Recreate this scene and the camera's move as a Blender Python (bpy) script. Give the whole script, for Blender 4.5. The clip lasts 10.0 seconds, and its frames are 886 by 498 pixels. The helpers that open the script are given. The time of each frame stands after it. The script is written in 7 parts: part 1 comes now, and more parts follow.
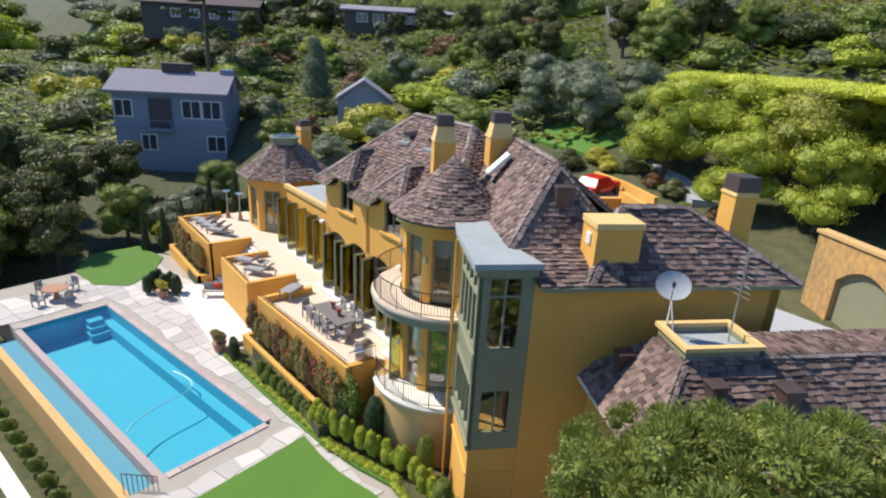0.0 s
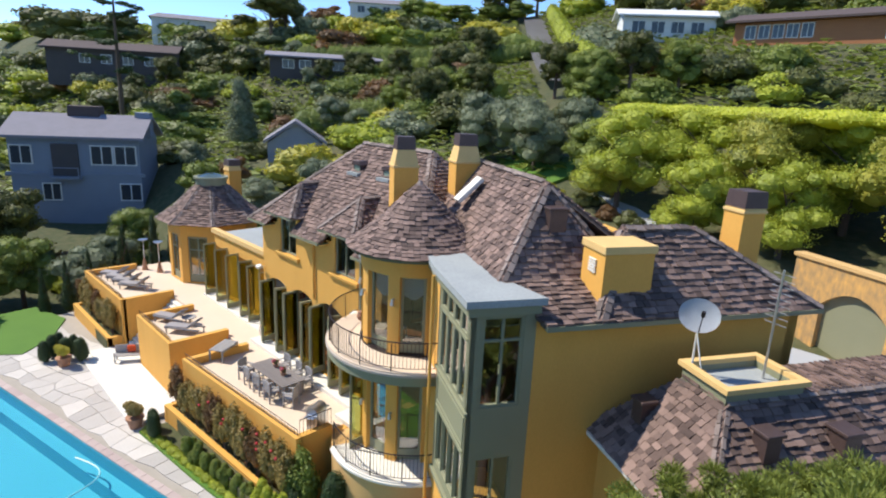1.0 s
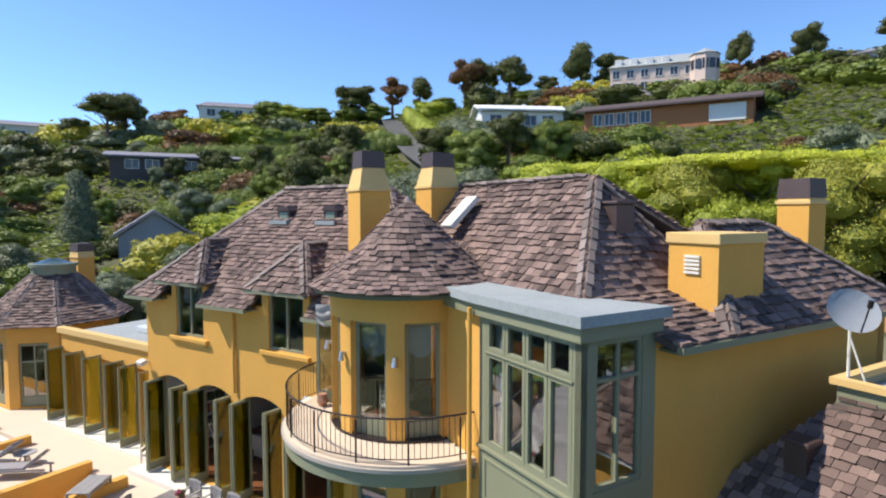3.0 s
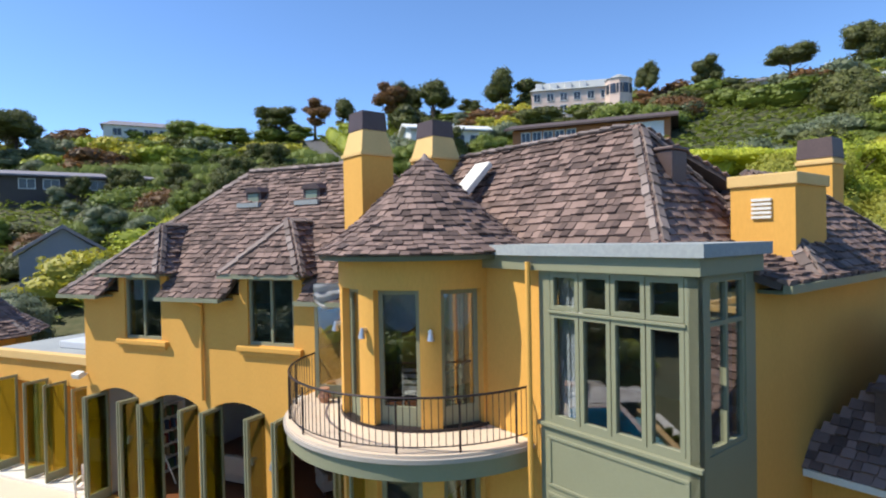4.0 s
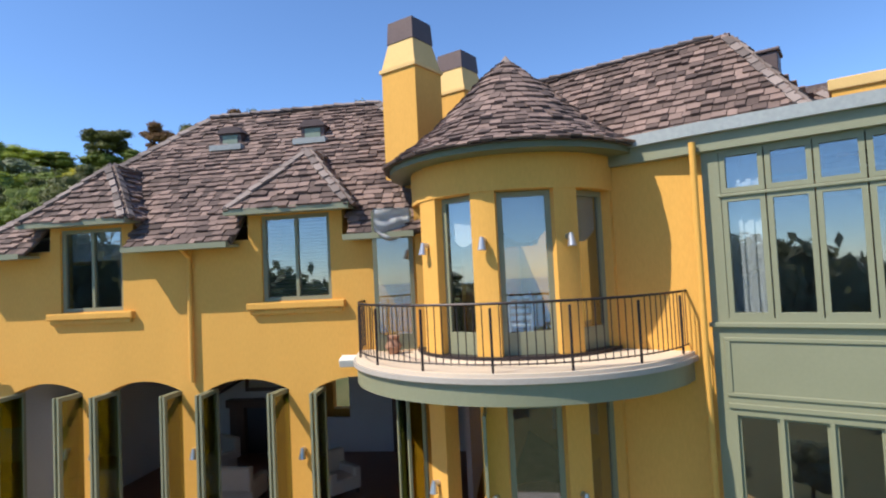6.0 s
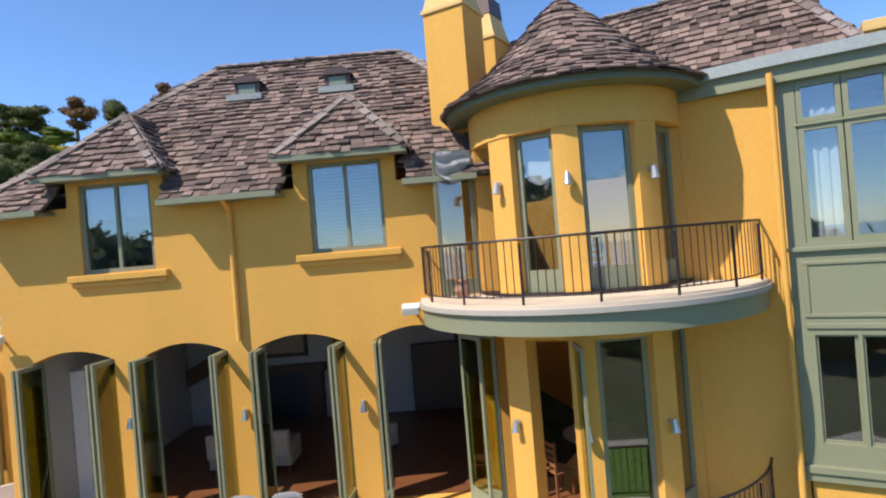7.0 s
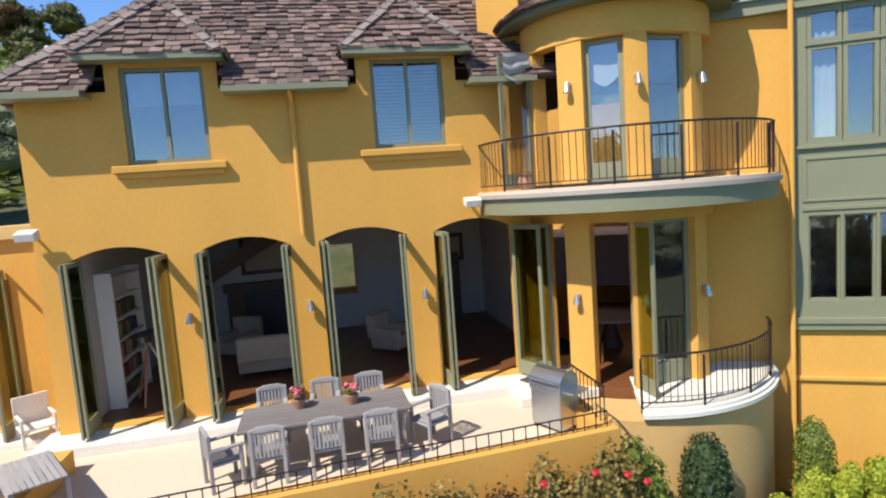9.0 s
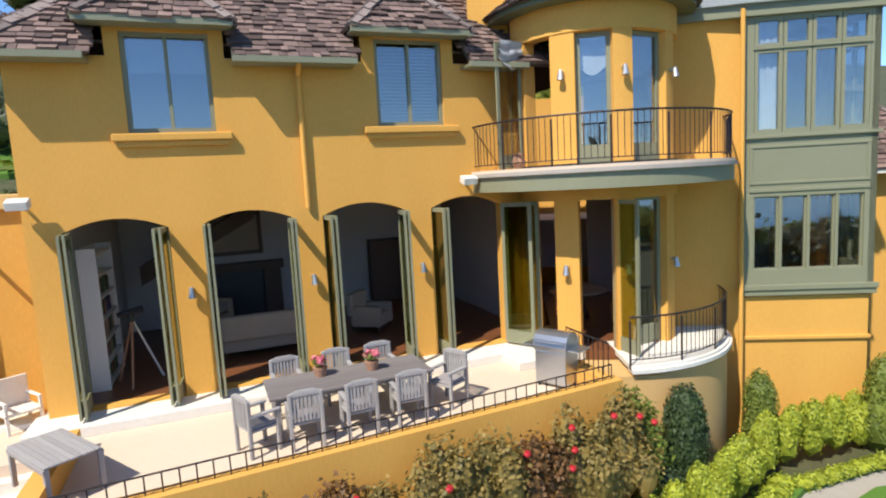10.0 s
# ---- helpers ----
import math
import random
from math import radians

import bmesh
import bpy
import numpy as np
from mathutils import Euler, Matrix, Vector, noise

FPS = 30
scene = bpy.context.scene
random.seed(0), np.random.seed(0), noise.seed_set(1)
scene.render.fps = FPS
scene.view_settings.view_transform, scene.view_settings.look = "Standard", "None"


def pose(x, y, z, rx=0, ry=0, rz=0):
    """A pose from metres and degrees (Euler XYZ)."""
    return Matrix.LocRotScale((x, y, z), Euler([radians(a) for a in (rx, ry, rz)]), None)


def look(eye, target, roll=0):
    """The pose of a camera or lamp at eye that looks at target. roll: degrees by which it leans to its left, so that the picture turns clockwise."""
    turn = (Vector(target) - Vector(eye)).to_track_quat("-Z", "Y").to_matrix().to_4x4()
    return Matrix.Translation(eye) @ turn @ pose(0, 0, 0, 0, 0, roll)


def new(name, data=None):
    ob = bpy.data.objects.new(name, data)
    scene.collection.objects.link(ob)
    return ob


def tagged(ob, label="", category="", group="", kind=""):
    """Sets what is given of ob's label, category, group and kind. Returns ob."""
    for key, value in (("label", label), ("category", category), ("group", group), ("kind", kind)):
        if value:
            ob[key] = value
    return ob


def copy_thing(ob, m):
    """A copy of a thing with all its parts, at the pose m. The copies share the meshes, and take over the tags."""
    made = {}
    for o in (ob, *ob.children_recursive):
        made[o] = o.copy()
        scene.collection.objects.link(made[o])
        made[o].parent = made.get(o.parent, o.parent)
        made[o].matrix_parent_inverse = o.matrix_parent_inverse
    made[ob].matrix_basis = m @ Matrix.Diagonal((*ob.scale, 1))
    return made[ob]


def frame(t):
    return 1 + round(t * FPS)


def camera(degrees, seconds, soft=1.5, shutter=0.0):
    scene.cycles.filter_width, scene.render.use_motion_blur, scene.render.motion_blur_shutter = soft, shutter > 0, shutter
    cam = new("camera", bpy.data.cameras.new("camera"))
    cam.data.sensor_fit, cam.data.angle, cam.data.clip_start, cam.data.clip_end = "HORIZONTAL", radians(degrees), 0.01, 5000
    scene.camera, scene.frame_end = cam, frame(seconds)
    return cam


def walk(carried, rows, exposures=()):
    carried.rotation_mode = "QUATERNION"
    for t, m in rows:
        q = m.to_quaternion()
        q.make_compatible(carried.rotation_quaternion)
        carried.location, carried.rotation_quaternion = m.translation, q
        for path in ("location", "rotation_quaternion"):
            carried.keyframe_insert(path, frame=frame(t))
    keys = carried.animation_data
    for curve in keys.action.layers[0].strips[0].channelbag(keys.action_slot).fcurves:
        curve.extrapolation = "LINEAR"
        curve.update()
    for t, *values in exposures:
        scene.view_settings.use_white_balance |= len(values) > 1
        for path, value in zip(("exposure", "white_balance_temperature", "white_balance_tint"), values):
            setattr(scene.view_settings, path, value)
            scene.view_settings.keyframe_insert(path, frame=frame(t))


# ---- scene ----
cam = camera(75.3, 10.0, soft=2.1)
PATH = [
    (0, (18.774, -13.883, 14.645), (17.276, -12.738, 13.979), 3.1),
    (0.5, (17.117, -13.477, 13.899), (15.675, -12.221, 13.311), 3.0),
    (1, (15.607, -13.033, 13.221), (14.221, -11.678, 12.725), 2.7),
    (1.5, (14.011, -12.698, 12.468), (12.7, -11.238, 12.083), 2.5),
    (2, (12.492, -12.398, 11.692), (11.259, -10.848, 11.419), 1.8),
    (2.5, (10.97, -12.177, 10.937), (9.823, -10.548, 10.752), 0.8),
    (4, (6.516, -11.752, 8.678), (5.719, -9.918, 8.644), -1.1),
    (4.5, (5.092, -11.564, 8.004), (4.441, -9.672, 8.024), -1.4),
    (5, (3.761, -11.387, 7.408), (3.237, -9.458, 7.471), -1.7),
    (5.5, (2.447, -11.255, 6.823), (2.046, -9.299, 6.923), -2.0),
    (7, (-1.273, -11.233, 5.886), (-1.341, -9.234, 5.884), -4.7),
    (7.5, (-2.253, -11.32, 5.756), (-2.268, -9.322, 5.676), -5.2),
    (8, (-3.058, -11.443, 5.545), (-3.02, -9.448, 5.405), -5.2),
    (8.5, (-4.062, -11.646, 5.39), (-3.888, -9.662, 5.194), -4.8),
    (9, (-5.266, -11.82, 5.056), (-4.889, -9.867, 4.854), -4.1),
    (9.5, (-6.474, -11.817, 4.933), (-5.893, -9.916, 4.706), -3.6),
    (10, (-7.436, -11.831, 4.789), (-6.729, -9.974, 4.554), -3.1),
]
walk(cam, [(t, look(eye, target, roll)) for t, eye, target, roll in PATH])

# ---- world, sun and sky ----
world = bpy.data.worlds.new("sky")
scene.world = world
world.use_nodes = True
wn = world.node_tree.nodes
sky = wn.new("ShaderNodeTexSky")
sky.sky_type = "NISHITA"
sky.sun_disc = False
sky.sun_elevation = radians(51.7)
sky.sun_rotation = radians(237.9)
sky.altitude = 1500
sky.air_density = 1.0
sky.dust_density = 0.0
sky.ozone_density = 5.0
wn["Background"].inputs["Strength"].default_value = 0.205
tint = wn.new("ShaderNodeMix")
tint.data_type, tint.blend_type = "RGBA", "MULTIPLY"
tint.inputs[0].default_value = 1.0
tint.inputs[7].default_value = (0.87, 0.98, 1.09, 1)
world.node_tree.links.new(sky.outputs[0], tint.inputs[6])
world.node_tree.links.new(tint.outputs[2], wn["Background"].inputs["Color"])
sun_data = bpy.data.lights.new("sun", "SUN")
sun_data.energy, sun_data.angle, sun_data.color = 6.1, radians(0.55), (1.0, 0.94, 0.83)
sun = new("sun", sun_data)
sun.matrix_world = look((-40, -30, 90), (-40 + 0.67, -30 + 0.42, 90 - 1.0))
scene.view_settings.exposure = 0.04

# ---- materials ----


def material(name, base, rough=0.8, dark=None, scale=3.0, fine=40.0, bump=0.15, metal=0.0, spread=0.35, dist=0.01, random_by="", stretch=(1, 1, 1)):
    """A surface with a broad stain and a fine grain between two tones, and relief."""
    mat = bpy.data.materials.new(name)
    mat.use_nodes = True
    nt = mat.node_tree
    n, k = nt.nodes, nt.links
    bsdf = n["Principled BSDF"]
    bsdf.inputs["Roughness"].default_value = rough
    bsdf.inputs["Metallic"].default_value = metal
    dark = dark or tuple(c * 0.72 for c in base)
    co = n.new("ShaderNodeTexCoord")
    mp = n.new("ShaderNodeMapping")
    mp.inputs["Scale"].default_value = stretch
    k.new(co.outputs["Object"], mp.inputs["Vector"])
    big, small = n.new("ShaderNodeTexNoise"), n.new("ShaderNodeTexNoise")
    for tex, s, d in ((big, scale, 4), (small, fine, 5)):
        tex.inputs["Scale"].default_value, tex.inputs["Detail"].default_value = s, d
        k.new(mp.outputs[0], tex.inputs["Vector"])
    mixv = n.new("ShaderNodeMath")
    mixv.operation = "MULTIPLY_ADD"
    mixv.inputs[1].default_value = 0.55
    k.new(small.outputs["Fac"], mixv.inputs[0])
    half = n.new("ShaderNodeMath")
    half.operation = "MULTIPLY"
    half.inputs[1].default_value = 0.45
    k.new(big.outputs["Fac"], half.inputs[0])
    k.new(half.outputs[0], mixv.inputs[2])
    fac = mixv.outputs[0]
    if random_by:
        info, isl = n.new("ShaderNodeObjectInfo"), n.new("ShaderNodeNewGeometry")
        add, fr, blend = n.new("ShaderNodeMath"), n.new("ShaderNodeMath"), n.new("ShaderNodeMix")
        fr.operation = "FRACT"
        k.new(info.outputs["Random"], add.inputs[0])
        k.new(isl.outputs["Random Per Island"], add.inputs[1])
        k.new(add.outputs[0], fr.inputs[0])
        blend.inputs[0].default_value = float(random_by)
        k.new(fac, blend.inputs[2])
        k.new(fr.outputs[0], blend.inputs[3])
        fac = blend.outputs[0]
    ramp = n.new("ShaderNodeMapRange")
    ramp.inputs["From Min"].default_value, ramp.inputs["From Max"].default_value = 0.5 - spread, 0.5 + spread
    k.new(fac, ramp.inputs["Value"])
    mix = n.new("ShaderNodeMix")
    mix.data_type = "RGBA"
    mix.inputs[6].default_value, mix.inputs[7].default_value = (*dark, 1), (*base, 1)
    k.new(ramp.outputs[0], mix.inputs[0])
    k.new(mix.outputs[2], bsdf.inputs["Base Color"])
    if bump:
        b = n.new("ShaderNodeBump")
        b.inputs["Strength"].default_value, b.inputs["Distance"].default_value = bump, dist
        k.new(small.outputs["Fac"], b.inputs["Height"])
        k.new(b.outputs[0], bsdf.inputs["Normal"])
    return mat


def glass_material(name, tint=(0.93, 0.96, 0.96), rough=0.02, least=0.10, most=0.7, power=3.0):
    """Clear glass: tinted and see-through, with a mirror gloss that grows towards a grazing view."""
    mat = bpy.data.materials.new(name)
    mat.use_nodes = True
    nt = mat.node_tree
    n, k = nt.nodes, nt.links
    out = n["Material Output"]
    tr, gl, mx, lw = n.new("ShaderNodeBsdfTransparent"), n.new("ShaderNodeBsdfGlossy"), n.new("ShaderNodeMixShader"), n.new("ShaderNodeLayerWeight")
    pw, sc = n.new("ShaderNodeMath"), n.new("ShaderNodeMath")
    pw.operation, sc.operation = "POWER", "MULTIPLY_ADD"
    pw.inputs[1].default_value = power
    sc.inputs[1].default_value, sc.inputs[2].default_value = most, least
    tr.inputs[0].default_value = (*tint, 1)
    gl.inputs["Roughness"].default_value = rough
    k.new(lw.outputs["Facing"], pw.inputs[0])
    k.new(pw.outputs[0], sc.inputs[0])
    k.new(sc.outputs[0], mx.inputs[0])
    k.new(tr.outputs[0], mx.inputs[1])
    k.new(gl.outputs[0], mx.inputs[2])
    k.new(mx.outputs[0], out.inputs["Surface"])
    return mat


STUCCO = material("ochre_stucco", (0.75, 0.388, 0.08), 0.9, (0.62, 0.32, 0.06), 0.9, 30, 0.25, spread=0.26, stretch=(1, 1, 0.3))
STUCCO_PALE = material("pale_ochre_cap", (0.76, 0.50, 0.20), 0.85, (0.6, 0.39, 0.14), 2.0, 30, 0.2)
STUCCO_TAN = material("tan_stucco", (0.66, 0.42, 0.17), 0.9, (0.52, 0.31, 0.11), 0.6, 30, 0.25)
STAINED = material("weather_stained_stucco", (0.70, 0.38, 0.10), 0.9, (0.26, 0.18, 0.10), 0.35, 5, 0.25, spread=0.16, stretch=(1, 1, 0.5))
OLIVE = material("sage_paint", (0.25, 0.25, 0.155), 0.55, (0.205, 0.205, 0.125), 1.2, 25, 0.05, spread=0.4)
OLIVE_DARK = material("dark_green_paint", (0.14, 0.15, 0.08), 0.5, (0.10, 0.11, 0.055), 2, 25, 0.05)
DOORGREEN = material("olive_gold_door_paint", (0.30, 0.27, 0.09), 0.45, (0.22, 0.2, 0.06), 2, 25, 0.05)
SHAKE = material("weathered_cedar_shake", (0.285, 0.19, 0.155), 0.9, (0.045, 0.028, 0.024), 1.0, 12, 0.5, spread=0.40, dist=0.02, random_by="0.65", stretch=(1, 1, 1))
DECK = material("roof_deck_wood", (0.10, 0.075, 0.065), 0.95, (0.06, 0.045, 0.04), 2, 20, 0.2)
HIPCAP = material("pale_ridge_shake", (0.30, 0.235, 0.205), 0.9, (0.10, 0.075, 0.065), 2, 14, 0.4, random_by="0.6")
SLABROOF = material("grey_membrane_roof", (0.38, 0.40, 0.39), 0.8, (0.25, 0.27, 0.27), 0.8, 14, 0.1, spread=0.25)
METALDARK = material("dark_bronze_metal", (0.13, 0.085, 0.075), 0.5, (0.07, 0.045, 0.04), 3, 20, 0.1, metal=0.4)
IRON = material("wrought_iron", (0.05, 0.035, 0.035), 0.5, (0.025, 0.02, 0.02), 5, 40, 0.1, metal=0.5)
GLASS = glass_material("window_glass", (0.72, 0.76, 0.78), 0.02, 0.22)
DARKGLASS = glass_material("tinted_glass", (0.5, 0.6, 0.62))
TRAVERTINE = material("cream_travertine", (0.70, 0.57, 0.43), 0.75, (0.60, 0.47, 0.35), 0.7, 18, 0.1)
BALCONYSTONE = material("grey_beige_balcony_edge", (0.46, 0.40, 0.34), 0.8, (0.33, 0.29, 0.25), 2.0, 20, 0.15)
WHITESTONE = material("pale_limestone", (0.80, 0.76, 0.68), 0.75, (0.62, 0.58, 0.5), 0.9, 14, 0.15)
SANDSTONE = material("grey_pink_flagstone", (0.62, 0.57, 0.51), 0.85, (0.36, 0.33, 0.30), 1.2, 12, 0.25, random_by="0.5")
COPING = material("pool_coping_stone", (0.50, 0.40, 0.36), 0.8, (0.36, 0.27, 0.25), 2, 14, 0.2, random_by="0.4")
# white room plaster, with the indoor shade put into its grey
ROOMWALL = material("shade_toned_room_plaster", (0.50, 0.49, 0.47), 0.9, (0.43, 0.42, 0.4), 1, 20, 0.05)
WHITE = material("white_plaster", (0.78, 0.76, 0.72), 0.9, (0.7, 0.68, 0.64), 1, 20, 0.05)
FLOORWOOD = material("red_brown_floorboards", (0.22, 0.085, 0.035), 0.35, (0.13, 0.05, 0.02), 1.5, 8, 0.05, stretch=(1, 8, 1))
TEAK = material("weathered_teak", (0.40, 0.38, 0.365), 0.85, (0.25, 0.23, 0.215), 3, 22, 0.2, stretch=(1, 6, 1), random_by="0.3")
CONCRETE = material("driveway_concrete", (0.42, 0.43, 0.45), 0.9, (0.33, 0.34, 0.36), 0.4, 15, 0.15)
ASPHALT = material("road_asphalt", (0.26, 0.25, 0.24), 0.9, (0.2, 0.19, 0.19), 0.3, 8, 0.1)
SOIL = material("scrubby_hill_soil", (0.10, 0.092, 0.04), 0.95, (0.04, 0.055, 0.015), 0.06, 1.5, 0.5, dist=0.15, spread=0.14)
LAWN = material("mown_lawn", (0.10, 0.21, 0.022), 0.9, (0.06, 0.14, 0.012), 0.6, 30, 0.4, dist=0.02)

# ---- building helpers ----


def part(name, bm, mat, parent=None, label=""):
    """Links a bmesh as one mesh object under a thing or a part."""
    me = bpy.data.meshes.new(name)
    bm.to_mesh(me)
    bm.free()
    me.materials.append(mat)
    ob = new(name, me)
    ob.parent = parent
    if label:
        tagged(ob, label)
    return ob


def piece(name, me, parent, m=None):
    ob = new(name, me)
    ob.parent = parent
    if m is not None:
        ob.matrix_basis = m
    return ob


def thing(name, label, category, m=None, group="", kind=""):
    ob = new(name)
    ob.empty_display_size = 0.2
    if m is not None:
        ob.matrix_basis = m
    return tagged(ob, label, category, group, kind)


def box(bm, x0, y0, z0, x1, y1, z1, m=None, bevel=0.0):
    r = bmesh.ops.create_cube(bm, size=1.0)
    t = Matrix.Translation(((x0 + x1) / 2, (y0 + y1) / 2, (z0 + z1) / 2)) @ Matrix.Diagonal((abs(x1 - x0), abs(y1 - y0), abs(z1 - z0), 1))
    bmesh.ops.transform(bm, matrix=(m @ t if m is not None else t), verts=r["verts"])
    if bevel:
        edges = list({e for v in r["verts"] for e in v.link_edges})
        bmesh.ops.bevel(bm, geom=edges, offset=bevel, segments=2, affect="EDGES", profile=0.5)
    return bm


def cyl(bm, p0, p1, r0, r1=None, seg=10):
    a, b = Vector(p0), Vector(p1)
    r = bmesh.ops.create_cone(bm, cap_ends=True, segments=seg, radius1=r0, radius2=r0 if r1 is None else r1, depth=(b - a).length)
    bmesh.ops.transform(bm, matrix=Matrix.Translation((a + b) / 2) @ (b - a).to_track_quat("Z", "Y").to_matrix().to_4x4(), verts=r["verts"])
    return bm


def solid(bm, bottom, top):
    """A closed solid between two rings of points with the same count."""
    lo, hi = [bm.verts.new(p) for p in bottom], [bm.verts.new(p) for p in top]
    n = len(lo)
    bm.faces.new(lo[::-1])
    bm.faces.new(hi)
    for i in range(n):
        bm.faces.new((lo[i], lo[(i + 1) % n], hi[(i + 1) % n], hi[i]))
    return bm


def prism(bm, pts, z0, z1, m=None):
    a, b = [Vector((x, y, z0)) for x, y in pts], [Vector((x, y, z1)) for x, y in pts]
    if m is not None:
        a, b = [m @ p for p in a], [m @ p for p in b]
    return solid(bm, a, b)


def fixed(bm):
    bmesh.ops.recalc_face_normals(bm, faces=bm.faces)
    return bm


def wall_bm(length, z0, z1, thick, openings, m):
    """A wall along local x, its outer face at y = 0, with openings (a, b, bottom, top, rise of the arch)."""
    bm = bmesh.new()

    def up(poly):
        solid(bm, [m @ Vector((x, 0, z)) for x, z in poly], [m @ Vector((x, thick, z)) for x, z in poly])
    x = 0.0
    for a, b, lo, hi, rise in sorted(openings):
        if a > x:
            up([(x, z0), (a, z0), (a, z1), (x, z1)])
        if lo > z0:
            up([(a, z0), (b, z0), (b, lo), (a, lo)])
        if rise:
            n = 10
            arc = [(a + (b - a) * i / n, hi - rise + rise * (1 - (2 * i / n - 1) ** 2)) for i in range(n + 1)]
            for p, q in zip(arc, arc[1:]):
                up([p, q, (q[0], z1), (p[0], z1)])
        elif hi < z1:
            up([(a, hi), (b, hi), (b, z1), (a, z1)])
        x = b
    if x < length:
        up([(x, z0), (length, z0), (length, z1), (x, z1)])
    bmesh.ops.remove_doubles(bm, verts=bm.verts, dist=0.0005)
    return fixed(bm)


def along(x, y, angle, z=0.0):
    return pose(x, y, z, 0, 0, angle)


# ---- shingled roof slopes ----
SHINGLES = []      # (corner rows) of every shingle that stays joined
PIECES = []        # shingles that become parts: (matrix, width, length)


def shingle_box(o, right, up, nrm, x0, x1, s0, s1, t0, t1):
    """Eight corners of a shingle: thick butt t1 at s0, thin head t0 at s1."""
    f = lambda x, s, n: o + right * x + up * s + nrm * n
    return [f(x0, s0, 0.0), f(x1, s0, 0.0), f(x1, s1, -0.01), f(x0, s1, -0.01), f(x0, s0, t1), f(x1, s0, t1), f(x1, s1, t0), f(x0, s1, t0)]


def cover(poly, course=0.19, width=(0.13, 0.3), loft=0.065, seed=1, near=None, gap=0.012, skip=None):
    """Lays shingles on a convex slope. poly: its corners, the first two along the eave."""
    rnd = random.Random(seed)
    p = [Vector(q) for q in poly]
    right = (p[1] - p[0]).normalized()
    nrm = right.cross(p[2] - p[0]).normalized()
    if nrm.z < 0:
        nrm = -nrm
    up = nrm.cross(right).normalized()
    if up.z < 0:
        up = -up
    o = p[0]
    flat = [((q - o).dot(right), (q - o).dot(up)) for q in p]
    top = max(s for _, s in flat)
    s = -0.08
    while s < top - 0.05:
        mid = min(max(s + course * 0.4, 0.001), top - 0.001)
        xs = []
        for (ax, ay), (bx, by) in zip(flat, flat[1:] + flat[:1]):
            if (ay - mid) * (by - mid) < 0:
                xs.append(ax + (bx - ax) * (mid - ay) / (by - ay))
        if len(xs) >= 2:
            x, end = min(xs), max(xs)
            x -= rnd.random() * 0.02
            while x < end - 0.03:
                w = min(rnd.uniform(*width), end - x + 0.02)
                js, jt = rnd.uniform(-0.025, 0.025), rnd.uniform(0.6, 1.5)
                a = (x, x + w - gap, s + js, min(s + course * 1.25, top + 0.02))
                box8 = shingle_box(o, right, up, nrm, a[0], a[1], a[2], a[3], 0.02, loft * jt)
                if skip and skip(o + right * (x + w / 2) + up * (s + 0.1)):
                    x += w
                    continue
                if near and len(PIECES) < 300 and near(o + right * x + up * s):
                    PIECES.append((Matrix((right, up, nrm)).transposed().to_4x4(), o + right * (x + w / 2) + up * (s + js), w - gap, a[3] - a[2], jt))
                else:
                    SHINGLES.append(box8)
                x += w
        s += course


def slope_deck(bm, poly, thick=0.12):
    p = [Vector(q) for q in poly]
    nrm = (p[1] - p[0]).cross(p[2] - p[0]).normalized()
    if nrm.z < 0:
        nrm = -nrm
    solid(bm, [q - nrm * thick for q in p], [q.copy() for q in p])


def ridge_caps(a, b, width=0.34, step=0.3, seed=3, lift=0.05):
    """Cap shingles that ride over a hip or a ridge from a up to b."""
    rnd = random.Random(seed)
    a, b = Vector(a), Vector(b)
    d = (b - a).normalized()
    side = d.cross(Vector((0, 0, 1))).normalized()
    upv = side.cross(d).normalized()
    n = max(1, int((b - a).length / step))
    for i in range(n):
        s = a + d * (i * step)
        for sg in (-1, 1):
            r2 = (side * sg * 0.86 - upv * 0.5).normalized()
            n2 = (upv * 0.86 + side * sg * 0.5).normalized()
            HIPS.append(shingle_box(s + n2 * lift, r2, d, n2, 0.0, width * rnd.uniform(0.45, 0.6), 0.0, step * 1.25, 0.02, 0.05 * rnd.uniform(0.8, 1.4)))


HIPS = []


def joined(name, boxes, mat, parent, label=""):
    co = np.array([[tuple(v) for v in b] for b in boxes]).reshape(-1, 3)
    base = np.array([(0, 3, 2, 1), (4, 5, 6, 7), (0, 1, 5, 4), (1, 2, 6, 5), (2, 3, 7, 6), (3, 0, 4, 7)])
    faces = (base[None] + 8 * np.arange(len(boxes))[:, None, None]).reshape(-1, 4)
    me = bpy.data.meshes.new(name)
    me.from_pydata(co.tolist(), [], faces.tolist())
    bmx = bmesh.new()
    bmx.from_mesh(me)
    bmesh.ops.recalc_face_normals(bmx, faces=bmx.faces)
    bmx.to_mesh(me)
    bmx.free()
    me.materials.append(mat)
    ob = new(name, me)
    ob.parent = parent
    tagged(ob, label, kind="stuff")
    return ob

# ---- the mansion ----
RW = along(4.0, -1.72, -28.0)          # frame of the angled wing: x along its front, y inward


def rw(x, y, z):
    return RW @ Vector((x, y, z))


mansion = thing("mansion", "large ochre stucco mansion with steep weathered shake roofs and green-trimmed windows", "house")
TZ = 0.95         # sill of the garden doors
FLOOR2 = 4.95     # upper balcony
GROUND = -2.0

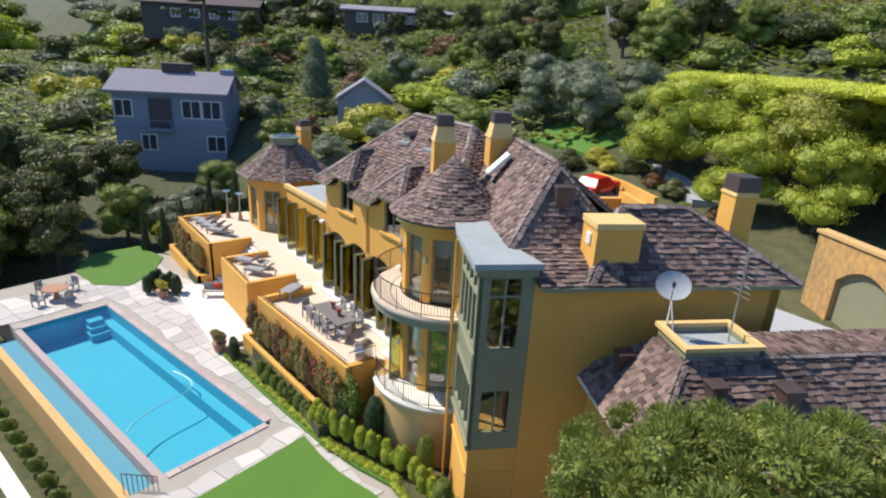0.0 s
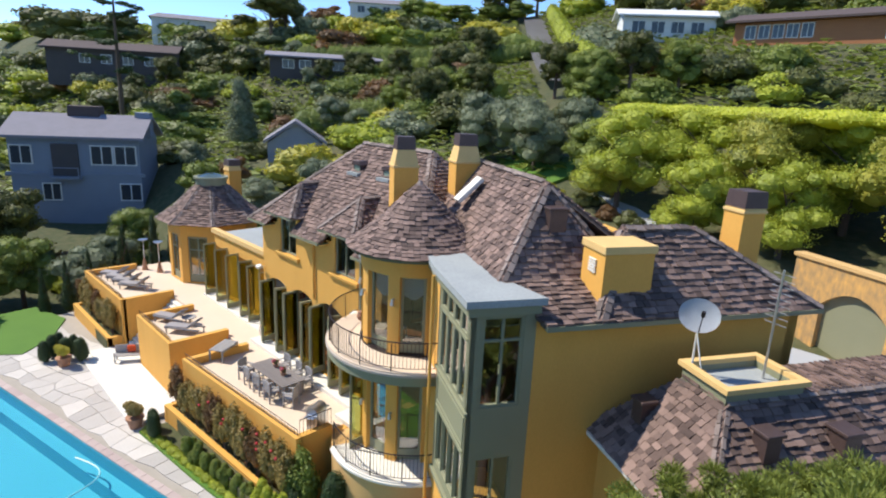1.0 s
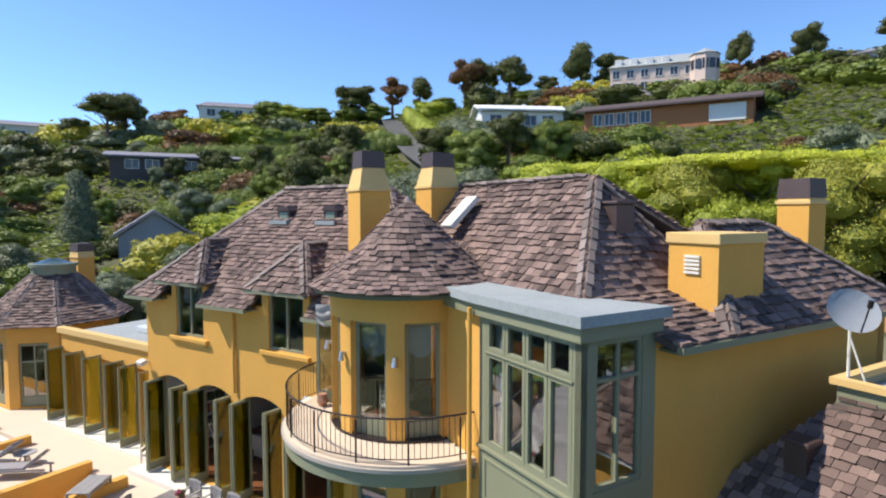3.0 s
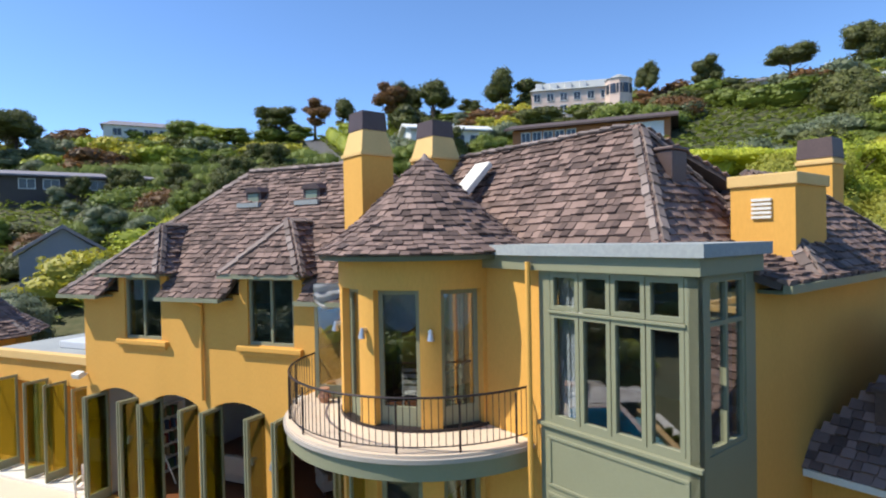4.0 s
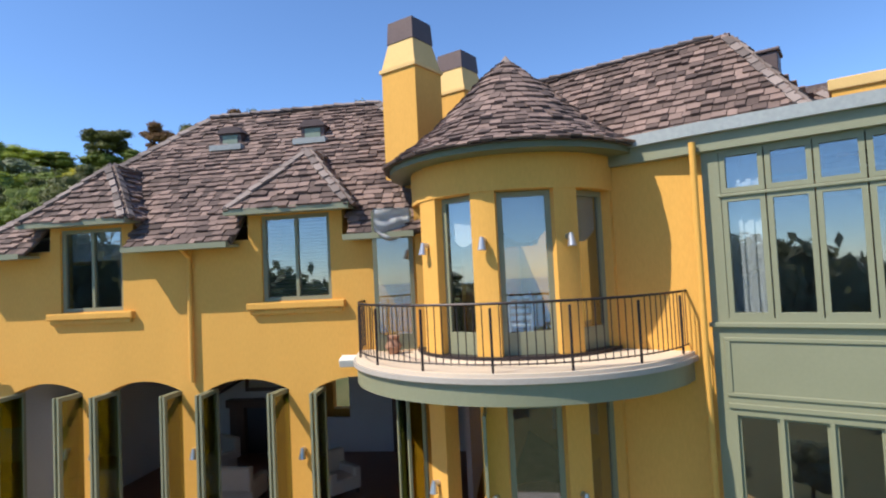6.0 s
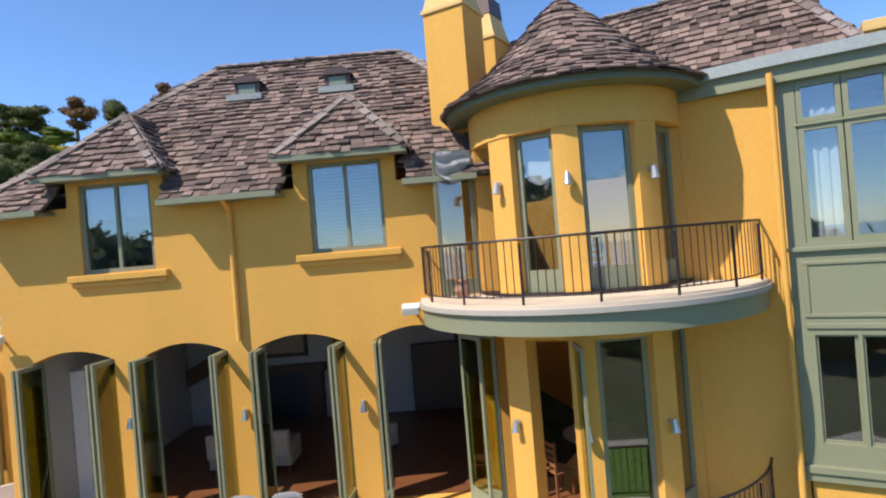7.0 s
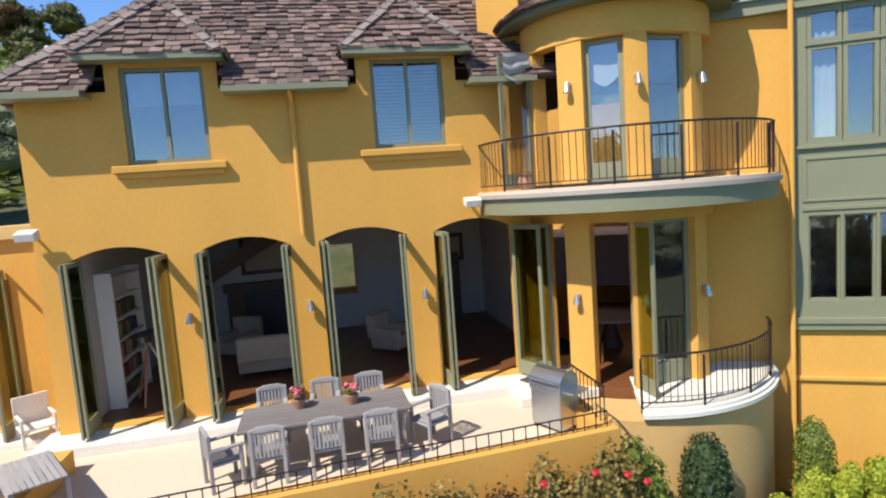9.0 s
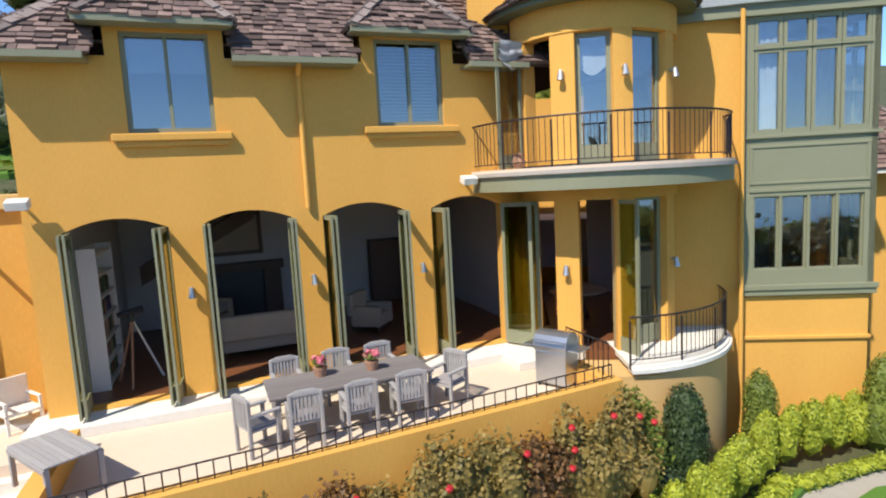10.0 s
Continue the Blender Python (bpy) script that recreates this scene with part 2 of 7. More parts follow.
BACKWIN = (3.98, 4.96)     # rear window, measured from the right end of the back wall
ARCHES = [(-10.12, -8.38), (-7.80, -6.08), (-5.52, -3.73), (-3.16, -1.42)]
WIN1, WIN2 = (-8.86, -7.38, 5.95, 7.74), (-4.22, -2.74, 6.0, 7.77)
X0 = -10.65
ops = [(a - X0, b - X0, TZ, 4.43, 0.22) for a, b in ARCHES] + [(w[0] - X0, w[1] - X0, w[2], 7.3, 0) for w in (WIN1, WIN2)]
# the long front: lower and upper halves, so that doors and windows may overlap along it
lower = [o for o in ops if o[2] < 3]
upper = [o for o in ops if o[2] > 3]
part("wall", wall_bm(-0.75 - X0, GROUND, 5.0, 0.35, lower, along(X0, 0, 0)), STUCCO, mansion)
part("wall", wall_bm(-0.75 - X0, 5.0, 7.3, 0.35, upper, along(X0, 0, 0)), STUCCO, mansion)
for w, xs in ((WIN1, (-9.1, -7.12)), (WIN2, (-4.5, -2.47))):   # dormer cheeks and heads
    bm = bmesh.new()
    box(bm, xs[0], 0, 7.3, w[0], 0.3, 7.9)
    box(bm, w[1], 0, 7.3, xs[1], 0.3, 7.9)
    box(bm, w[0], 0, w[3], w[1], 0.3, 7.9)
    for xa in (xs[0], xs[1] - 0.2):
        box(bm, xa, 0.3, 7.0, xa + 0.2, 1.2, 7.9)
    part("dormer_wall", fixed(bm), STUCCO, mansion)
    bm = bmesh.new()
    box(bm, xs[0] - 0.03, -0.13, w[2] - 0.16, xs[1] + 0.02, 0.02, w[2] - 0.02, bevel=0.02)
    box(bm, xs[0] + 0.03, -0.08, w[2] - 0.26, xs[1] - 0.04, 0.02, w[2] - 0.16, bevel=0.02)
    part("sill", bm, STUCCO, mansion, "projecting ochre stucco window sill")
part("wall", wall_bm(7.84, GROUND, 7.3, 0.35, [], along(X0, 8.2, -90)), STUCCO, mansion)
part("wall", wall_bm(10.0, GROUND, 7.3, 0.35, [(BACKWIN[0], BACKWIN[1], 2.0, 3.6, 0)], along(-0.6, 8.2, 180)), STUCCO, mansion)

# angled wing: front strip, bay side, long side wall, back
part("wall", wall_bm(2.05, GROUND, 8.3, 0.3, [], RW @ along(-2.0, 0.12, 0)), STUCCO, mansion)
part("wall", wall_bm(8.6, GROUND, 7.9, 0.35, [], RW @ along(2.9, 1.78, 90)), STUCCO, mansion)
part("wall", wall_bm(12.0, GROUND, 7.9, 0.35, [], RW @ along(2.9, 10.4, 180)), STUCCO, mansion)
part("wall", wall_bm(3.3, GROUND, 7.6, 0.35, [], RW @ along(-9.1, 10.4, -90)), STUCCO, mansion)
bm = bmesh.new()
box(bm, 0.08, 0.05, GROUND, 2.86, 1.78, 1.62, RW)
part("bay_base", bm, STUCCO, mansion)
bm = bmesh.new()
box(bm, 0.02, -0.02, 0.58, 2.90, 1.78, 0.66, RW, bevel=0.01)
part("ledge", bm, STUCCO, mansion)
# floors and inner rooms
for nm, z, mt in (("ground_floor_slab", TZ - 0.25, FLOORWOOD), ("upper_floor_slab", FLOOR2 - 0.3, FLOORWOOD)):
    bm = bmesh.new()
    box(bm, -10.3, 0.36, z, -0.4, 7.8, z + 0.23)
    part(nm, bm, mt, mansion)
    bm = bmesh.new()
    box(bm, -4.5, 0.45, z, 2.85, 6.5, z + 0.225, RW)
    part(nm, bm, mt, mansion)
    bm = bmesh.new()
    prism(bm, [(1 + 1.9 * math.cos(a), 1.9 * math.sin(a)) for a in np.linspace(-3.6, 0.5, 20)], z, z + 0.222)
    part(nm, bm, mt, mansion)
for z0, z1 in ((TZ - 0.02, 4.6), (FLOOR2 - 0.06, 7.6)):
    gap = [(10.2 - 0.6 - BACKWIN[1], 10.2 - 0.6 - BACKWIN[0], 2.0, 3.6, 0)] if z0 < 3 else []
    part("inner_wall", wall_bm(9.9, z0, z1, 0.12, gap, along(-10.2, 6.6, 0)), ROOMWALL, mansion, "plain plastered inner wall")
    for x0, y0, x1, y1 in ((-10.29, 0.37, -10.2, 6.6), (-0.42, 2.2, -0.30, 6.6)):
        bm = bmesh.new()
        box(bm, x0, y0, z0, x1, y1, z1)
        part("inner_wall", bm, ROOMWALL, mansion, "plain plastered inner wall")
    bm = bmesh.new()
    box(bm, -3.0, 4.6, z0, 2.85, 4.72, z1, RW)
    part("inner_wall", bm, ROOMWALL, mansion, "plain plastered inner wall")
    bm = bmesh.new()
    box(bm, -10.3, 0.37, z1, -0.4, 7.8, z1 + 0.05)
    part("ceiling_board", bm, ROOMWALL, mansion)
    bm = bmesh.new()
    box(bm, -3.0, 0.45, z1 + 0.02, 2.55, 4.6, z1 + 0.06, RW)
    part("ceiling_board", bm, ROOMWALL, mansion)

# ---- the round tower ----
TC = Vector((1.0, 0.0, 0.0))
TR = 1.95


def on_ring(r, deg, z):
    return Vector((TC.x + r * math.cos(radians(deg)), TC.y + r * math.sin(radians(deg)), z))


def ring_bm(r0, r1, z0, z1, d0, d1, n=40, bm=None):
    bm = bm or bmesh.new()
    for i in range(n):
        a, b = d0 + (d1 - d0) * i / n, d0 + (d1 - d0) * (i + 1) / n
        solid(bm, [on_ring(r0, a, z0), on_ring(r1, a, z0), on_ring(r1, b, z0), on_ring(r0, b, z0)],
              [on_ring(r0, a, z1), on_ring(r1, a, z1), on_ring(r1, b, z1), on_ring(r0, b, z1)])
    bmesh.ops.remove_doubles(bm, verts=bm.verts, dist=0.001)
    return fixed(bm)


PIERS = [-177, -141.2, -104.4, -63.5, -25]
PIER_HALF = [7.0, 7.8, 6.2, 6.2, 6.0]
for z0, z1 in ((TZ - 0.05, 4.25), (FLOOR2, 7.72)):
    for d, hw in zip(PIERS, PIER_HALF):
        bm = ring_bm(TR - 0.3, TR, z0, z1, d - hw, d + hw, 4)
        part("pier", bm, STUCCO, mansion)
part("tower_wall", ring_bm(TR - 0.32, TR + 0.02, 7.7, 8.34, -185, 10, 40), STUCCO, mansion)
part("tower_wall", ring_bm(TR - 0.32, TR + 0.02, 4.22, 4.7, -185, 10, 40), STUCCO, mansion)
part("tower_wall", ring_bm(TR - 0.02, 3.0, GROUND, 0.72, -172, -18, 40), STUCCO_TAN, mansion, "rounded tan stucco base below the lower balcony")
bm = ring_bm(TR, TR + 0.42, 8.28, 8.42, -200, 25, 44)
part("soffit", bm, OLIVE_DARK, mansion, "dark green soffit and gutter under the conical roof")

# tower roof: a bell-curved cone
CONE = [(2.46, 8.40), (1.98, 8.72), (1.5, 9.10), (1.0, 9.60), (0.5, 10.1), (0.06, 10.5)]
bm = bmesh.new()
nseg = 40
rows = []
for r, z in CONE:
    rows.append([bm.verts.new(TC + Vector((r * math.cos(2 * math.pi * i / nseg), r * math.sin(2 * math.pi * i / nseg), z - 0.02))) for i in range(nseg)])
for ra, rb in zip(rows, rows[1:]):
    for i in range(nseg):
        bm.faces.new((ra[i], ra[(i + 1) % nseg], rb[(i + 1) % nseg], rb[i]))
bm.faces.new(rows[0][::-1])
bm.faces.new(rows[-1])
tower_roof = part("tower_roof", bm, DECK, mansion, "bell-curved conical shake roof")
rnd = random.Random(5)


def cone_at(s):
    f = s * (len(CONE) - 1)
    i = min(int(f), len(CONE) - 2)
    return CONE[i][0] + (CONE[i + 1][0] - CONE[i][0]) * (f - i), CONE[i][1] + (CONE[i + 1][1] - CONE[i][1]) * (f - i)


ncourse = 19
for c in range(ncourse):
    r, z = cone_at(c / ncourse)
    r2, z2 = cone_at(min((c + 1.3) / ncourse, 1.0))
    r, count = r + 0.02, max(6, int(2 * math.pi * r / 0.2))
    a = rnd.random()
    for i in range(count):
        w = 2 * math.pi / count
        a0, a1 = a + i * w, a + (i + 1) * w - 0.012 / max(r, 0.3)
        up = Vector((r2 - r, 0, z2 - z)).normalized()
        th = 0.05 * rnd.uniform(0.6, 1.5)
        dz = rnd.uniform(-0.02, 0.02)
        cs = []
        for tk0, tk1 in ((0.0, 0.0), (th, 0.02)):
            for (ang, rr, zz, tk) in ((a0, r, z, tk0), (a1, r, z, tk0), (a1, r2, z2, tk1), (a0, r2, z2, tk1)):
                rr = rr + tk * -up.z * -1.0 * 0.8
                cs.append(TC + Vector((rr * math.cos(ang), rr * math.sin(ang), zz + tk * 0.6 + dz)))
        SHINGLES.append(cs)
bm = bmesh.new()
cyl(bm, (1, 0, 10.33), (1, 0, 10.62), 0.24, 0.01, 16)
part("finial", bm, HIPCAP, mansion, "grey metal cap on the tip of the conical roof")

# ---- balconies ----


def ring_tube(r, z, rad, d0, d1, n=44, seg=6):
    """One bent round bar that follows the tower's circle."""
    bm = bmesh.new()
    rows = []
    for i in range(n + 1):
        a = d0 + (d1 - d0) * i / n
        rows.append([bm.verts.new(on_ring(r + rad * math.cos(t), a, z + rad * math.sin(t))) for t in np.linspace(0, 2 * math.pi, seg, endpoint=False)])
    for p, q in zip(rows, rows[1:]):
        for k in range(seg):
            bm.faces.new((p[k], p[(k + 1) % seg], q[(k + 1) % seg], q[k]))
    bm.faces.new(rows[0])
    bm.faces.new(rows[-1])
    return fixed(bm)


def balcony(z, d0, d1, r, slab_mat, edge_mat, label):
    part("balcony_slab", ring_bm(1.2, r, z - 0.10, z, d0, d1, 40), slab_mat, mansion, label)
    part("balcony_edge", ring_bm(r - 0.25, r + 0.05, z - 0.14, z - 0.06, d0, d1, 40), BALCONYSTONE if z > 3 else slab_mat, mansion)
    if z > 3:
        part("balcony_edge", ring_bm(r - 0.45, r - 0.02, z - 0.46, z - 0.14, d0, d1, 40), edge_mat, mansion, "sage band under the balcony")
    rr = r - 0.08
    part("handrail", ring_tube(rr, z + 0.98, 0.022, d0, d1), IRON, mansion, "curved black wrought-iron handrail")
    part("bottom_rail", ring_tube(rr, z + 0.12, 0.012, d0, d1), IRON, mansion)
    count = int(abs(d1 - d0) * math.pi / 180 * rr / 0.125)
    thick, thin = bmesh.new(), bmesh.new()
    cyl(thick, (0, 0, 0), (0, 0, 1.0), 0.022, seg=6)
    cyl(thin, (0, 0, 0.1), (0, 0, 0.98), 0.0085, seg=5)
    mt, mn = bpy.data.meshes.new("post"), bpy.data.meshes.new("baluster")
    for b, me in ((thick, mt), (thin, mn)):
        b.to_mesh(me)
        b.free()
        me.materials.append(IRON)
    for i in range(count + 1):
        a = d0 + (d1 - d0) * i / count
        post = i % 9 == 0 or i == count
        piece("post" if post else "baluster", mt if post else mn, mansion, Matrix.Translation(on_ring(rr, a, z - (0.08 if post else 0))))


balcony(FLOOR2, -181, -27, 3.15, TRAVERTINE, OLIVE, "curved upper balcony with a pale stone floor and sage edge")
balcony(TZ - 0.02, -112, -20, 3.05, WHITESTONE, WHITESTONE, "curved white lower balcony floor")

# ---- roofs ----
def roof_slope(poly, thick=0.12, label=""):
    bm = bmesh.new()
    slope_deck(bm, poly, thick)
    part("roof_slope", fixed(bm), DECK, mansion, label)


EZ, SL = 7.28, 0.9
RY = 3.82
RZ = EZ + (RY + 0.45) * SL
LX, RX = -7.35, -2.5
fl, fr_, bl, br = Vector((-11.05, -0.45, EZ)), Vector((1.5, -0.45, EZ)), Vector((-11.05, 8.1, EZ)), Vector((1.5, 8.1, EZ))
A, B = Vector((LX, RY, RZ)), Vector((RX, RY, RZ))
near_roof = lambda p: -7.2 < p.x < -1.0 and p.y < 2.4
in_dormer = lambda p: p.y < 0.5 and (-9.3 < p.x < -7.0 or -4.62 < p.x < -2.28)
cover([fl, fr_, B, A], seed=11, near=near_roof, skip=in_dormer)
cover([bl, fl, A], seed=12)
cover([fr_, br, B], seed=13)
YM = 0.5
ZM = EZ + (YM + 0.45) * SL
ml, mr = fl.lerp(A, (YM + 0.45) / (RY + 0.45)), fr_.lerp(B, (YM + 0.45) / (RY + 0.45))
bands = [[ml, mr, B, A], [fl, Vector((-9.35, -0.45, EZ)), Vector((-9.35, YM, ZM)), ml], [Vector((-2.22, -0.45, EZ)), fr_, mr, Vector((-2.22, YM, ZM))],
         [Vector((-7.0, -0.45, EZ)), Vector((-4.66, -0.45, EZ)), Vector((-4.66, YM, ZM)), Vector((-7.0, YM, ZM))]]
for poly in (*bands, [bl, fl, A], [fr_, br, B], [br, bl, A, B]):
    roof_slope(poly)
ridge_caps(fl, A, seed=1)
ridge_caps(fr_, B, seed=2)
ridge_caps(A, B, seed=3)
# angled wing
V0, RV, U1 = 0.2, 3.2, 3.3
wz = lambda dv: 7.9 + dv * 0.94
c1, c2, c3, c4 = rw(U1, V0 - 0.3, 7.9), rw(-7.0, V0 - 0.3, 7.9), rw(U1, 6.9, 7.9), rw(-7.0, 6.9, 7.9)
RA, RB = rw(0.0, RV, 11.02), rw(-6.6, RV, 11.02)
HZ = 8.56          # foot of the steep slopes; below it the side kicks out to the eave
hp, hb, c2b, cs = rw(1.62, 1.27, HZ), rw(1.62, 5.13, HZ), rw(-7.0, 1.27, HZ), rw(U1, 1.85, 7.9)
cover([c2b, hp, RA, RB], seed=21)
cover([hp, hb, RA], seed=22, width=(0.16, 0.32))
cover([cs, c3, hb, hp], seed=24, width=(0.16, 0.32))
cover([c3, c4, RB, RA], seed=23)
for poly in ([c2b, hp, RA, RB], [hp, hb, RA], [cs, c3, hb, hp], [c3, c4, RB, RA], [c4, c2b, RB]):
    roof_slope(poly)
bm = bmesh.new()
prism(bm, [(-2.3, 1.32), (1.5, 1.32), (1.5, 3.0), (-2.3, 3.0)], 7.6, HZ - 0.12, RW)
part("upstand", fixed(bm), STUCCO, mansion)
ridge_caps(hp, RA, seed=4, width=0.26)
ridge_caps(RB, RA, seed=5, width=0.26)
ridge_caps(hb, RA, seed=6, width=0.26)
# rear wing along the side
d1, d2, d3, d4 = rw(U1, 3.4, 7.9), rw(U1, 10.7, 7.9), rw(-0.5, 10.7, 7.9), rw(-0.5, 3.4, 7.9)
DA, DB = rw(1.45, 5.0, 9.95), rw(1.45, 7.3, 9.95)
cover([d1, d2, DB, DA], seed=31, width=(0.16, 0.32))
cover([d2, d3, DB], seed=32)
cover([d3, d4, DA, DB], seed=33)
cover([d4, d1, DA], seed=34, width=(0.16, 0.32))
for poly in ([d1, d2, DB, DA], [d2, d3, DB], [d3, d4, DA, DB], [d4, d1, DA]):
    roof_slope(poly)
ridge_caps(d2, DB, seed=7)
ridge_caps(DA, DB, seed=8)
ridge_caps(d1, DA, seed=18)
# dormers
for cx, xl, xr, sd in ((-8.17, -9.45, -6.95, 41), (-3.43, -4.75, -2.2, 42)):
    ez, az = 7.9, 9.25
    a, b = Vector((xl, -0.42, ez)), Vector((xr, -0.42, ez))
    bk = 1.9
    ap, rb = Vector((cx, 0.78, az)), Vector((cx, bk, az))
    al, ar = Vector((xl, bk - 0.3, ez)), Vector((xr, bk - 0.3, ez))
    cover([a, b, ap], seed=sd, near=lambda p: True)
    cover([al, a, ap, rb], seed=sd + 5)
    cover([b, ar, rb, ap], seed=sd + 7)
    for poly in ([a, b, ap], [al, a, ap, rb], [b, ar, rb, ap]):
        roof_slope(poly, 0.09)
    ridge_caps(a, ap, 0.26, seed=sd)
    ridge_caps(b, ap, 0.26, seed=sd + 1)
    ridge_caps(ap, rb, 0.26, seed=sd + 2)
    bm = bmesh.new()
    box(bm, xl - 0.02, -0.5, ez - 0.13, xr + 0.02, -0.38, ez - 0.01)
    box(bm, xl, -0.4, ez - 0.1, xr, 0.02, ez - 0.05)
    part("dormer_gutter", bm, OLIVE, mansion)
# lower side wing
LZ = 4.5
pf = [rw(4.2, 5.5, 6.6), rw(5.65, 5.5, 6.6), rw(5.65, 16, 6.6), rw(4.2, 16, 6.6)]
e = [rw(2.6, 3.75, LZ), rw(7.75, 3.55, LZ), rw(7.75, 16, LZ), rw(2.6, 16, LZ)]
cover([e[0], e[1], pf[1], pf[0]], seed=51, width=(0.15, 0.3))
cover([e[1], e[2], pf[2], pf[1]], seed=52, width=(0.16, 0.34))
cover(pf, seed=53, width=(0.16, 0.34))
for poly in ([e[0], e[1], pf[1], pf[0]], [e[1], e[2], pf[2], pf[1]], [pf[0], pf[1], pf[2], pf[3]], [e[3], e[0], pf[0], pf[3]]):
    roof_slope(poly)
ridge_caps(e[1], pf[1], 0.2, seed=9)
ridge_caps(pf[1], pf[2], 0.2, seed=10)
bm = bmesh.new()
box(bm, 2.9, 4.1, GROUND, 7.4, 4.4, 4.42, RW)
box(bm, 7.1, 4.1, GROUND, 7.4, 16, 4.42, RW)
part("wall", bm, STUCCO, mansion)
bm = bmesh.new()
box(bm, 2.92, 3.62, 4.34, 7.85, 3.74, 4.46, RW)
box(bm, 7.72, 3.5, 4.34, 7.86, 16, 4.46, RW)
part("gutter", bm, WHITESTONE, mansion, "pale gutter along the low shake roof")

# flat roof over the bay and the strip beside it
bm = bmesh.new()
prism(bm, [(-2.1, 0.0), (-0.05, -0.22), (3.12, -0.22), (3.12, 1.95), (1.7, 1.5), (-2.2, 1.5)], 8.36, 8.55, RW)
part("flat_roof", fixed(bm), SLABROOF, mansion, "flat grey membrane roof over the bay")
bm = bmesh.new()
prism(bm, [(-2.0, 0.05), (0.0, -0.12), (3.02, -0.12), (3.02, 1.85), (-2.1, 2.4)], 8.1, 8.36, RW)
part("fascia", fixed(bm), OLIVE, mansion, "sage fascia under the flat roof")
bm = bmesh.new()
box(bm, 3.3, 1.85, 7.74, 3.43, 10.7, 7.87, RW)
part("gutter", bm, OLIVE, mansion, "sage gutter along the side eave")
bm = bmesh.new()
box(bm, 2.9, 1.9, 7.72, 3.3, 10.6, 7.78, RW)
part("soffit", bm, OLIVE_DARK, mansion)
# eave gutters of the long front
for xa, xb in ((-11.1, -9.35), (-7.0, -4.7), (-2.3, -0.9)):
    bm = bmesh.new()
    box(bm, xa, -0.56, EZ - 0.14, xb, -0.44, EZ - 0.03)
    box(bm, xa, -0.45, EZ - 0.12, xb, 0.0, EZ - 0.07)
    part("gutter", bm, OLIVE, mansion)

# ---- the ground, one sheet to the horizon ----


def mix_step(v, a, b):
    t = max(0.0, min(1.0, (v - a) / (b - a)))
    return t * t * (3 - 2 * t)


def land(x, y):
    """Height of the ground: a pad below the garden, a court behind the house, then the hill."""
    left = max(0.0, -30 - x)
    z = -4.05 + 0.07 * left * (1 - mix_step(y, 0, 40))
    z += 7.0 * mix_step(y, 6.0 if x > -11 else 3.0, 15.0)
    z += 0.25 * max(0.0, min(y, 26) - 14) + 0.30 * max(0.0, min(y, 90) - 26) + 0.33 * max(0.0, min(y, 128) - 90) + 0.2 * max(0.0, min(y, 190) - 128)
    z += 0.15 * max(0.0, min(-80 - x, 130)) * mix_step(y, 5, 30)
    z = min(z, 35.5 + 0.13 * max(0.0, x + 115) - 0.1 * max(0.0, -115 - x)) if y > 40 else z
    z -= 0.25 * max(0.0, y - 200) + 0.36 * min(260.0, max(0.0, -y - 45))
    return z + (0.8 * math.sin(x * 0.07) * math.cos(y * 0.05) if y > 40 else 0.0)


ground = bmesh.new()
gx = sorted(set([-900, -600, -420, -300, -240, -200, -170, -150, -130, -115, -100, -90, -80, -70, -60, -52, -45, -40, -36, -33] + [-30 + 2 * i for i in range(28)] + [28, 32, 38, 45, 55, 65, 80, 100, 130, 170, 230, 320, 450, 900]))
gy = sorted(set([-1500, -900, -420, -250, -150, -100, -70, -50, -40, -32, -26, -22] + [-20 + 2 * i for i in range(26)] + [34, 38, 43, 48, 54, 60, 66, 72, 78, 84, 90, 96, 105, 114, 122, 128, 140, 150, 160, 175, 190, 200, 230, 270, 320, 400, 900]))
grid = [[ground.verts.new((x, y, land(x, y))) for x in gx] for y in gy]
for r0, r1 in zip(grid, grid[1:]):
    for i in range(len(gx) - 1):
        ground.faces.new((r0[i], r0[i + 1], r1[i + 1], r1[i]))
gob = tagged(part("ground", ground, SOIL), "dry sloping hillside ground", "ground", kind="structure")
for f in gob.data.polygons:
    f.use_smooth = True

SEA = material("blue_bay_water", (0.015, 0.07, 0.15), 0.12, (0.01, 0.05, 0.11), 0.01, 0.3, 0.25, dist=0.4)
bm = bmesh.new()
box(bm, -3000, -3800, -45, 3000, -120, -42)
tagged(part("sea", bm, SEA), "wide blue bay below the hillside", "water", kind="structure")

# ---- windows and doors ----


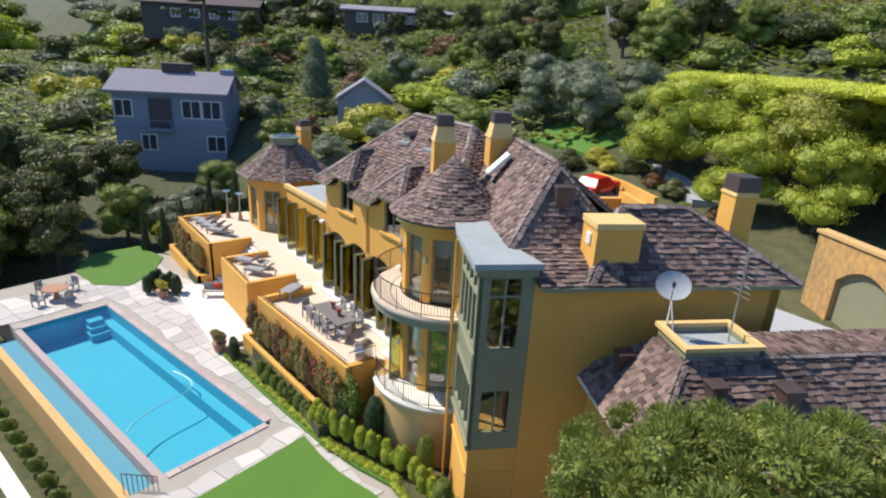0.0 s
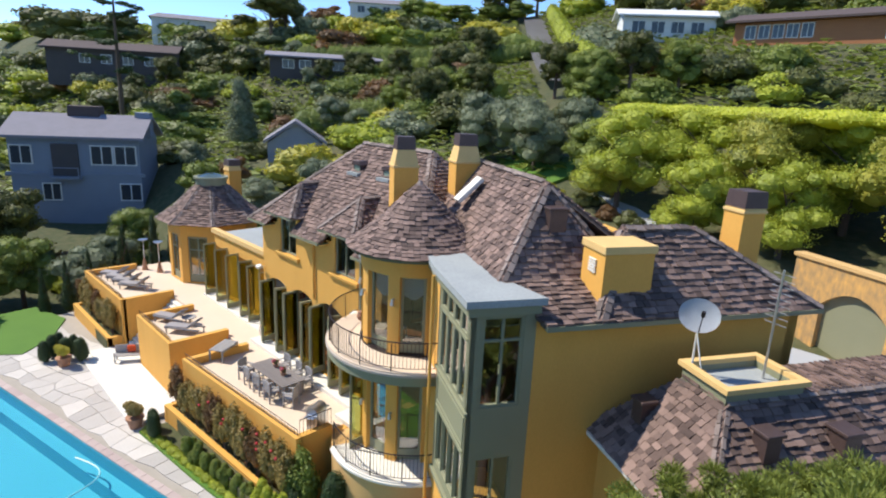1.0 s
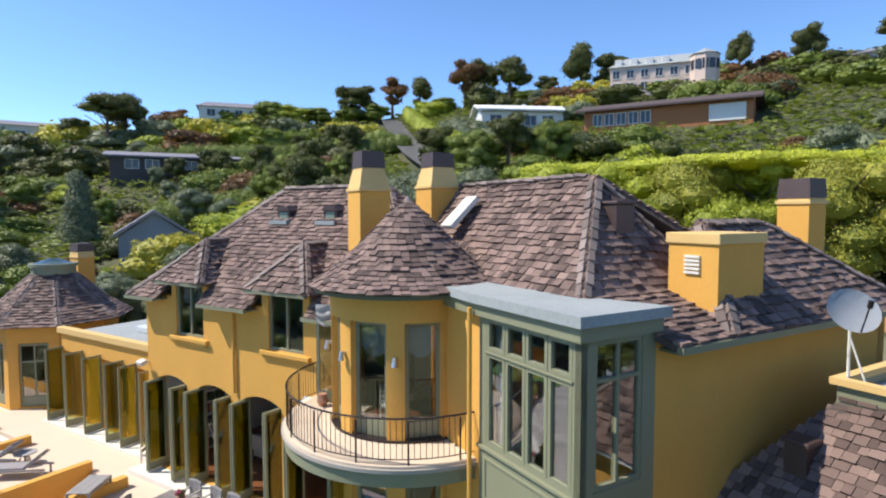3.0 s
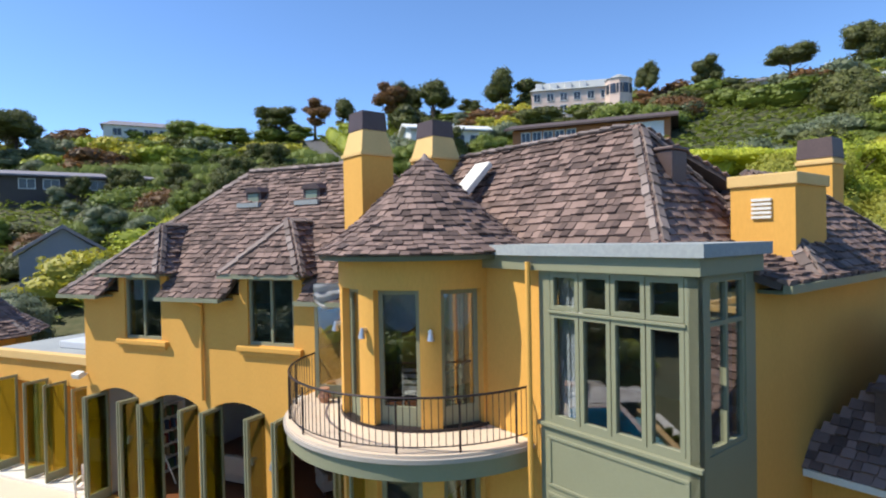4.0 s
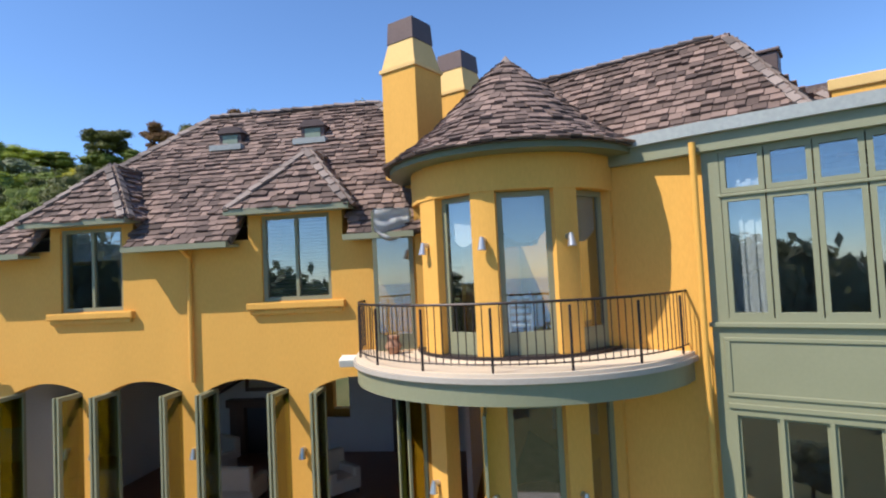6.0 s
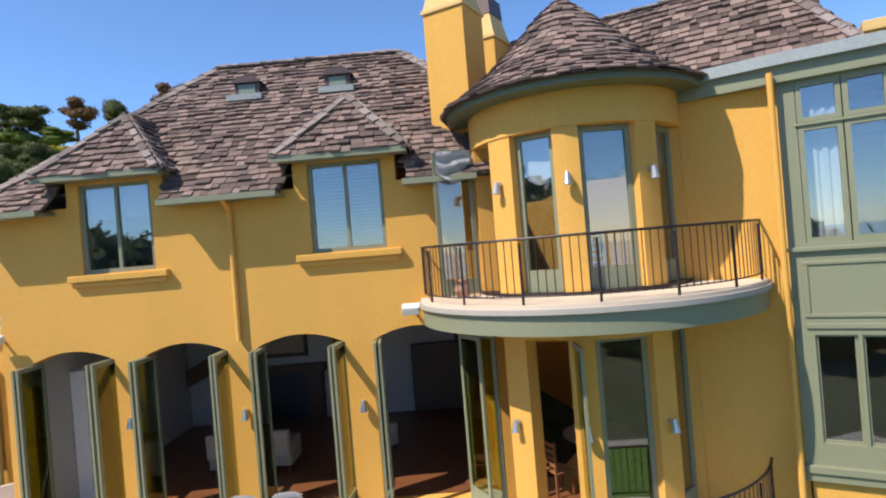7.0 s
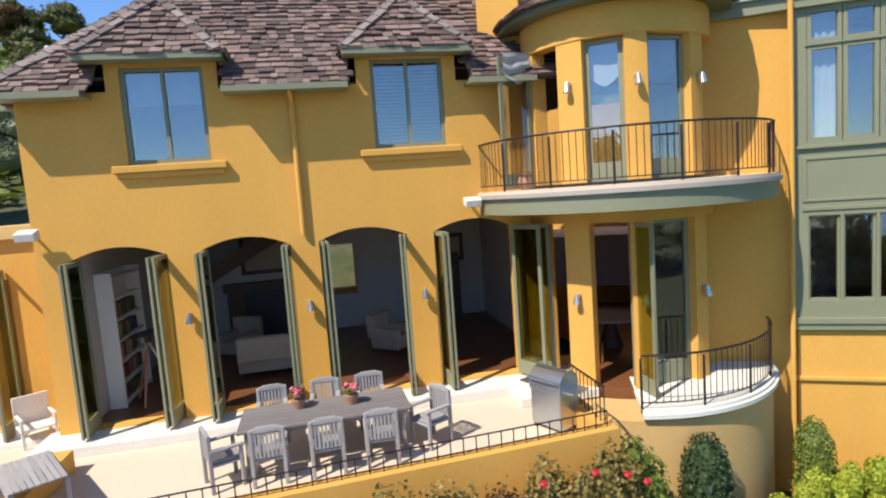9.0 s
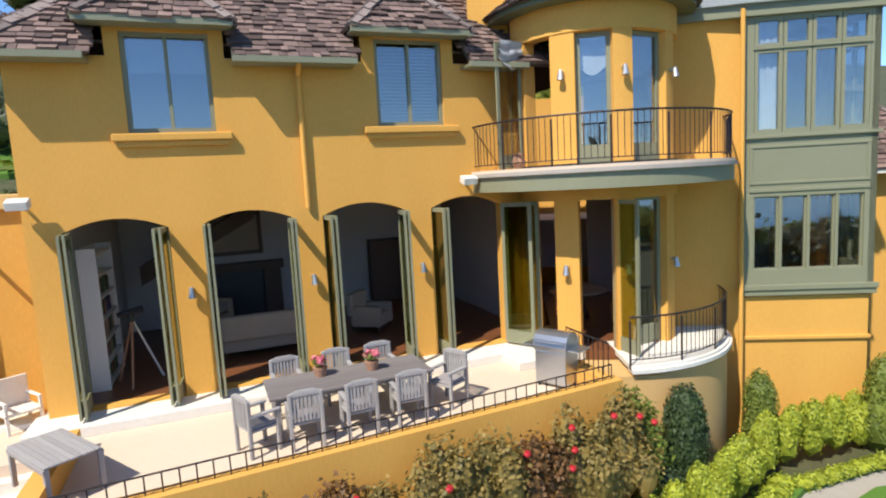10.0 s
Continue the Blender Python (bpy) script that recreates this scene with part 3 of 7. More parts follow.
def lattice(xs, zs, open_cells, y0, y1, m=None):
    """One joined frame: a grid of cells between two planes, with the open cells left out."""
    bm = bmesh.new()
    vert = {}

    def v(i, j, k):
        if (i, j, k) not in vert:
            p = Vector((xs[i], (y0, y1)[k], zs[j]))
            vert[(i, j, k)] = bm.verts.new(m @ p if m is not None else p)
        return vert[(i, j, k)]
    full = {(i, j) for i in range(len(xs) - 1) for j in range(len(zs) - 1)} - set(open_cells)
    for i, j in full:
        bm.faces.new((v(i, j, 0), v(i + 1, j, 0), v(i + 1, j + 1, 0), v(i, j + 1, 0)))
        bm.faces.new((v(i, j + 1, 1), v(i + 1, j + 1, 1), v(i + 1, j, 1), v(i, j, 1)))
        for di, dj, e in ((-1, 0, ((i, j), (i, j + 1))), (1, 0, ((i + 1, j + 1), (i + 1, j))), (0, -1, ((i + 1, j), (i, j))), (0, 1, ((i, j + 1), (i + 1, j + 1)))):
            if (i + di, j + dj) not in full:
                (a, b), (c, d) = e
                bm.faces.new((v(a, b, 0), v(c, d, 0), v(c, d, 1), v(a, b, 1)))
    return fixed(bm)


def window(parent, m, w, h, cols=(1.0,), rows=(1.0,), bar=0.07, deep=0.09, mat=None, label="", panel=0.0, glass=None, name="window"):
    """A framed window: lower left corner at m, x along the wall, y inward, z up. cols, rows: shares of the panes. panel: solid height at the foot."""
    def cuts(start, span, shares, end):
        out, at = [0.0, start], start
        for k, c in enumerate(shares):
            at += span * c / sum(shares)
            out += [at - bar * 0.4, at + bar * 0.4] if k < len(shares) - 1 else [at]
        return out + [end]
    xs = cuts(bar, w - 2 * bar, cols, w)
    zs = cuts(bar + panel, h - 2 * bar - panel, rows, h)
    holes = [(i, j) for i in range(1, len(xs) - 1, 2) for j in range(1, len(zs) - 1, 2)]
    win = part(name, lattice(xs, zs, holes, 0, deep, m), mat or OLIVE, parent, label)
    for i, j in holes:
        g = bmesh.new()
        box(g, xs[i], deep * 0.45, zs[j], xs[i + 1], deep * 0.55, zs[j + 1], m)
        p = part("pane", g, glass or GLASS, win)
        p.visible_shadow = False
    return win


SHADE = material("white_fabric", (0.72, 0.72, 0.70), 0.9, (0.55, 0.56, 0.58), 4, 30, 0.2)
SHUTTER = material("green_shutter_slats", (0.22, 0.27, 0.2), 0.6, (0.16, 0.2, 0.15), 3, 20, 0.05)
for w, nm in ((WIN1, "sage-framed casement window with a half-drawn white blind"), (WIN2, "sage-framed casement window with closed slatted shutters")):
    window(mansion, along(w[0], 0.06, 0, w[2]), w[1] - w[0], w[3] - w[2], (1, 1), (1,), 0.08, 0.1, OLIVE, nm)
blind = bmesh.new()
box(blind, WIN1[0] + 0.1, 0.24, 7.05, WIN1[1] - 0.1, 0.26, WIN1[3])
part("blind", blind, SHADE, mansion, "half-drawn white window blind")
for x0, x1 in ((WIN2[0] + 0.09, -3.51), (-3.45, WIN2[1] - 0.09)):
    for i in range(22):
        z = 6.12 + i * 0.072
        s = bmesh.new()
        box(s, x0, -0.03, -0.004, x1, 0.03, 0.004)
        sh = part("slat", s, SHUTTER, mansion)
        sh.matrix_basis = pose(0, 0.24, z, -35, 0, 0)
for w in (WIN1, WIN2):   # added inner walls in shade-toned plaster keep these rooms dim
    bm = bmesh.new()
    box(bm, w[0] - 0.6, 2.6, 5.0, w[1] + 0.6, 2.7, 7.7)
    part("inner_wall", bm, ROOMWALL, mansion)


# green-yellow tint puts the mirrored ochre walls into the glass colour
DOORGLASS = glass_material("reflection_tinted_door_glass", (0.60, 0.63, 0.33), 0.03, 0.12, 0.5)


def leaf_mesh(w, h, glass):
    g = bmesh.new()
    f = 0.085
    bm = lattice([0, f, w - f, w], [0, 0.3, h - f, h], [(1, 1)], -0.022, 0.022)
    box(g, f, -0.005, 0.3, w - f, 0.005, h - f)
    a, b = bpy.data.meshes.new("door_leaf"), bpy.data.meshes.new("pane")
    bm.to_mesh(a), g.to_mesh(b)
    bm.free(), g.free()
    a.materials.append(OLIVE), b.materials.append(glass)
    return a, b


LEAF, LEAFPANE = leaf_mesh(0.80, 3.24, DOORGLASS)
TLEAF, TLEAFPANE = leaf_mesh(0.78, 3.25, DOORGLASS)
ULEAF, ULEAFPANE = leaf_mesh(0.78, 2.68, GLASS)


def leaf(me, pane, x, y, z, angle):
    d = piece("door_leaf", me, mansion, pose(x, y, z, 0, 0, angle))
    p = piece("pane", pane, d)
    p.visible_shadow = False
    tagged(d, "open sage-framed glass door leaf")


rnd = random.Random(9)
for i, (a, b) in enumerate(ARCHES):
    for x, sg in ((a + 0.04, 1), (b - 0.04, -1)):    # two leaves fold flat against each other at each jamb
        if i == 3 and sg < 0:
            continue
        turn = -90 + sg * 3 + rnd.uniform(-3, 3)
        leaf(LEAF, LEAFPANE, x, 0.24, TZ + 0.03, turn)
        leaf(LEAF, LEAFPANE, x + sg * 0.065, 0.24, TZ + 0.03, turn + sg * rnd.uniform(0.5, 3.0))
leaf(LEAF, LEAFPANE, -1.42, -0.05, TZ + 0.03, -42)
leaf(LEAF, LEAFPANE, -1.48, -0.05, TZ + 0.03, -62)
leaf(ULEAF, ULEAFPANE, -0.98, -0.27, FLOOR2 + 0.03, -161)
bm = bmesh.new()
rows = []
for j in range(15):      # gathered cloth: soft folds that sag towards the middle
    v = j / 14
    row = []
    for i in range(17):
        u = i / 16
        fold = 0.03 * math.sin(v * 15 + 1.6 * math.sin(u * 5)) + 0.012 * math.sin(u * 15 + v * 4)
        row.append(bm.verts.new((0.05 + 0.70 * u, 0.12 + fold * (0.5 + v), 2.72 - v * (0.42 + 0.2 * math.sin(math.pi * u)))))
    rows.append(row)
for p, q in zip(rows, rows[1:]):
    for i in range(16):
        bm.faces.new((p[i], p[i + 1], q[i + 1], q[i])).smooth = True
bmesh.ops.solidify(bm, geom=bm.faces[:], thickness=0.004)
rb = part("roman_shade", bm, SHADE, mansion, "crumpled white roman shade on the open balcony door")
rb.matrix_basis = pose(-0.98, -0.27, FLOOR2 + 0.03, 0, 0, -161)


def chord(d0, d1, r, z, name_label, h, panel=0.32, open_leaf=None):
    a, b = on_ring(r, d0, z), on_ring(r, d1, z)
    ang = math.degrees(math.atan2(b.y - a.y, b.x - a.x))
    w = (b - a).length
    window(mansion, along(a.x, a.y, ang, z), w, h, (1,), (1,), 0.09, 0.08, OLIVE, name_label, panel)
    return a, ang, w


for lvl, z, h in ((0, TZ, 3.28), (1, FLOOR2 + 0.02, 2.72)):
    for j, (p, q) in enumerate(zip(PIERS, PIERS[1:])):
        if j == 0:
            continue
        if lvl == 0 and j == 1:
            a = on_ring(TR - 0.2, q - PIER_HALF[j + 1], z)
            leaf(TLEAF, TLEAFPANE, a.x, a.y, z, -88)
            continue
        chord(p + PIER_HALF[j], q - PIER_HALF[j + 1], TR - 0.16, z, "tall sage-framed glass door of the round tower", h)
        if lvl == 1:
            a, b = on_ring(TR - 0.3, p + PIER_HALF[j] + 1, 0), on_ring(TR - 0.3, q - PIER_HALF[j + 1] - 1, 0)
            bm = bmesh.new()
            n = 10
            for k in range(n):
                u0, u1 = k / n, (k + 1) / n
                s = [7.05 - 0.22 * math.sin(math.pi * t) for t in (u0, u1)]
                pa, pb = a.lerp(b, u0), a.lerp(b, u1)
                inn = Vector((TC.x - a.x, TC.y - a.y, 0)).normalized() * 0.03
                solid(bm, [Vector((*pa.xy, s[0])), Vector((*pb.xy, s[1])), Vector((*pb.xy, s[1])) + inn, Vector((*pa.xy, s[0])) + inn],
                      [Vector((*pa.xy, 7.7)), Vector((*pb.xy, 7.7)), Vector((*pb.xy, 7.7)) + inn, Vector((*pa.xy, 7.7)) + inn])
            part("roman_shade", fixed(bm), SHADE, mansion, "scalloped white roman shade")
# stone threshold ring at the tower windows
for z in (FLOOR2,):
    part("tower_plinth", ring_bm(TR - 0.2, TR + 0.03, z, z + 0.06, -181, -14, 30), IRON, mansion, "dark plinth line at the tower foot")

# ---- the two-storey bay ----
BF = RW @ along(0.0, 0.0, 0)
cols4 = [(0.27 + 0.615 * i, 0.27 + 0.615 * i + 0.56) for i in range(4)]
part("bay_wall", wall_bm(2.92, 1.66, 4.55, 0.14, [(a, b, 2.28, 4.02, 0) for a, b in cols4], BF), OLIVE, mansion, "sage-painted bay front with four tall windows")
part("bay_wall", wall_bm(2.92, 4.55, 8.12, 0.14, [(0.25, 2.72, 5.5, 8.06, 0)], BF), OLIVE, mansion)
for i, (a, b) in enumerate(cols4):
    window(mansion, BF @ along(a, 0.05, 0, 2.28), b - a, 1.74, (1,), (1,), 0.04, 0.07, OLIVE, "narrow sage-framed bay window")
    x = 0.25 + 0.6175 * i
    window(mansion, BF @ along(x + 0.01, 0.0, 0, 5.5), 0.5975, 1.86, (1,), (1,), 0.075, 0.11, OLIVE, "tall sage casement of the bay")
    window(mansion, BF @ along(x + 0.01, 0.0, 0, 7.42), 0.5975, 0.64, (1,), (1,), 0.075, 0.11, OLIVE, "small sage transom window of the bay")
for mb in ((-0.03, -0.07, 5.36, 2.99, 0.02, 5.43), (0.22, -0.035, 7.36, 2.75, 0.03, 7.41), (-0.02, -0.05, 1.66, 2.98, 0.02, 1.8), (-0.05, -0.09, 1.8, 3.0, 0.02, 1.92),
           (0.16, -0.03, 4.12, 2.78, 0.01, 4.2), (0.16, -0.025, 4.36, 0.24, 0.01, 5.14), (2.70, -0.025, 4.36, 2.78, 0.01, 5.14), (0.16, -0.025, 5.14, 2.78, 0.01, 5.2), (0.16, -0.025, 4.3, 2.78, 0.01, 4.36)):
    bm = bmesh.new()
    box(bm, *mb, BF, bevel=0.01)
    part("bay_moulding", bm, OLIVE, mansion)
BS = RW @ along(2.92, 0.0, 90)
part("bay_wall", wall_bm(1.78, 1.66, 4.55, 0.14, [(0.3, 1.4, 2.28, 4.02, 0)], BS), OLIVE, mansion)
part("bay_wall", wall_bm(1.78, 4.55, 8.12, 0.14, [(0.3, 1.45, 5.5, 8.06, 0)], BS), OLIVE, mansion)
window(mansion, BS @ along(0.3, 0.02, 0, 2.28), 1.1, 1.74, (1, 1), (1,), 0.07, 0.1, OLIVE, "sage-framed window in the bay's side")
window(mansion, BS @ along(0.3, 0.02, 0, 5.5), 1.15, 2.56, (1, 1), (3, 1), 0.08, 0.1, OLIVE, "sage-framed window in the bay's side")
CURTAIN = material("pale_curtain", (0.7, 0.72, 0.72), 0.95, (0.5, 0.52, 0.55), 6, 30, 0.1)
bm = bmesh.new()
for i in range(7):
    box(bm, 0.28 + i * 0.075, 0.2 + 0.03 * (i % 2), 5.5, 0.355 + i * 0.075, 0.24 + 0.03 * (i % 2), 8.05, BF)
part("curtain", bm, CURTAIN, mansion, "pale gathered curtain inside the bay")

# ---- chimneys, vents, lamps, pipes ----


def chimney(x, y, m_ang, w, d, z0, zs, z1, z2, taper=0.74, cap=METALDARK, label="", frame_m=None):
    m = frame_m @ along(x, y, 0) if frame_m else along(x, y, m_ang)
    bm = bmesh.new()
    box(bm, -w / 2, -d / 2, z0, w / 2, d / 2, zs, m)
    c = part("chimney", bm, STUCCO, mansion, label)
    bm = bmesh.new()
    box(bm, -w / 2 - 0.04, -d / 2 - 0.04, zs - 0.06, w / 2 + 0.04, d / 2 + 0.04, zs + 0.03, m, bevel=0.01)
    r0, r1 = 0.5, 0.5 * taper
    solid(bm, [m @ Vector((sx * w, sy * d, zs + 0.03)) for sx, sy in ((-r0, -r0), (r0, -r0), (r0, r0), (-r0, r0))],
          [m @ Vector((sx * w, sy * d, z1)) for sx, sy in ((-r1, -r1), (r1, -r1), (r1, r1), (-r1, r1))])
    part("chimney_top", fixed(bm), STUCCO_PALE, c)
    bm = bmesh.new()
    solid(bm, [m @ Vector((sx * (w + 0.05), sy * (d + 0.05), z1)) for sx, sy in ((-r1, -r1), (r1, -r1), (r1, r1), (-r1, r1))],
          [m @ Vector((sx * (w - 0.02), sy * (d - 0.02), z2)) for sx, sy in ((-r1, -r1), (r1, -r1), (r1, r1), (-r1, r1))])
    part("chimney_cap", fixed(bm), cap, c, "dark bronze chimney cap")


chimney(-1.08, 1.02, -28, 0.92, 0.92, 7.6, 10.85, 11.45, 11.92, label="tall ochre stucco chimney with a tapered top")
chimney(-0.30, 3.50, -28, 1.0, 1.0, 8.0, 11.0, 11.6, 12.05, label="tall ochre stucco chimney with a tapered top")
chimney(1.4, 9.2, 0, 0.8, 0.8, 7.0, 10.45, 10.55, 11.05, 0.98, label="ochre stucco chimney with a broad brown cap", frame_m=RW)
bm = bmesh.new()
box(bm, 1.70, 3.62, 7.9, 2.84, 5.12, 9.62, RW)
c = part("chimney", bm, STUCCO, mansion, "broad ochre stucco flue box on the roof")
bm = bmesh.new()
box(bm, 1.65, 3.57, 9.55, 2.89, 5.17, 9.77, RW, bevel=0.02)
part("chimney_top", bm, STUCCO_PALE, c)
bm = bmesh.new()
for i in range(5):
    box(bm, 2.1, 3.57, 8.95 + i * 0.08, 2.45, 3.63, 9.0 + i * 0.08, RW)
part("vent_grille", bm, WHITESTONE, c, "white louvred vent grille")
bm = bmesh.new()
box(bm, 0.4, 2.9, 9.3, 0.92, 3.45, 10.36, RW, bevel=0.02)
box(bm, 0.36, 2.86, 10.36, 0.96, 3.49, 10.43, RW, bevel=0.02)
part("roof_vent", bm, METALDARK, mansion, "brown metal roof vent box")
bm = bmesh.new()
sl = math.degrees(math.atan(0.945))
skm = RW @ pose(-4.1, 2.15, 10.13, sl, 0, 0)
box(bm, -0.28, -0.6, 0.0, 0.28, 0.6, 0.16, skm, bevel=0.03)
part("skylight", bm, WHITESTONE, mansion, "white curbed skylight on the shake roof")
for x in (-6.15, -3.94):
    z = EZ + (2.75 + 0.45) * SL
    bm = bmesh.new()
    box(bm, x - 0.3, 2.5, z - 0.3, x + 0.3, 3.3, z + 0.12)
    solid(bm, [Vector((x - 0.36, 2.42, z + 0.1)), Vector((x + 0.36, 2.42, z + 0.1)), Vector((x + 0.36, 3.4, z + 0.16)), Vector((x - 0.36, 3.4, z + 0.16))],
          [Vector((x - 0.2, 2.42, z + 0.26)), Vector((x + 0.2, 2.42, z + 0.26)), Vector((x + 0.2, 3.4, z + 0.28)), Vector((x - 0.2, 3.4, z + 0.28))])
    d = part("roof_dormer", fixed(bm), METALDARK, mansion, "small dark attic vent dormer")
    bm = bmesh.new()
    box(bm, x - 0.2, 2.485, z - 0.2, x + 0.2, 2.5, z + 0.06)
    part("vent_grille", bm, SHUTTER, d)
    bm = bmesh.new()
    box(bm, x - 0.42, 2.2, z - 0.38, x + 0.42, 2.52, z - 0.24)
    part("flashing", bm, SLABROOF, d)
for p0, p1, r in (((-5.8, -0.07, 7.2), (-5.8, -0.07, 4.4), 0.05), ((-5.8, -0.45, 7.2), (-5.8, -0.07, 7.0), 0.045), ((3.84, -1.86, 8.25), (3.84, -1.86, -1.9), 0.05)):
    bm = bmesh.new()
    cyl(bm, p0, p1, r, seg=10)
    part("downpipe", bm, STUCCO, mansion, "ochre-painted round downpipe")
LAMPMETAL = material("nickel_sconce", (0.6, 0.58, 0.55), 0.35, (0.45, 0.43, 0.4), 4, 20, 0.05, metal=0.8)


def sconce(p, nx, ny):
    bm = bmesh.new()
    d = Vector((nx, ny, 0))
    b = Vector(p)
    cyl(bm, b, b + d * 0.1, 0.05, seg=10)
    cyl(bm, b + d * 0.1 + Vector((0, 0, 0.05)), b + d * 0.12 + Vector((0, 0, -0.16)), 0.035, 0.075, 12)
    part("wall_lamp", bm, LAMPMETAL, mansion, "small nickel wall lamp")


for d in PIERS[1:]:
    for z in (2.78, 6.9):
        c, s = math.cos(radians(d)), math.sin(radians(d))
        sconce(on_ring(TR, d, z), c, s)
for x in (-8.1, -5.8, -3.45):
    sconce((x, 0, 3.0), 0, -1)
for x in (-10.6, -2.35):
    bm = bmesh.new()
    cyl(bm, (x, 0, 4.75), (x, -0.18, 4.77), 0.03)
    box(bm, -0.17, -0.12, -0.08, 0.17, 0.12, 0.08, pose(x, -0.28, 4.78, 18, 0, 0), bevel=0.02)
    part("flood_lamp", bm, WHITESTONE, mansion, "white outdoor flood lamp")

# platform, dish, aerial and vents on the low side roof
for a in ((4.15, 5.45, 5.7, 5.55), (4.15, 7.65, 5.7, 7.75), (4.15, 5.55, 4.25, 7.65), (5.6, 5.55, 5.7, 7.65)):
    slab_bm = bmesh.new()
    box(slab_bm, a[0], a[1], 6.45, a[2], a[3], 6.9, RW)
    part("roof_curb", slab_bm, OLIVE, mansion)
for a in ((4.05, 5.35, 5.8, 5.55), (4.05, 7.65, 5.8, 7.85), (4.05, 5.55, 4.25, 7.65), (5.6, 5.55, 5.8, 7.65)):
    slab_bm = bmesh.new()
    box(slab_bm, a[0], a[1], 6.9, a[2], a[3], 7.03, RW)
    part("curb_cap", slab_bm, STUCCO_PALE, mansion, "pale cap of the roof curb")
slab_bm = bmesh.new()
box(slab_bm, 4.25, 5.55, 6.6, 5.6, 7.65, 6.72, RW)
part("flat_roof", slab_bm, SLABROOF, mansion)
for u, v, z, s in ((4.0, 4.55, 5.55, 0.4), (6.5, 6.0, 5.95, 0.42), (6.6, 8.2, 5.8, 0.5)):
    bm = bmesh.new()
    box(bm, u - s / 2, v - s / 2, z - 0.3, u + s / 2, v + s / 2, z + 0.35, RW)
    box(bm, u - s / 2 - 0.06, v - s / 2 - 0.06, z + 0.33, u + s / 2 + 0.06, v + s / 2 + 0.06, z + 0.42, RW, bevel=0.02)
    part("roof_vent", bm, METALDARK, mansion, "brown capped roof vent")
dish = thing("satellite_dish", "white satellite dish on a bent mast on the low roof", "satellite dish", RW @ along(4.25, 5.62, 0, 6.72))
bm = bmesh.new()
cyl(bm, (0, 0, 0), (0, 0, 0.75), 0.03)
cyl(bm, (0, 0, 0.7), (0.0, 0.0, 1.5), 0.03)
cyl(bm, (0.35, 0.05, 0.05), (0, 0, 1.1), 0.02)
part("mast", bm, WHITESTONE, dish)
DISHWHITE = material("dish_white", (0.62, 0.64, 0.66), 0.5, (0.5, 0.52, 0.54), 3, 20, 0.03)
bm = bmesh.new()
nr, na = 6, 28
dm = Matrix.Translation((0.1, -0.1, 1.62)) @ (RW.to_3x3().inverted() @ Vector((0.45, -0.75, 0.5))).to_track_quat("Z", "Y").to_matrix().to_4x4()
dr = [[bm.verts.new(dm @ Vector((0.5 * r / nr * math.cos(2 * math.pi * a / na), 0.44 * r / nr * math.sin(2 * math.pi * a / na), -0.12 + 0.12 * (r / nr) ** 2))) for a in range(na)] for r in range(1, nr + 1)]
ctr = bm.verts.new(dm @ Vector((0, 0, -0.12)))
for a in range(na):
    bm.faces.new((ctr, dr[0][a], dr[0][(a + 1) % na]))
    for r in range(nr - 1):
        bm.faces.new((dr[r][a], dr[r + 1][a], dr[r + 1][(a + 1) % na], dr[r][(a + 1) % na]))
bmesh.ops.solidify(bm, geom=bm.faces[:], thickness=0.02)
part("reflector", bm, DISHWHITE, dish)
bm = bmesh.new()
cyl(bm, dm @ Vector((0, -0.42, 0)), dm @ Vector((0, -0.05, 0.45)), 0.014)
cyl(bm, dm @ Vector((0, -0.1, 0.4)), dm @ Vector((0, 0.0, 0.5)), 0.05)
part("feed_arm", bm, IRON, dish)
aerial = thing("roof_aerial", "grey metal television aerial on a pole", "aerial", RW @ along(4.9, 7.3, 0, 6.72))
bm = bmesh.new()
cyl(bm, (0, 0, 0), (0, 0, 2.9), 0.03)
part("pole", bm, LAMPMETAL, aerial)
for i in range(9):
    bm = bmesh.new()
    cyl(bm, (-0.28, 0, 1.5 + i * 0.16), (0.28, 0.1, 1.5 + i * 0.16), 0.012, seg=6)
    part("rod", bm, LAMPMETAL, aerial)

# ---- the single-storey wing and its octagonal pavilion ----
wing_ops = [(0.1, 2.0, TZ - 0.1, 3.9, 0), (3.3, 5.2, TZ - 0.1, 3.9, 0), (6.0, 7.6, TZ - 0.1, 3.9, 0)]
part("wall", wall_bm(8.6, GROUND, 4.7, 0.35, wing_ops, along(-19.25, 1.05, 0)), STUCCO, mansion)
bm = bmesh.new()
box(bm, -19.4, 0.92, 4.7, -10.66, 1.25, 4.98, bevel=0.02)
part("parapet", bm, STUCCO_PALE, mansion, "pale parapet coping of the low wing")
bm = bmesh.new()
box(bm, -19.3, 1.25, 4.5, -10.66, 8.0, 4.66)
part("flat_roof", bm, SLABROOF, mansion)
bm = bmesh.new()
box(bm, -19.2, 7.9, GROUND, -10.66, 8.2, 4.9)
box(bm, -19.2, 4.2, TZ - 0.2, -10.7, 4.3, 4.5)
part("wall", bm, STUCCO, mansion)
bm = bmesh.new()
box(bm, -16.6, 3.0, 4.66, -14.2, 5.0, 4.95, bevel=0.04)
part("skylight", bm, DISHWHITE, mansion, "low pale skylight box on the flat roof")
for a, b in ((-19.1, -17.3), (-15.9, -14.1), (-13.2, -11.7)):
    for x, ang in ((a + 0.03, -88), (b - 0.03, -92)):
        leaf(LEAF, LEAFPANE, x, 1.02, TZ - 0.08, ang + rnd.uniform(-4, 4))
OC = Vector((-23.5, 2.75, 0))


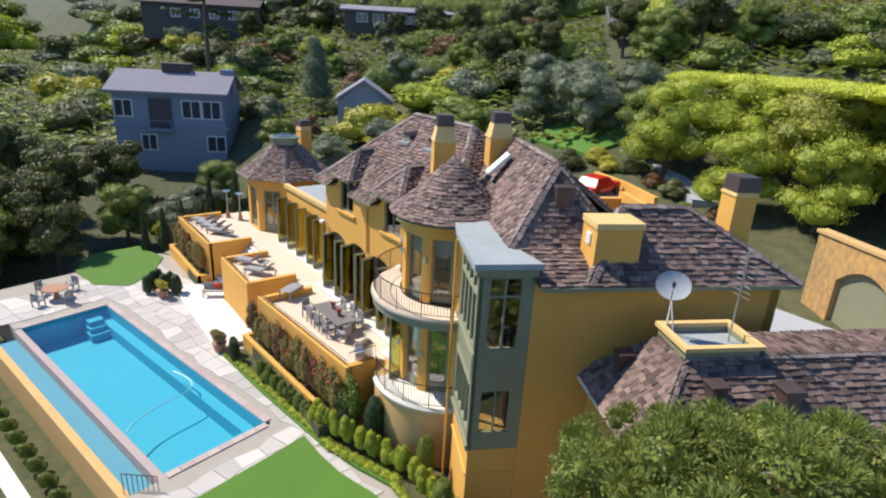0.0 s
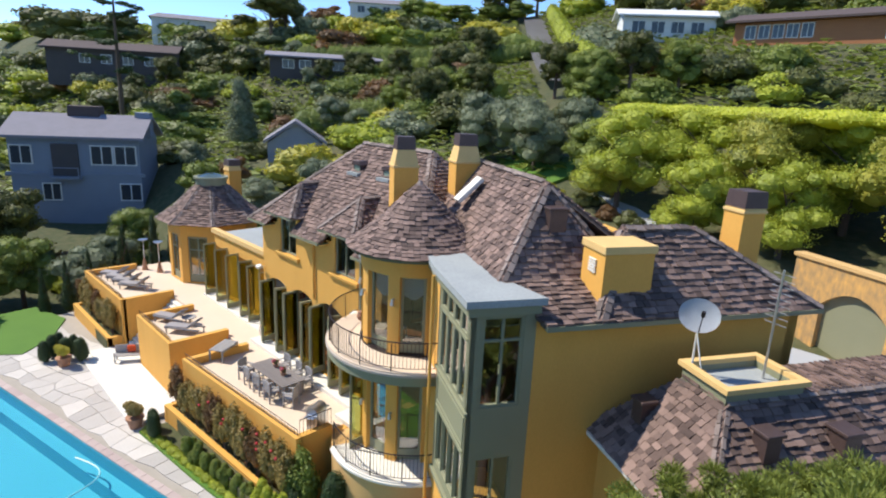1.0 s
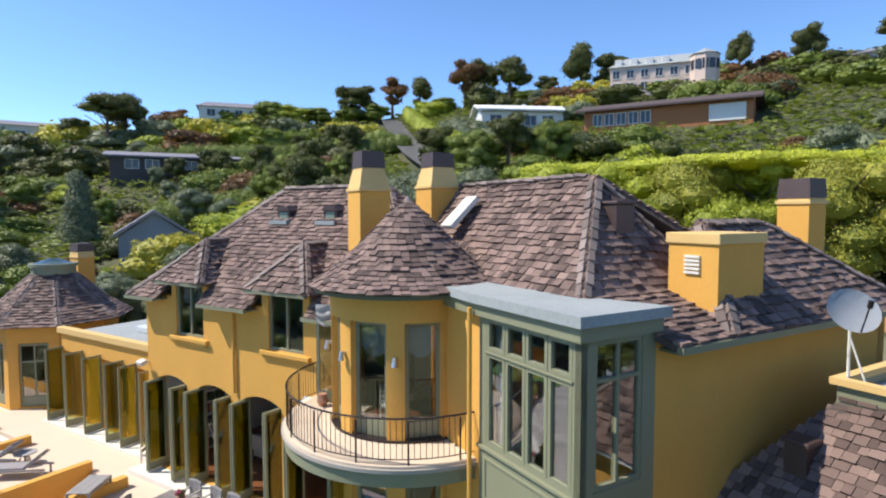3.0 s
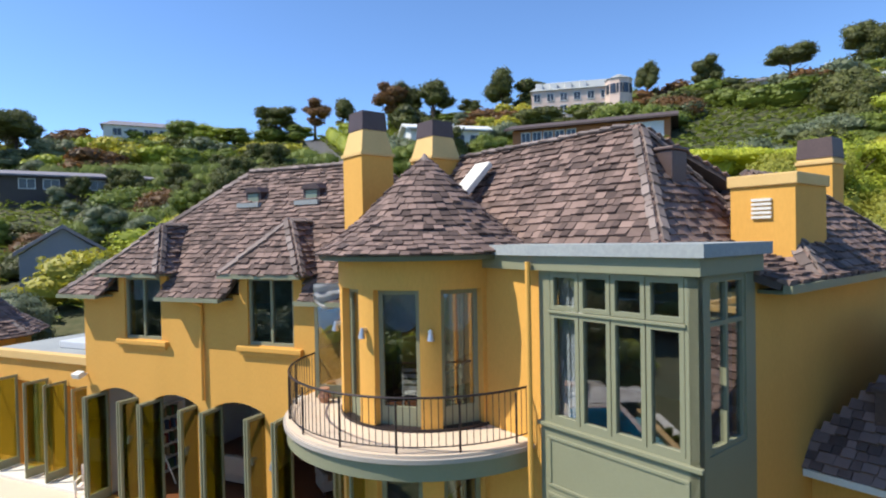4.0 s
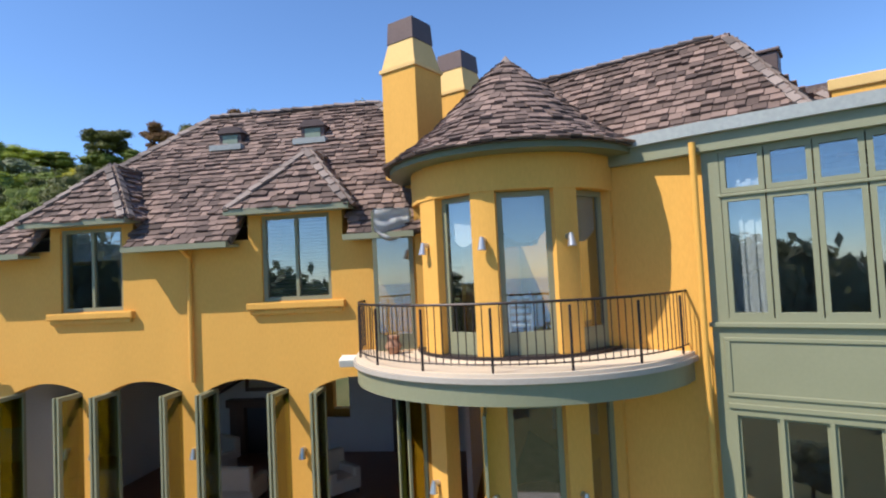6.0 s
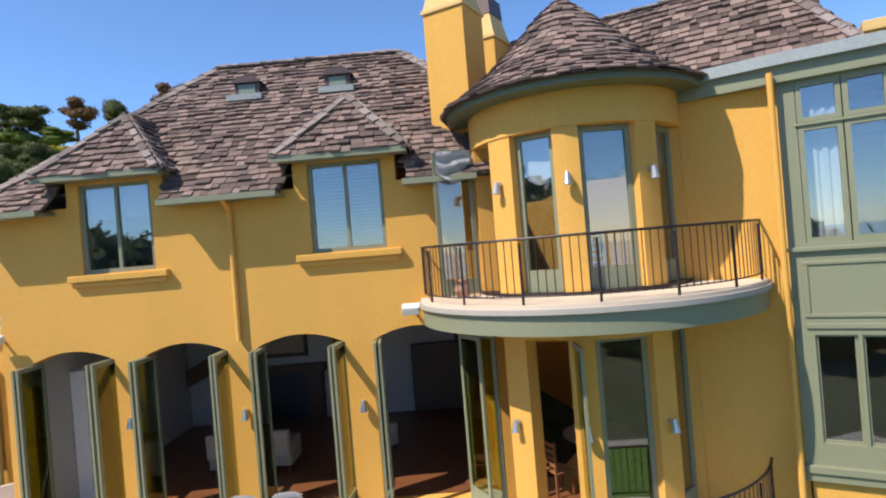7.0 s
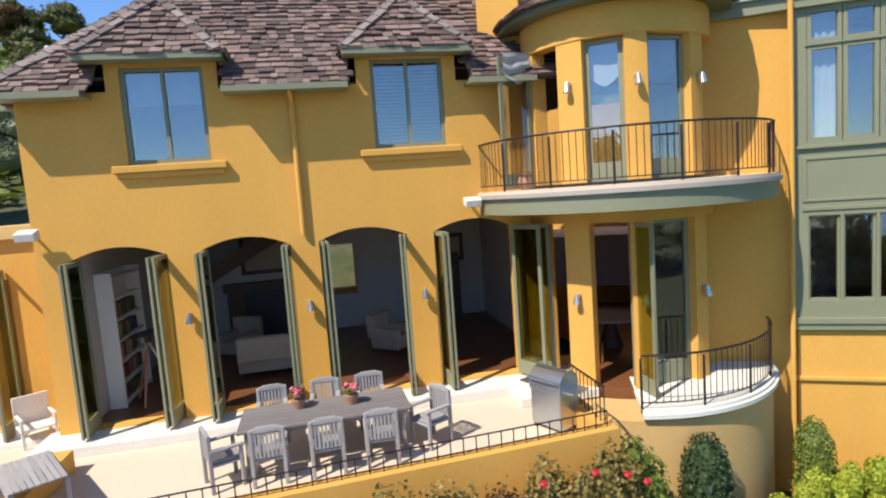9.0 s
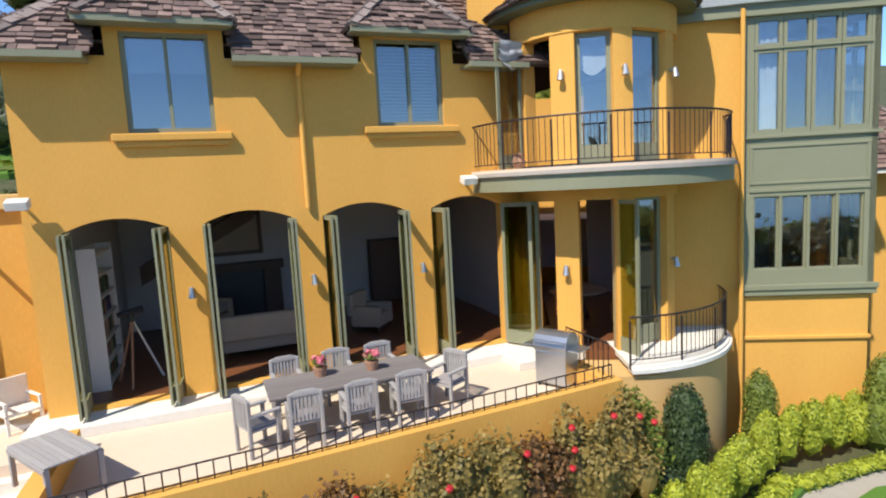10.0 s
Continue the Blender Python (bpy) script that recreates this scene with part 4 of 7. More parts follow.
def oct_pts(r, z):
    return [OC + Vector((r * math.cos(radians(22.5 + 45 * k)), r * math.sin(radians(22.5 + 45 * k)), z)) for k in range(8)]


base_pts = oct_pts(2.88, 0)
for k in range(8):
    a, b = base_pts[(k + 1) % 8], base_pts[k]
    L = (b - a).length
    ang = math.degrees(math.atan2(b.y - a.y, b.x - a.x))
    m = along(a.x, a.y, ang + 180) @ along(-L, 0, 0)
    m = along(b.x, b.y, math.degrees(math.atan2((a - b).y, (a - b).x)))
    opening = [(0.45, L - 0.45, TZ - 0.1, 3.95, 0)] if k in (4, 5, 6) else []
    part("pavilion_wall", wall_bm(L, GROUND, 4.9, 0.3, opening, m), STUCCO, mansion)
    if opening:
        window(mansion, m @ along(0.45, 0.1, 0, TZ - 0.1), L - 0.9, 3.05, (1, 1), (2.2, 1), 0.09, 0.09, OLIVE, "arched-look glass garden door of the pavilion", 0.4)
e1, m1, t1 = oct_pts(3.55, 4.85), oct_pts(2.4, 5.65), oct_pts(0.95, 7.1)
for k in range(8):
    j = (k + 1) % 8
    cover([e1[j], e1[k], m1[k], m1[j]], seed=70 + k, width=(0.22, 0.4))
    cover([m1[j], m1[k], t1[k], t1[j]], seed=80 + k, width=(0.22, 0.4))
    roof_slope([e1[j], e1[k], m1[k], m1[j]], 0.08)
    roof_slope([m1[j], m1[k], t1[k], t1[j]], 0.08)
    ridge_caps(e1[k], m1[k], 0.26, seed=90 + k)
    ridge_caps(m1[k], t1[k], 0.26, seed=100 + k)
bm = bmesh.new()
cyl(bm, OC + Vector((0, 0, 6.9)), OC + Vector((0, 0, 7.45)), 1.0, 1.0, 24)
cyl(bm, OC + Vector((0, 0, 7.45)), OC + Vector((0, 0, 7.6)), 1.12, 1.12, 24)
lant = part("roof_lantern", bm, OLIVE, mansion, "round green lantern ring on the pavilion roof")
bm = bmesh.new()
cyl(bm, OC + Vector((0, 0, 7.58)), OC + Vector((0, 0, 7.85)), 0.95, 0.2, 24)
part("dome", bm, DARKGLASS, lant)
chimney(-25.6, 5.2, 0, 0.9, 0.9, 3.0, 7.7, 8.0, 8.45, 0.95, label="ochre chimney behind the pavilion")

# ---- foliage ----


def leaf_material(name, light, dark, rough=0.6):
    """Leaves: two greens mixed leaf by leaf, letting some light through."""
    mat = material(name, light, rough, dark, 0.8, 6.0, 0.0, spread=0.38, random_by="0.6")
    n, k = mat.node_tree.nodes, mat.node_tree.links
    tl, mx = n.new("ShaderNodeBsdfTranslucent"), n.new("ShaderNodeMixShader")
    mx.inputs[0].default_value = 0.3
    k.new(n["Principled BSDF"].inputs["Base Color"].links[0].from_socket, tl.inputs["Color"])
    k.new(n["Principled BSDF"].outputs[0], mx.inputs[1])
    k.new(tl.outputs[0], mx.inputs[2])
    k.new(mx.outputs[0], n["Material Output"].inputs["Surface"])
    return mat


HEDGE = leaf_material("clipped_hedge_leaf", (0.28, 0.33, 0.05), (0.095, 0.13, 0.02))
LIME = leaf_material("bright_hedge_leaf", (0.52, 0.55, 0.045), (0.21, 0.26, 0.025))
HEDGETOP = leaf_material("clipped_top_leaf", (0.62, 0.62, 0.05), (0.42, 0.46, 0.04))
OAK = leaf_material("dark_oak_leaf", (0.175, 0.185, 0.042), (0.05, 0.058, 0.015))
PINE = leaf_material("pine_needles", (0.30, 0.34, 0.055), (0.06, 0.09, 0.015))
CYPRESS = leaf_material("cypress_needles", (0.07, 0.115, 0.035), (0.02, 0.04, 0.012))
OLIVELEAF = leaf_material("olive_tree_leaf", (0.26, 0.29, 0.16), (0.10, 0.125, 0.06))
ROSELEAF = leaf_material("rose_leaf", (0.42, 0.29, 0.08), (0.13, 0.11, 0.025))
RUST = leaf_material("rusty_autumn_leaf", (0.26, 0.12, 0.035), (0.1, 0.06, 0.02))
YELLOWB = leaf_material("yellow_green_shrub_leaf", (0.62, 0.54, 0.05), (0.25, 0.25, 0.03))
LIMEMIX = leaf_material("sunny_tree_leaf", (0.50, 0.46, 0.06), (0.18, 0.21, 0.025))
PETAL = material("red_rose_petal", (0.6, 0.02, 0.03), 0.6, (0.35, 0.01, 0.015), 8, 40, 0.1)
PINK = material("pink_petal", (0.7, 0.2, 0.25), 0.6, (0.55, 0.1, 0.13), 8, 40, 0.1)
BARK = material("rough_bark", (0.16, 0.11, 0.08), 0.95, (0.07, 0.05, 0.035), 3, 18, 0.6, dist=0.03)
TERRACOTTA = material("terracotta_pot", (0.45, 0.24, 0.14), 0.85, (0.33, 0.17, 0.1), 4, 25, 0.15)


def foliage(name, blobs, count, size, mat, seed=1, inner=0.84, flat=0.0, rough=0.25):
    """A mesh of many small leaves over lumpy blobs (centre, radii), with a dim closed body inside."""
    rg = np.random.RandomState(seed)
    area = np.array([(b[1][0] * b[1][1] + b[1][0] * b[1][2] + b[1][1] * b[1][2]) for b in blobs])
    pick = rg.choice(len(blobs), count, p=area / area.sum())
    c = np.array([b[0] for b in blobs])[pick]
    r = np.array([b[1] for b in blobs])[pick]
    d = rg.normal(size=(count, 3))
    d[:, 2] = np.where(d[:, 2] < -0.45, -d[:, 2] * 0.6, d[:, 2])
    d /= np.linalg.norm(d, axis=1)[:, None]
    lump = 1.0 + rough * (np.sin(d[:, 0] * 7 + pick) * np.sin(d[:, 1] * 6 + 2 * pick) * np.sin(d[:, 2] * 7 + seed))
    p = c + d * r * (lump * rg.uniform(0.86, 1.04, count))[:, None]
    nrm = d + rg.normal(size=(count, 3)) * 0.55 + np.array([0, 0, flat])
    nrm /= np.linalg.norm(nrm, axis=1)[:, None]
    t = np.cross(nrm, rg.normal(size=(count, 3)))
    t /= np.linalg.norm(t, axis=1)[:, None] + 1e-9
    b = np.cross(nrm, t)
    s = size * rg.uniform(0.6, 1.4, count)[:, None]
    q = np.stack([p - t * s * 0.5, p - b * s * 0.32, p + t * s * 0.5, p + b * s * 0.32], 1)
    verts = q.reshape(-1, 3)
    faces = np.arange(count * 4).reshape(-1, 4)
    vl, fl_ = [verts], [tuple(f) for f in faces.tolist()]
    off = count * 4
    for bl in blobs:
        bmx = bmesh.new()
        bmesh.ops.create_icosphere(bmx, subdivisions=2, radius=1.0)
        for v in bmx.verts:
            v.co = Vector([bl[0][i] + v.co[i] * bl[1][i] * inner * (1 + 0.12 * math.sin(5 * v.co.x + 3 * v.co.y + 4 * v.co.z)) for i in range(3)])
        vl.append(np.array([tuple(v.co) for v in bmx.verts]))
        fl_ += [tuple(v.index + off for v in f.verts) for f in bmx.faces]
        off += len(bmx.verts)
        bmx.free()
    me = bpy.data.meshes.new(name)
    me.from_pydata(np.concatenate(vl).tolist(), [], fl_)
    me.materials.append(mat)
    return me


def lumpy(cx, cy, cz, rx, ry, rz, n, seed, share=0.5):
    """A main blob with n smaller ones round its upper half."""
    rg = random.Random(seed)
    out = [((cx, cy, cz), (rx * 0.8, ry * 0.8, rz * 0.8))]
    for i in range(n):
        a, e = rg.uniform(0, 2 * math.pi), rg.uniform(-0.4, 1.3)
        k = rg.uniform(0.35, share + 0.1)
        out.append(((cx + rx * 0.72 * math.cos(a) * math.cos(e), cy + ry * 0.72 * math.sin(a) * math.cos(e), cz + rz * 0.72 * math.sin(e)), (rx * k, ry * k, rz * k)))
    return out


# ---- terrace ----
terrace = thing("terrace", "cream travertine terrace with ochre retaining walls", "terrace", kind="structure")
ZT = 0.75
CAP = 1.12


def slab(name, x0, y0, z0, x1, y1, z1, mat, parent, label="", m=None, bevel=0.0):
    bm = bmesh.new()
    box(bm, x0, y0, z0, x1, y1, z1, m, bevel)
    return part(name, bm, mat, parent, label)


slab("terrace_floor", -28.0, -1.35, -3.6, -0.4, 1.04, ZT, TRAVERTINE, terrace)
slab("door_step", -10.9, -0.75, ZT, -1.95, 0.34, TZ - 0.02, WHITESTONE, terrace, "pale stone step below the garden doors", bevel=0.01)
slab("door_step", -1.95, -1.5, ZT + 0.004, -0.3, 0.5, TZ - 0.024, WHITESTONE, terrace, bevel=0.01)
slab("door_step", -19.4, 0.2, ZT, -11.0, 1.04, TZ - 0.1, WHITESTONE, terrace, "pale stone step below the garden doors", bevel=0.01)


def bastion(x0, x1, yf0, yf1, left=True, right=True):
    """A terrace bay pushed out to a front wall that slants from yf0 to yf1."""
    bm = bmesh.new()
    prism(bm, [(x0, yf0), (x1, yf1), (x1, -1.35), (x0, -1.35)], -3.6, ZT)
    part("terrace_floor", fixed(bm), TRAVERTINE, terrace)
    t = 0.28
    bm = bmesh.new()
    prism(bm, [(x0 - t, yf0 - t), (x1 + t, yf1 - t), (x1 + t, yf1), (x0 - t, yf0)], -3.6, CAP)
    part("retaining_wall", fixed(bm), STUCCO, terrace, "ochre stucco retaining wall")
    for x, on in ((x0 - t, left), (x1, right)):
        if on:
            slab("retaining_wall", x, min(yf0, yf1), -3.6, x + t, -1.3, CAP - 0.004, STUCCO, terrace)
    # low iron rail on the wall
    rail = bmesh.new()
    a, b = Vector((x0 - t / 2, yf0 - t / 2, 0)), Vector((x1 + t / 2, yf1 - t / 2, 0))
    for z in (CAP + 0.05, CAP + 0.26):
        cyl(rail, a + Vector((0, 0, z)), b + Vector((0, 0, z)), 0.014, seg=6)
    part("low_rail", rail, IRON, terrace, "low black iron rail on the terrace wall")
    n = int((b - a).length / 0.2)
    for i in range(n + 1):
        piece("rail_bar", RAILBAR, terrace, Matrix.Translation(a.lerp(b, i / n) + Vector((0, 0, CAP))))


bm = bmesh.new()
cyl(bm, (0, 0, 0), (0, 0, 0.27), 0.011, seg=5)
RAILBAR = bpy.data.meshes.new("rail_bar")
bm.to_mesh(RAILBAR)
bm.free()
RAILBAR.materials.append(IRON)
bastion(-9.9, -1.35, -4.15, -3.45, True, False)
slab("retaining_wall", -1.35, -3.5, -3.6, -1.07, -2.2, CAP - 0.004, STUCCO, terrace)
slab("retaining_wall", -1.35, -2.2, -3.6, -1.07, -1.2, ZT - 0.01, STUCCO, terrace)
bastion(-16.9, -12.5, -4.05, -4.05)
bastion(-27.3, -20.4, -4.2, -4.05)
# flights of steps between the bastions, and the wide stair foot
for x0, x1 in ((-20.1, -17.2), (-12.2, -10.2)):
    for i in range(13):
        slab("step", x0, -1.35 - (i + 1) * 0.23, -3.6, x1, -1.35 - i * 0.23, ZT - (i + 1) * 0.19, WHITESTONE, terrace)
for i, (x0, x1, y0) in enumerate(((-20.3, -10.9, -5.6), (-20.6, -10.9, -6.1), (-20.9, -10.9, -6.6))):
    slab("landing_step", x0, y0, -3.6, x1, -4.36, -1.72 - 0.1 * i, WHITESTONE, terrace, "broad pale stone landing step", bevel=0.01)
# planters in front of the bastions
for x0, x1, y0, y1, w in ((-10.6, -0.8, -5.25, -4.5, 0.24), (-27.9, -20.3, -5.3, -5.15, 0.24)):
    bm = bmesh.new()
    prism(bm, [(x0, y0 - 0.0), (x1, y1), (x1, y1 + w), (x0, y0 + w)], -3.6, -1.15)
    prism(bm, [(x1 - w, y1), (x1, y1), (x1, y1 + 0.9), (x1 - w, y1 + 0.9)], -3.6, -1.152)
    prism(bm, [(x0, y0), (x0 + w, y0), (x0 + w, y0 + 0.9), (x0, y0 + 0.9)], -3.6, -1.152)
    part("planter_wall", fixed(bm), STUCCO, terrace, "low ochre planter wall")
    slab("planter_soil", x0 + 0.1, min(y0, y1) + 0.1, -3.5, x1 - 0.1, -4.1, -1.3, SOIL, terrace)

# climbing roses and shrubs along the retaining walls
rg = random.Random(4)
for j, (x0, x1, ya, yb, zt) in enumerate(((-10.2, -1.0, -4.85, -4.15, 0.82), (-27.5, -20.6, -4.85, -4.7, 0.8))):
    n = 11 if j == 0 else 8
    for i in range(n):
        f = (i + 0.5) / n
        x, y = x0 + (x1 - x0) * f, ya + (yb - ya) * f
        top = zt - rg.uniform(-0.1, 0.35) + (0.08 if i > n - 4 and j == 0 else 0)
        h = top + 1.3
        blobs = lumpy(0, 0, h * 0.5, 0.62, 0.36, h * 0.52, 9, 30 + i + 20 * j, 0.42)
        bush = thing("rose_bush", "sprawling rose bush with brownish leaves against the ochre wall", "bush", along(x, y, 0, -1.3), "rose bushes along the terrace")
        o = piece("foliage", foliage("rose_foliage", blobs, 2600, 0.085, ROSELEAF if i % 4 else RUST, 60 + i + 20 * j, 0.7, rough=0.4), bush)
        bm = bmesh.new()
        for k in range(5):
            cyl(bm, (rg.uniform(-0.1, 0.1), 0, 0), (rg.uniform(-0.45, 0.45), rg.uniform(-0.2, 0.2), h * 0.7), 0.02, 0.008, 5)
        part("stem", bm, BARK, bush)
        if j == 0 and i >= 3:
            for k in range(2 if i > 7 else 1):
                bm = bmesh.new()
                bmesh.ops.create_icosphere(bm, subdivisions=2, radius=0.055)
                for v in bm.verts:
                    v.co *= 1 + 0.2 * math.sin(9 * v.co.x * 10 + 7 * v.co.z * 10)
                fl1 = part("bloom", bm, PETAL, bush, "red rose bloom")
                fl1.location = (rg.uniform(-0.5, 0.5), rg.uniform(-0.38, -0.2), h * rg.uniform(0.75, 1.0))
bush = thing("corner_shrub", "dark leafy shrub filling the terrace corner", "bush", along(-0.75, -3.75, 0, -2.0))
piece("foliage", foliage("corner_foliage", lumpy(0, 0, 1.3, 0.55, 0.6, 1.45, 10, 8, 0.45), 3600, 0.09, HEDGE, 17, 0.75, rough=0.4), bush)
bm = bmesh.new()
cyl(bm, (0, 0, 0), (0.1, 0, 1.6), 0.05, 0.02)
part("stem", bm, BARK, bush)

# ---- pool and lower garden ----
POOL = pose(-11.3, -10.94, 0, 0, 0, 13.6)
PL, PW = 8.7, 2.3
PLASTER = material("aqua_pool_plaster", (0.075, 0.40, 0.50), 0.6, (0.055, 0.34, 0.44), 0.3, 8, 0.05, spread=0.5)
TROUGHSTONE = material("blue_grey_trough_tile", (0.22, 0.33, 0.40), 0.6, (0.16, 0.25, 0.31), 1.5, 12, 0.1)
WATER = glass_material("pool_water", (0.72, 0.95, 0.97), 0.03, 0.02, 0.5, 4.0)
wb = WATER.node_tree.nodes.new("ShaderNodeBump")
wt = WATER.node_tree.nodes.new("ShaderNodeTexNoise")
wt.inputs["Scale"].default_value = 2.5
wb.inputs["Strength"].default_value, wb.inputs["Distance"].default_value = 0.12, 0.04
WATER.node_tree.links.new(wt.outputs["Fac"], wb.inputs["Height"])
WATER.node_tree.links.new(wb.outputs[0], WATER.node_tree.nodes["Glossy BSDF"].inputs["Normal"])
pool = thing("swimming_pool", "long rectangular turquoise swimming pool with stone coping and an overflow edge", "pool", kind="structure")
bm = bmesh.new()
box(bm, -PL, -PW, -3.55, PL, PW, -3.5, POOL)
box(bm, -PL, PW, -3.55, PL, PW + 0.2, GROUND - 0.03, POOL)
box(bm, -PL, -PW - 0.2, -3.55, PL, -PW, GROUND - 0.08, POOL)
box(bm, -PL - 0.2, -PW, -3.55, -PL, PW, GROUND - 0.03, POOL)
box(bm, PL, -PW, -3.55, PL + 0.2, PW, GROUND - 0.03, POOL)
box(bm, -PL, PW - 0.55, -3.5, PL, PW, -2.75, POOL)
for i in range(3):
    box(bm, -PL, 0.9 - 0.1 * i, -3.5, -PL + 0.9 + 0.35 * i, PW - 0.55, -2.45 - 0.3 * i, POOL)
    box(bm, PL - 0.7 - 0.3 * i, -0.6, -3.5, PL, PW - 0.56, -2.5 - 0.3 * i, POOL)
part("basin", bm, PLASTER, pool)
w = slab("water", -PL, -PW, -2.16, PL, PW, -2.13, WATER, pool, "clear turquoise pool water", POOL)
w.visible_shadow = False
slab("spill_edge", -PL - 0.1, -PW - 0.34, -3.6, PL + 0.4, -PW - 0.004, GROUND - 0.05, COPING, pool, "reddish stone overflow edge", POOL)
bm = bmesh.new()
box(bm, -PL, -PW - 1.25, -3.6, PL + 0.3, -PW - 0.34, -2.62, POOL)
part("trough", bm, TROUGHSTONE, pool)
w = slab("trough_water", -PL, -PW - 1.25, -2.55, PL + 0.3, -PW - 0.35, -2.52, WATER, pool, "", POOL)
w.visible_shadow = False
slab("trough_wall", -PL - 1.0, -PW - 1.62, -5.0, PL + 0.9, -PW - 1.25, -2.35, STUCCO_TAN, pool, "tan stucco wall of the overflow trough", POOL)
for i in range(29):
    x = -PL + i * 0.6
    slab("coping_stone", x, PW, GROUND - 0.05, x + 0.585, PW + 0.34, GROUND + 0.02, COPING, pool, "", POOL, 0.008)
for sx in (-1, 1):
    for i in range(8):
        y = -PW + i * 0.575
        slab("coping_stone", sx * PL if sx > 0 else -PL - 0.34, y, GROUND - 0.05, sx * PL + 0.34 if sx > 0 else -PL, y + 0.56, GROUND + 0.02, COPING, pool, "", POOL, 0.008)
HOSEMAT = material("pale_hose", (0.6, 0.75, 0.75), 0.5, (0.45, 0.62, 0.64), 6, 30, 0.02)
hose = bmesh.new()
pts = [POOL @ Vector((1.5 + 4.2 * s + 0.6 * math.sin(6 * s), 1.6 - 3.2 * s + 1.0 * math.sin(5 * s), -2.11 - 0.25 * s)) for s in np.linspace(0, 1, 24)]
for p, q in zip(pts, pts[1:]):
    cyl(hose, p, q, 0.035, seg=6)
tagged(part("pool_cleaner_hose", hose, HOSEMAT), "pale floating pool cleaner hose in the water", "hose")
railing = thing("pool_ladder_rail", "dark iron safety rail at the pool corner", "railing", POOL @ pose(PL + 0.1, -PW - 0.8, GROUND - 0.1))
for i in range(8):
    bm = bmesh.new()
    cyl(bm, (-0.5 + i * 0.16, -0.6 + 0.12 * i, -0.4), (-0.5 + i * 0.16, -0.6 + 0.12 * i, 0.75), 0.015, seg=6)
    part("bar", bm, IRON, railing)
bm = bmesh.new()
cyl(bm, (-0.5, -0.6, 0.75), (0.62, 0.24, 0.75), 0.02, seg=6)
part("handrail", bm, IRON, railing)

# deck: a stone base in four strips round the pool, flagstones on it
deck = thing("pool_deck", "pale grey flagstone deck round the pool", "paving", kind="structure")
GROUT = material("sandy_joint", (0.42, 0.37, 0.31), 0.95, (0.3, 0.27, 0.22), 2, 20, 0.2)
X1, Y1 = 14.0, 7.2
for a in ((-PL - 7.0, PW + 0.2, X1 + 4, 10.5), (-PL - 7.0, -PW - 0.3, -PL - 0.2, PW + 0.2), (PL + 0.2, -PW - 4.5, X1 + 6, PW + 0.2)):
    slab("paving_base", a[0], a[1], -3.7, a[2], a[3], GROUND - 0.035, GROUT, deck, "", POOL)
rg = random.Random(21)
stones = 0
step = 0.98
jit = {}


def corner(i, j):
    if (i, j) not in jit:
        jit[(i, j)] = (i * step + rg.uniform(-0.22, 0.22), j * step + rg.uniform(-0.22, 0.22))
    return jit[(i, j)]


def stone_ok(x, y):
    inside_pool = -PL - 0.35 < x < PL + 0.35 and y < PW + 0.36
    return not inside_pool


for i in range(-14, 17):
    for j in range(-5, 8):
        cx, cy = (i + 0.5) * step, (j + 0.5) * step
        cs = [corner(i, j), corner(i + 1, j), corner(i + 1, j + 1), corner(i, j + 1)]
        wp = POOL @ Vector((cx, cy, 0))
        if wp.y > -4.9 or wp.x > 6.5 or (cx > PL and cy < -4.6) or not all(stone_ok(x, y) for x, y in cs) or stones >= 300:
            continue
        c0 = Vector((sum(p[0] for p in cs) / 4, sum(p[1] for p in cs) / 4))
        bm = bmesh.new()
        sh = [(c0.x + (p[0] - c0.x) * 0.965, c0.y + (p[1] - c0.y) * 0.965) for p in cs]
        prism(bm, sh, GROUND - 0.05, GROUND + rg.uniform(-0.004, 0.008), POOL)
        part("flagstone", fixed(bm), SANDSTONE, deck)
        stones += 1

# lawns, beds and the curved path
def patch(name, pts, z0, z1, mat, label):
    bm = bmesh.new()
    prism(bm, pts, z0, z1)
    return tagged(part(name, fixed(bm), mat), label, name.replace("_", " "), kind="structure")


patch("lawn", [(-1.5, -5.55), (0.0, -5.5), (1.4, -5.3), (2.4, -5.0), (3.1, -4.75), (4.6, -4.5), (6.8, -5.0), (8.5, -6.5), (9.0, -9.5), (7.0, -12.5), (3.0, -13.0), (-0.4, -12.2), (-0.2, -10.6)], -2.2, GROUND + 0.05, LAWN, "bright mown lawn beside the pool")
patch("lawn", [(-27.5, -5.9), (-24.5, -7.2), (-22.8, -9.0), (-24.2, -11.0), (-27.5, -11.8), (-30.5, -10.5), (-31.0, -7.0)], -2.2, GROUND + 0.05, LAWN, "bright round lawn beyond the pool")
patch("flower_bed", [(-10.4, -6.35), (-5.5, -5.75), (-0.6, -5.0), (1.4, -4.45), (3.2, -3.75), (6.0, -3.9), (8.0, -4.4), (8.2, -2.0), (3.0, -1.0), (0.0, -2.5), (-0.6, -4.0), (-10.4, -5.2)], -2.2, GROUND + 0.04, SOIL, "dark soil bed below the terrace wall")
patch("ground_cover_bed", [(-10.3, -6.5), (-5.5, -5.95), (-0.6, -5.2), (1.6, -4.6), (3.3, -3.95), (6.0, -4.05), (5.8, -3.8), (3.2, -3.65), (1.3, -4.2), (-0.8, -4.8), (-5.7, -5.5), (-10.3, -6.05)], -2.2, GROUND + 0.1, LAWN, "low green ground cover edging the hedge")
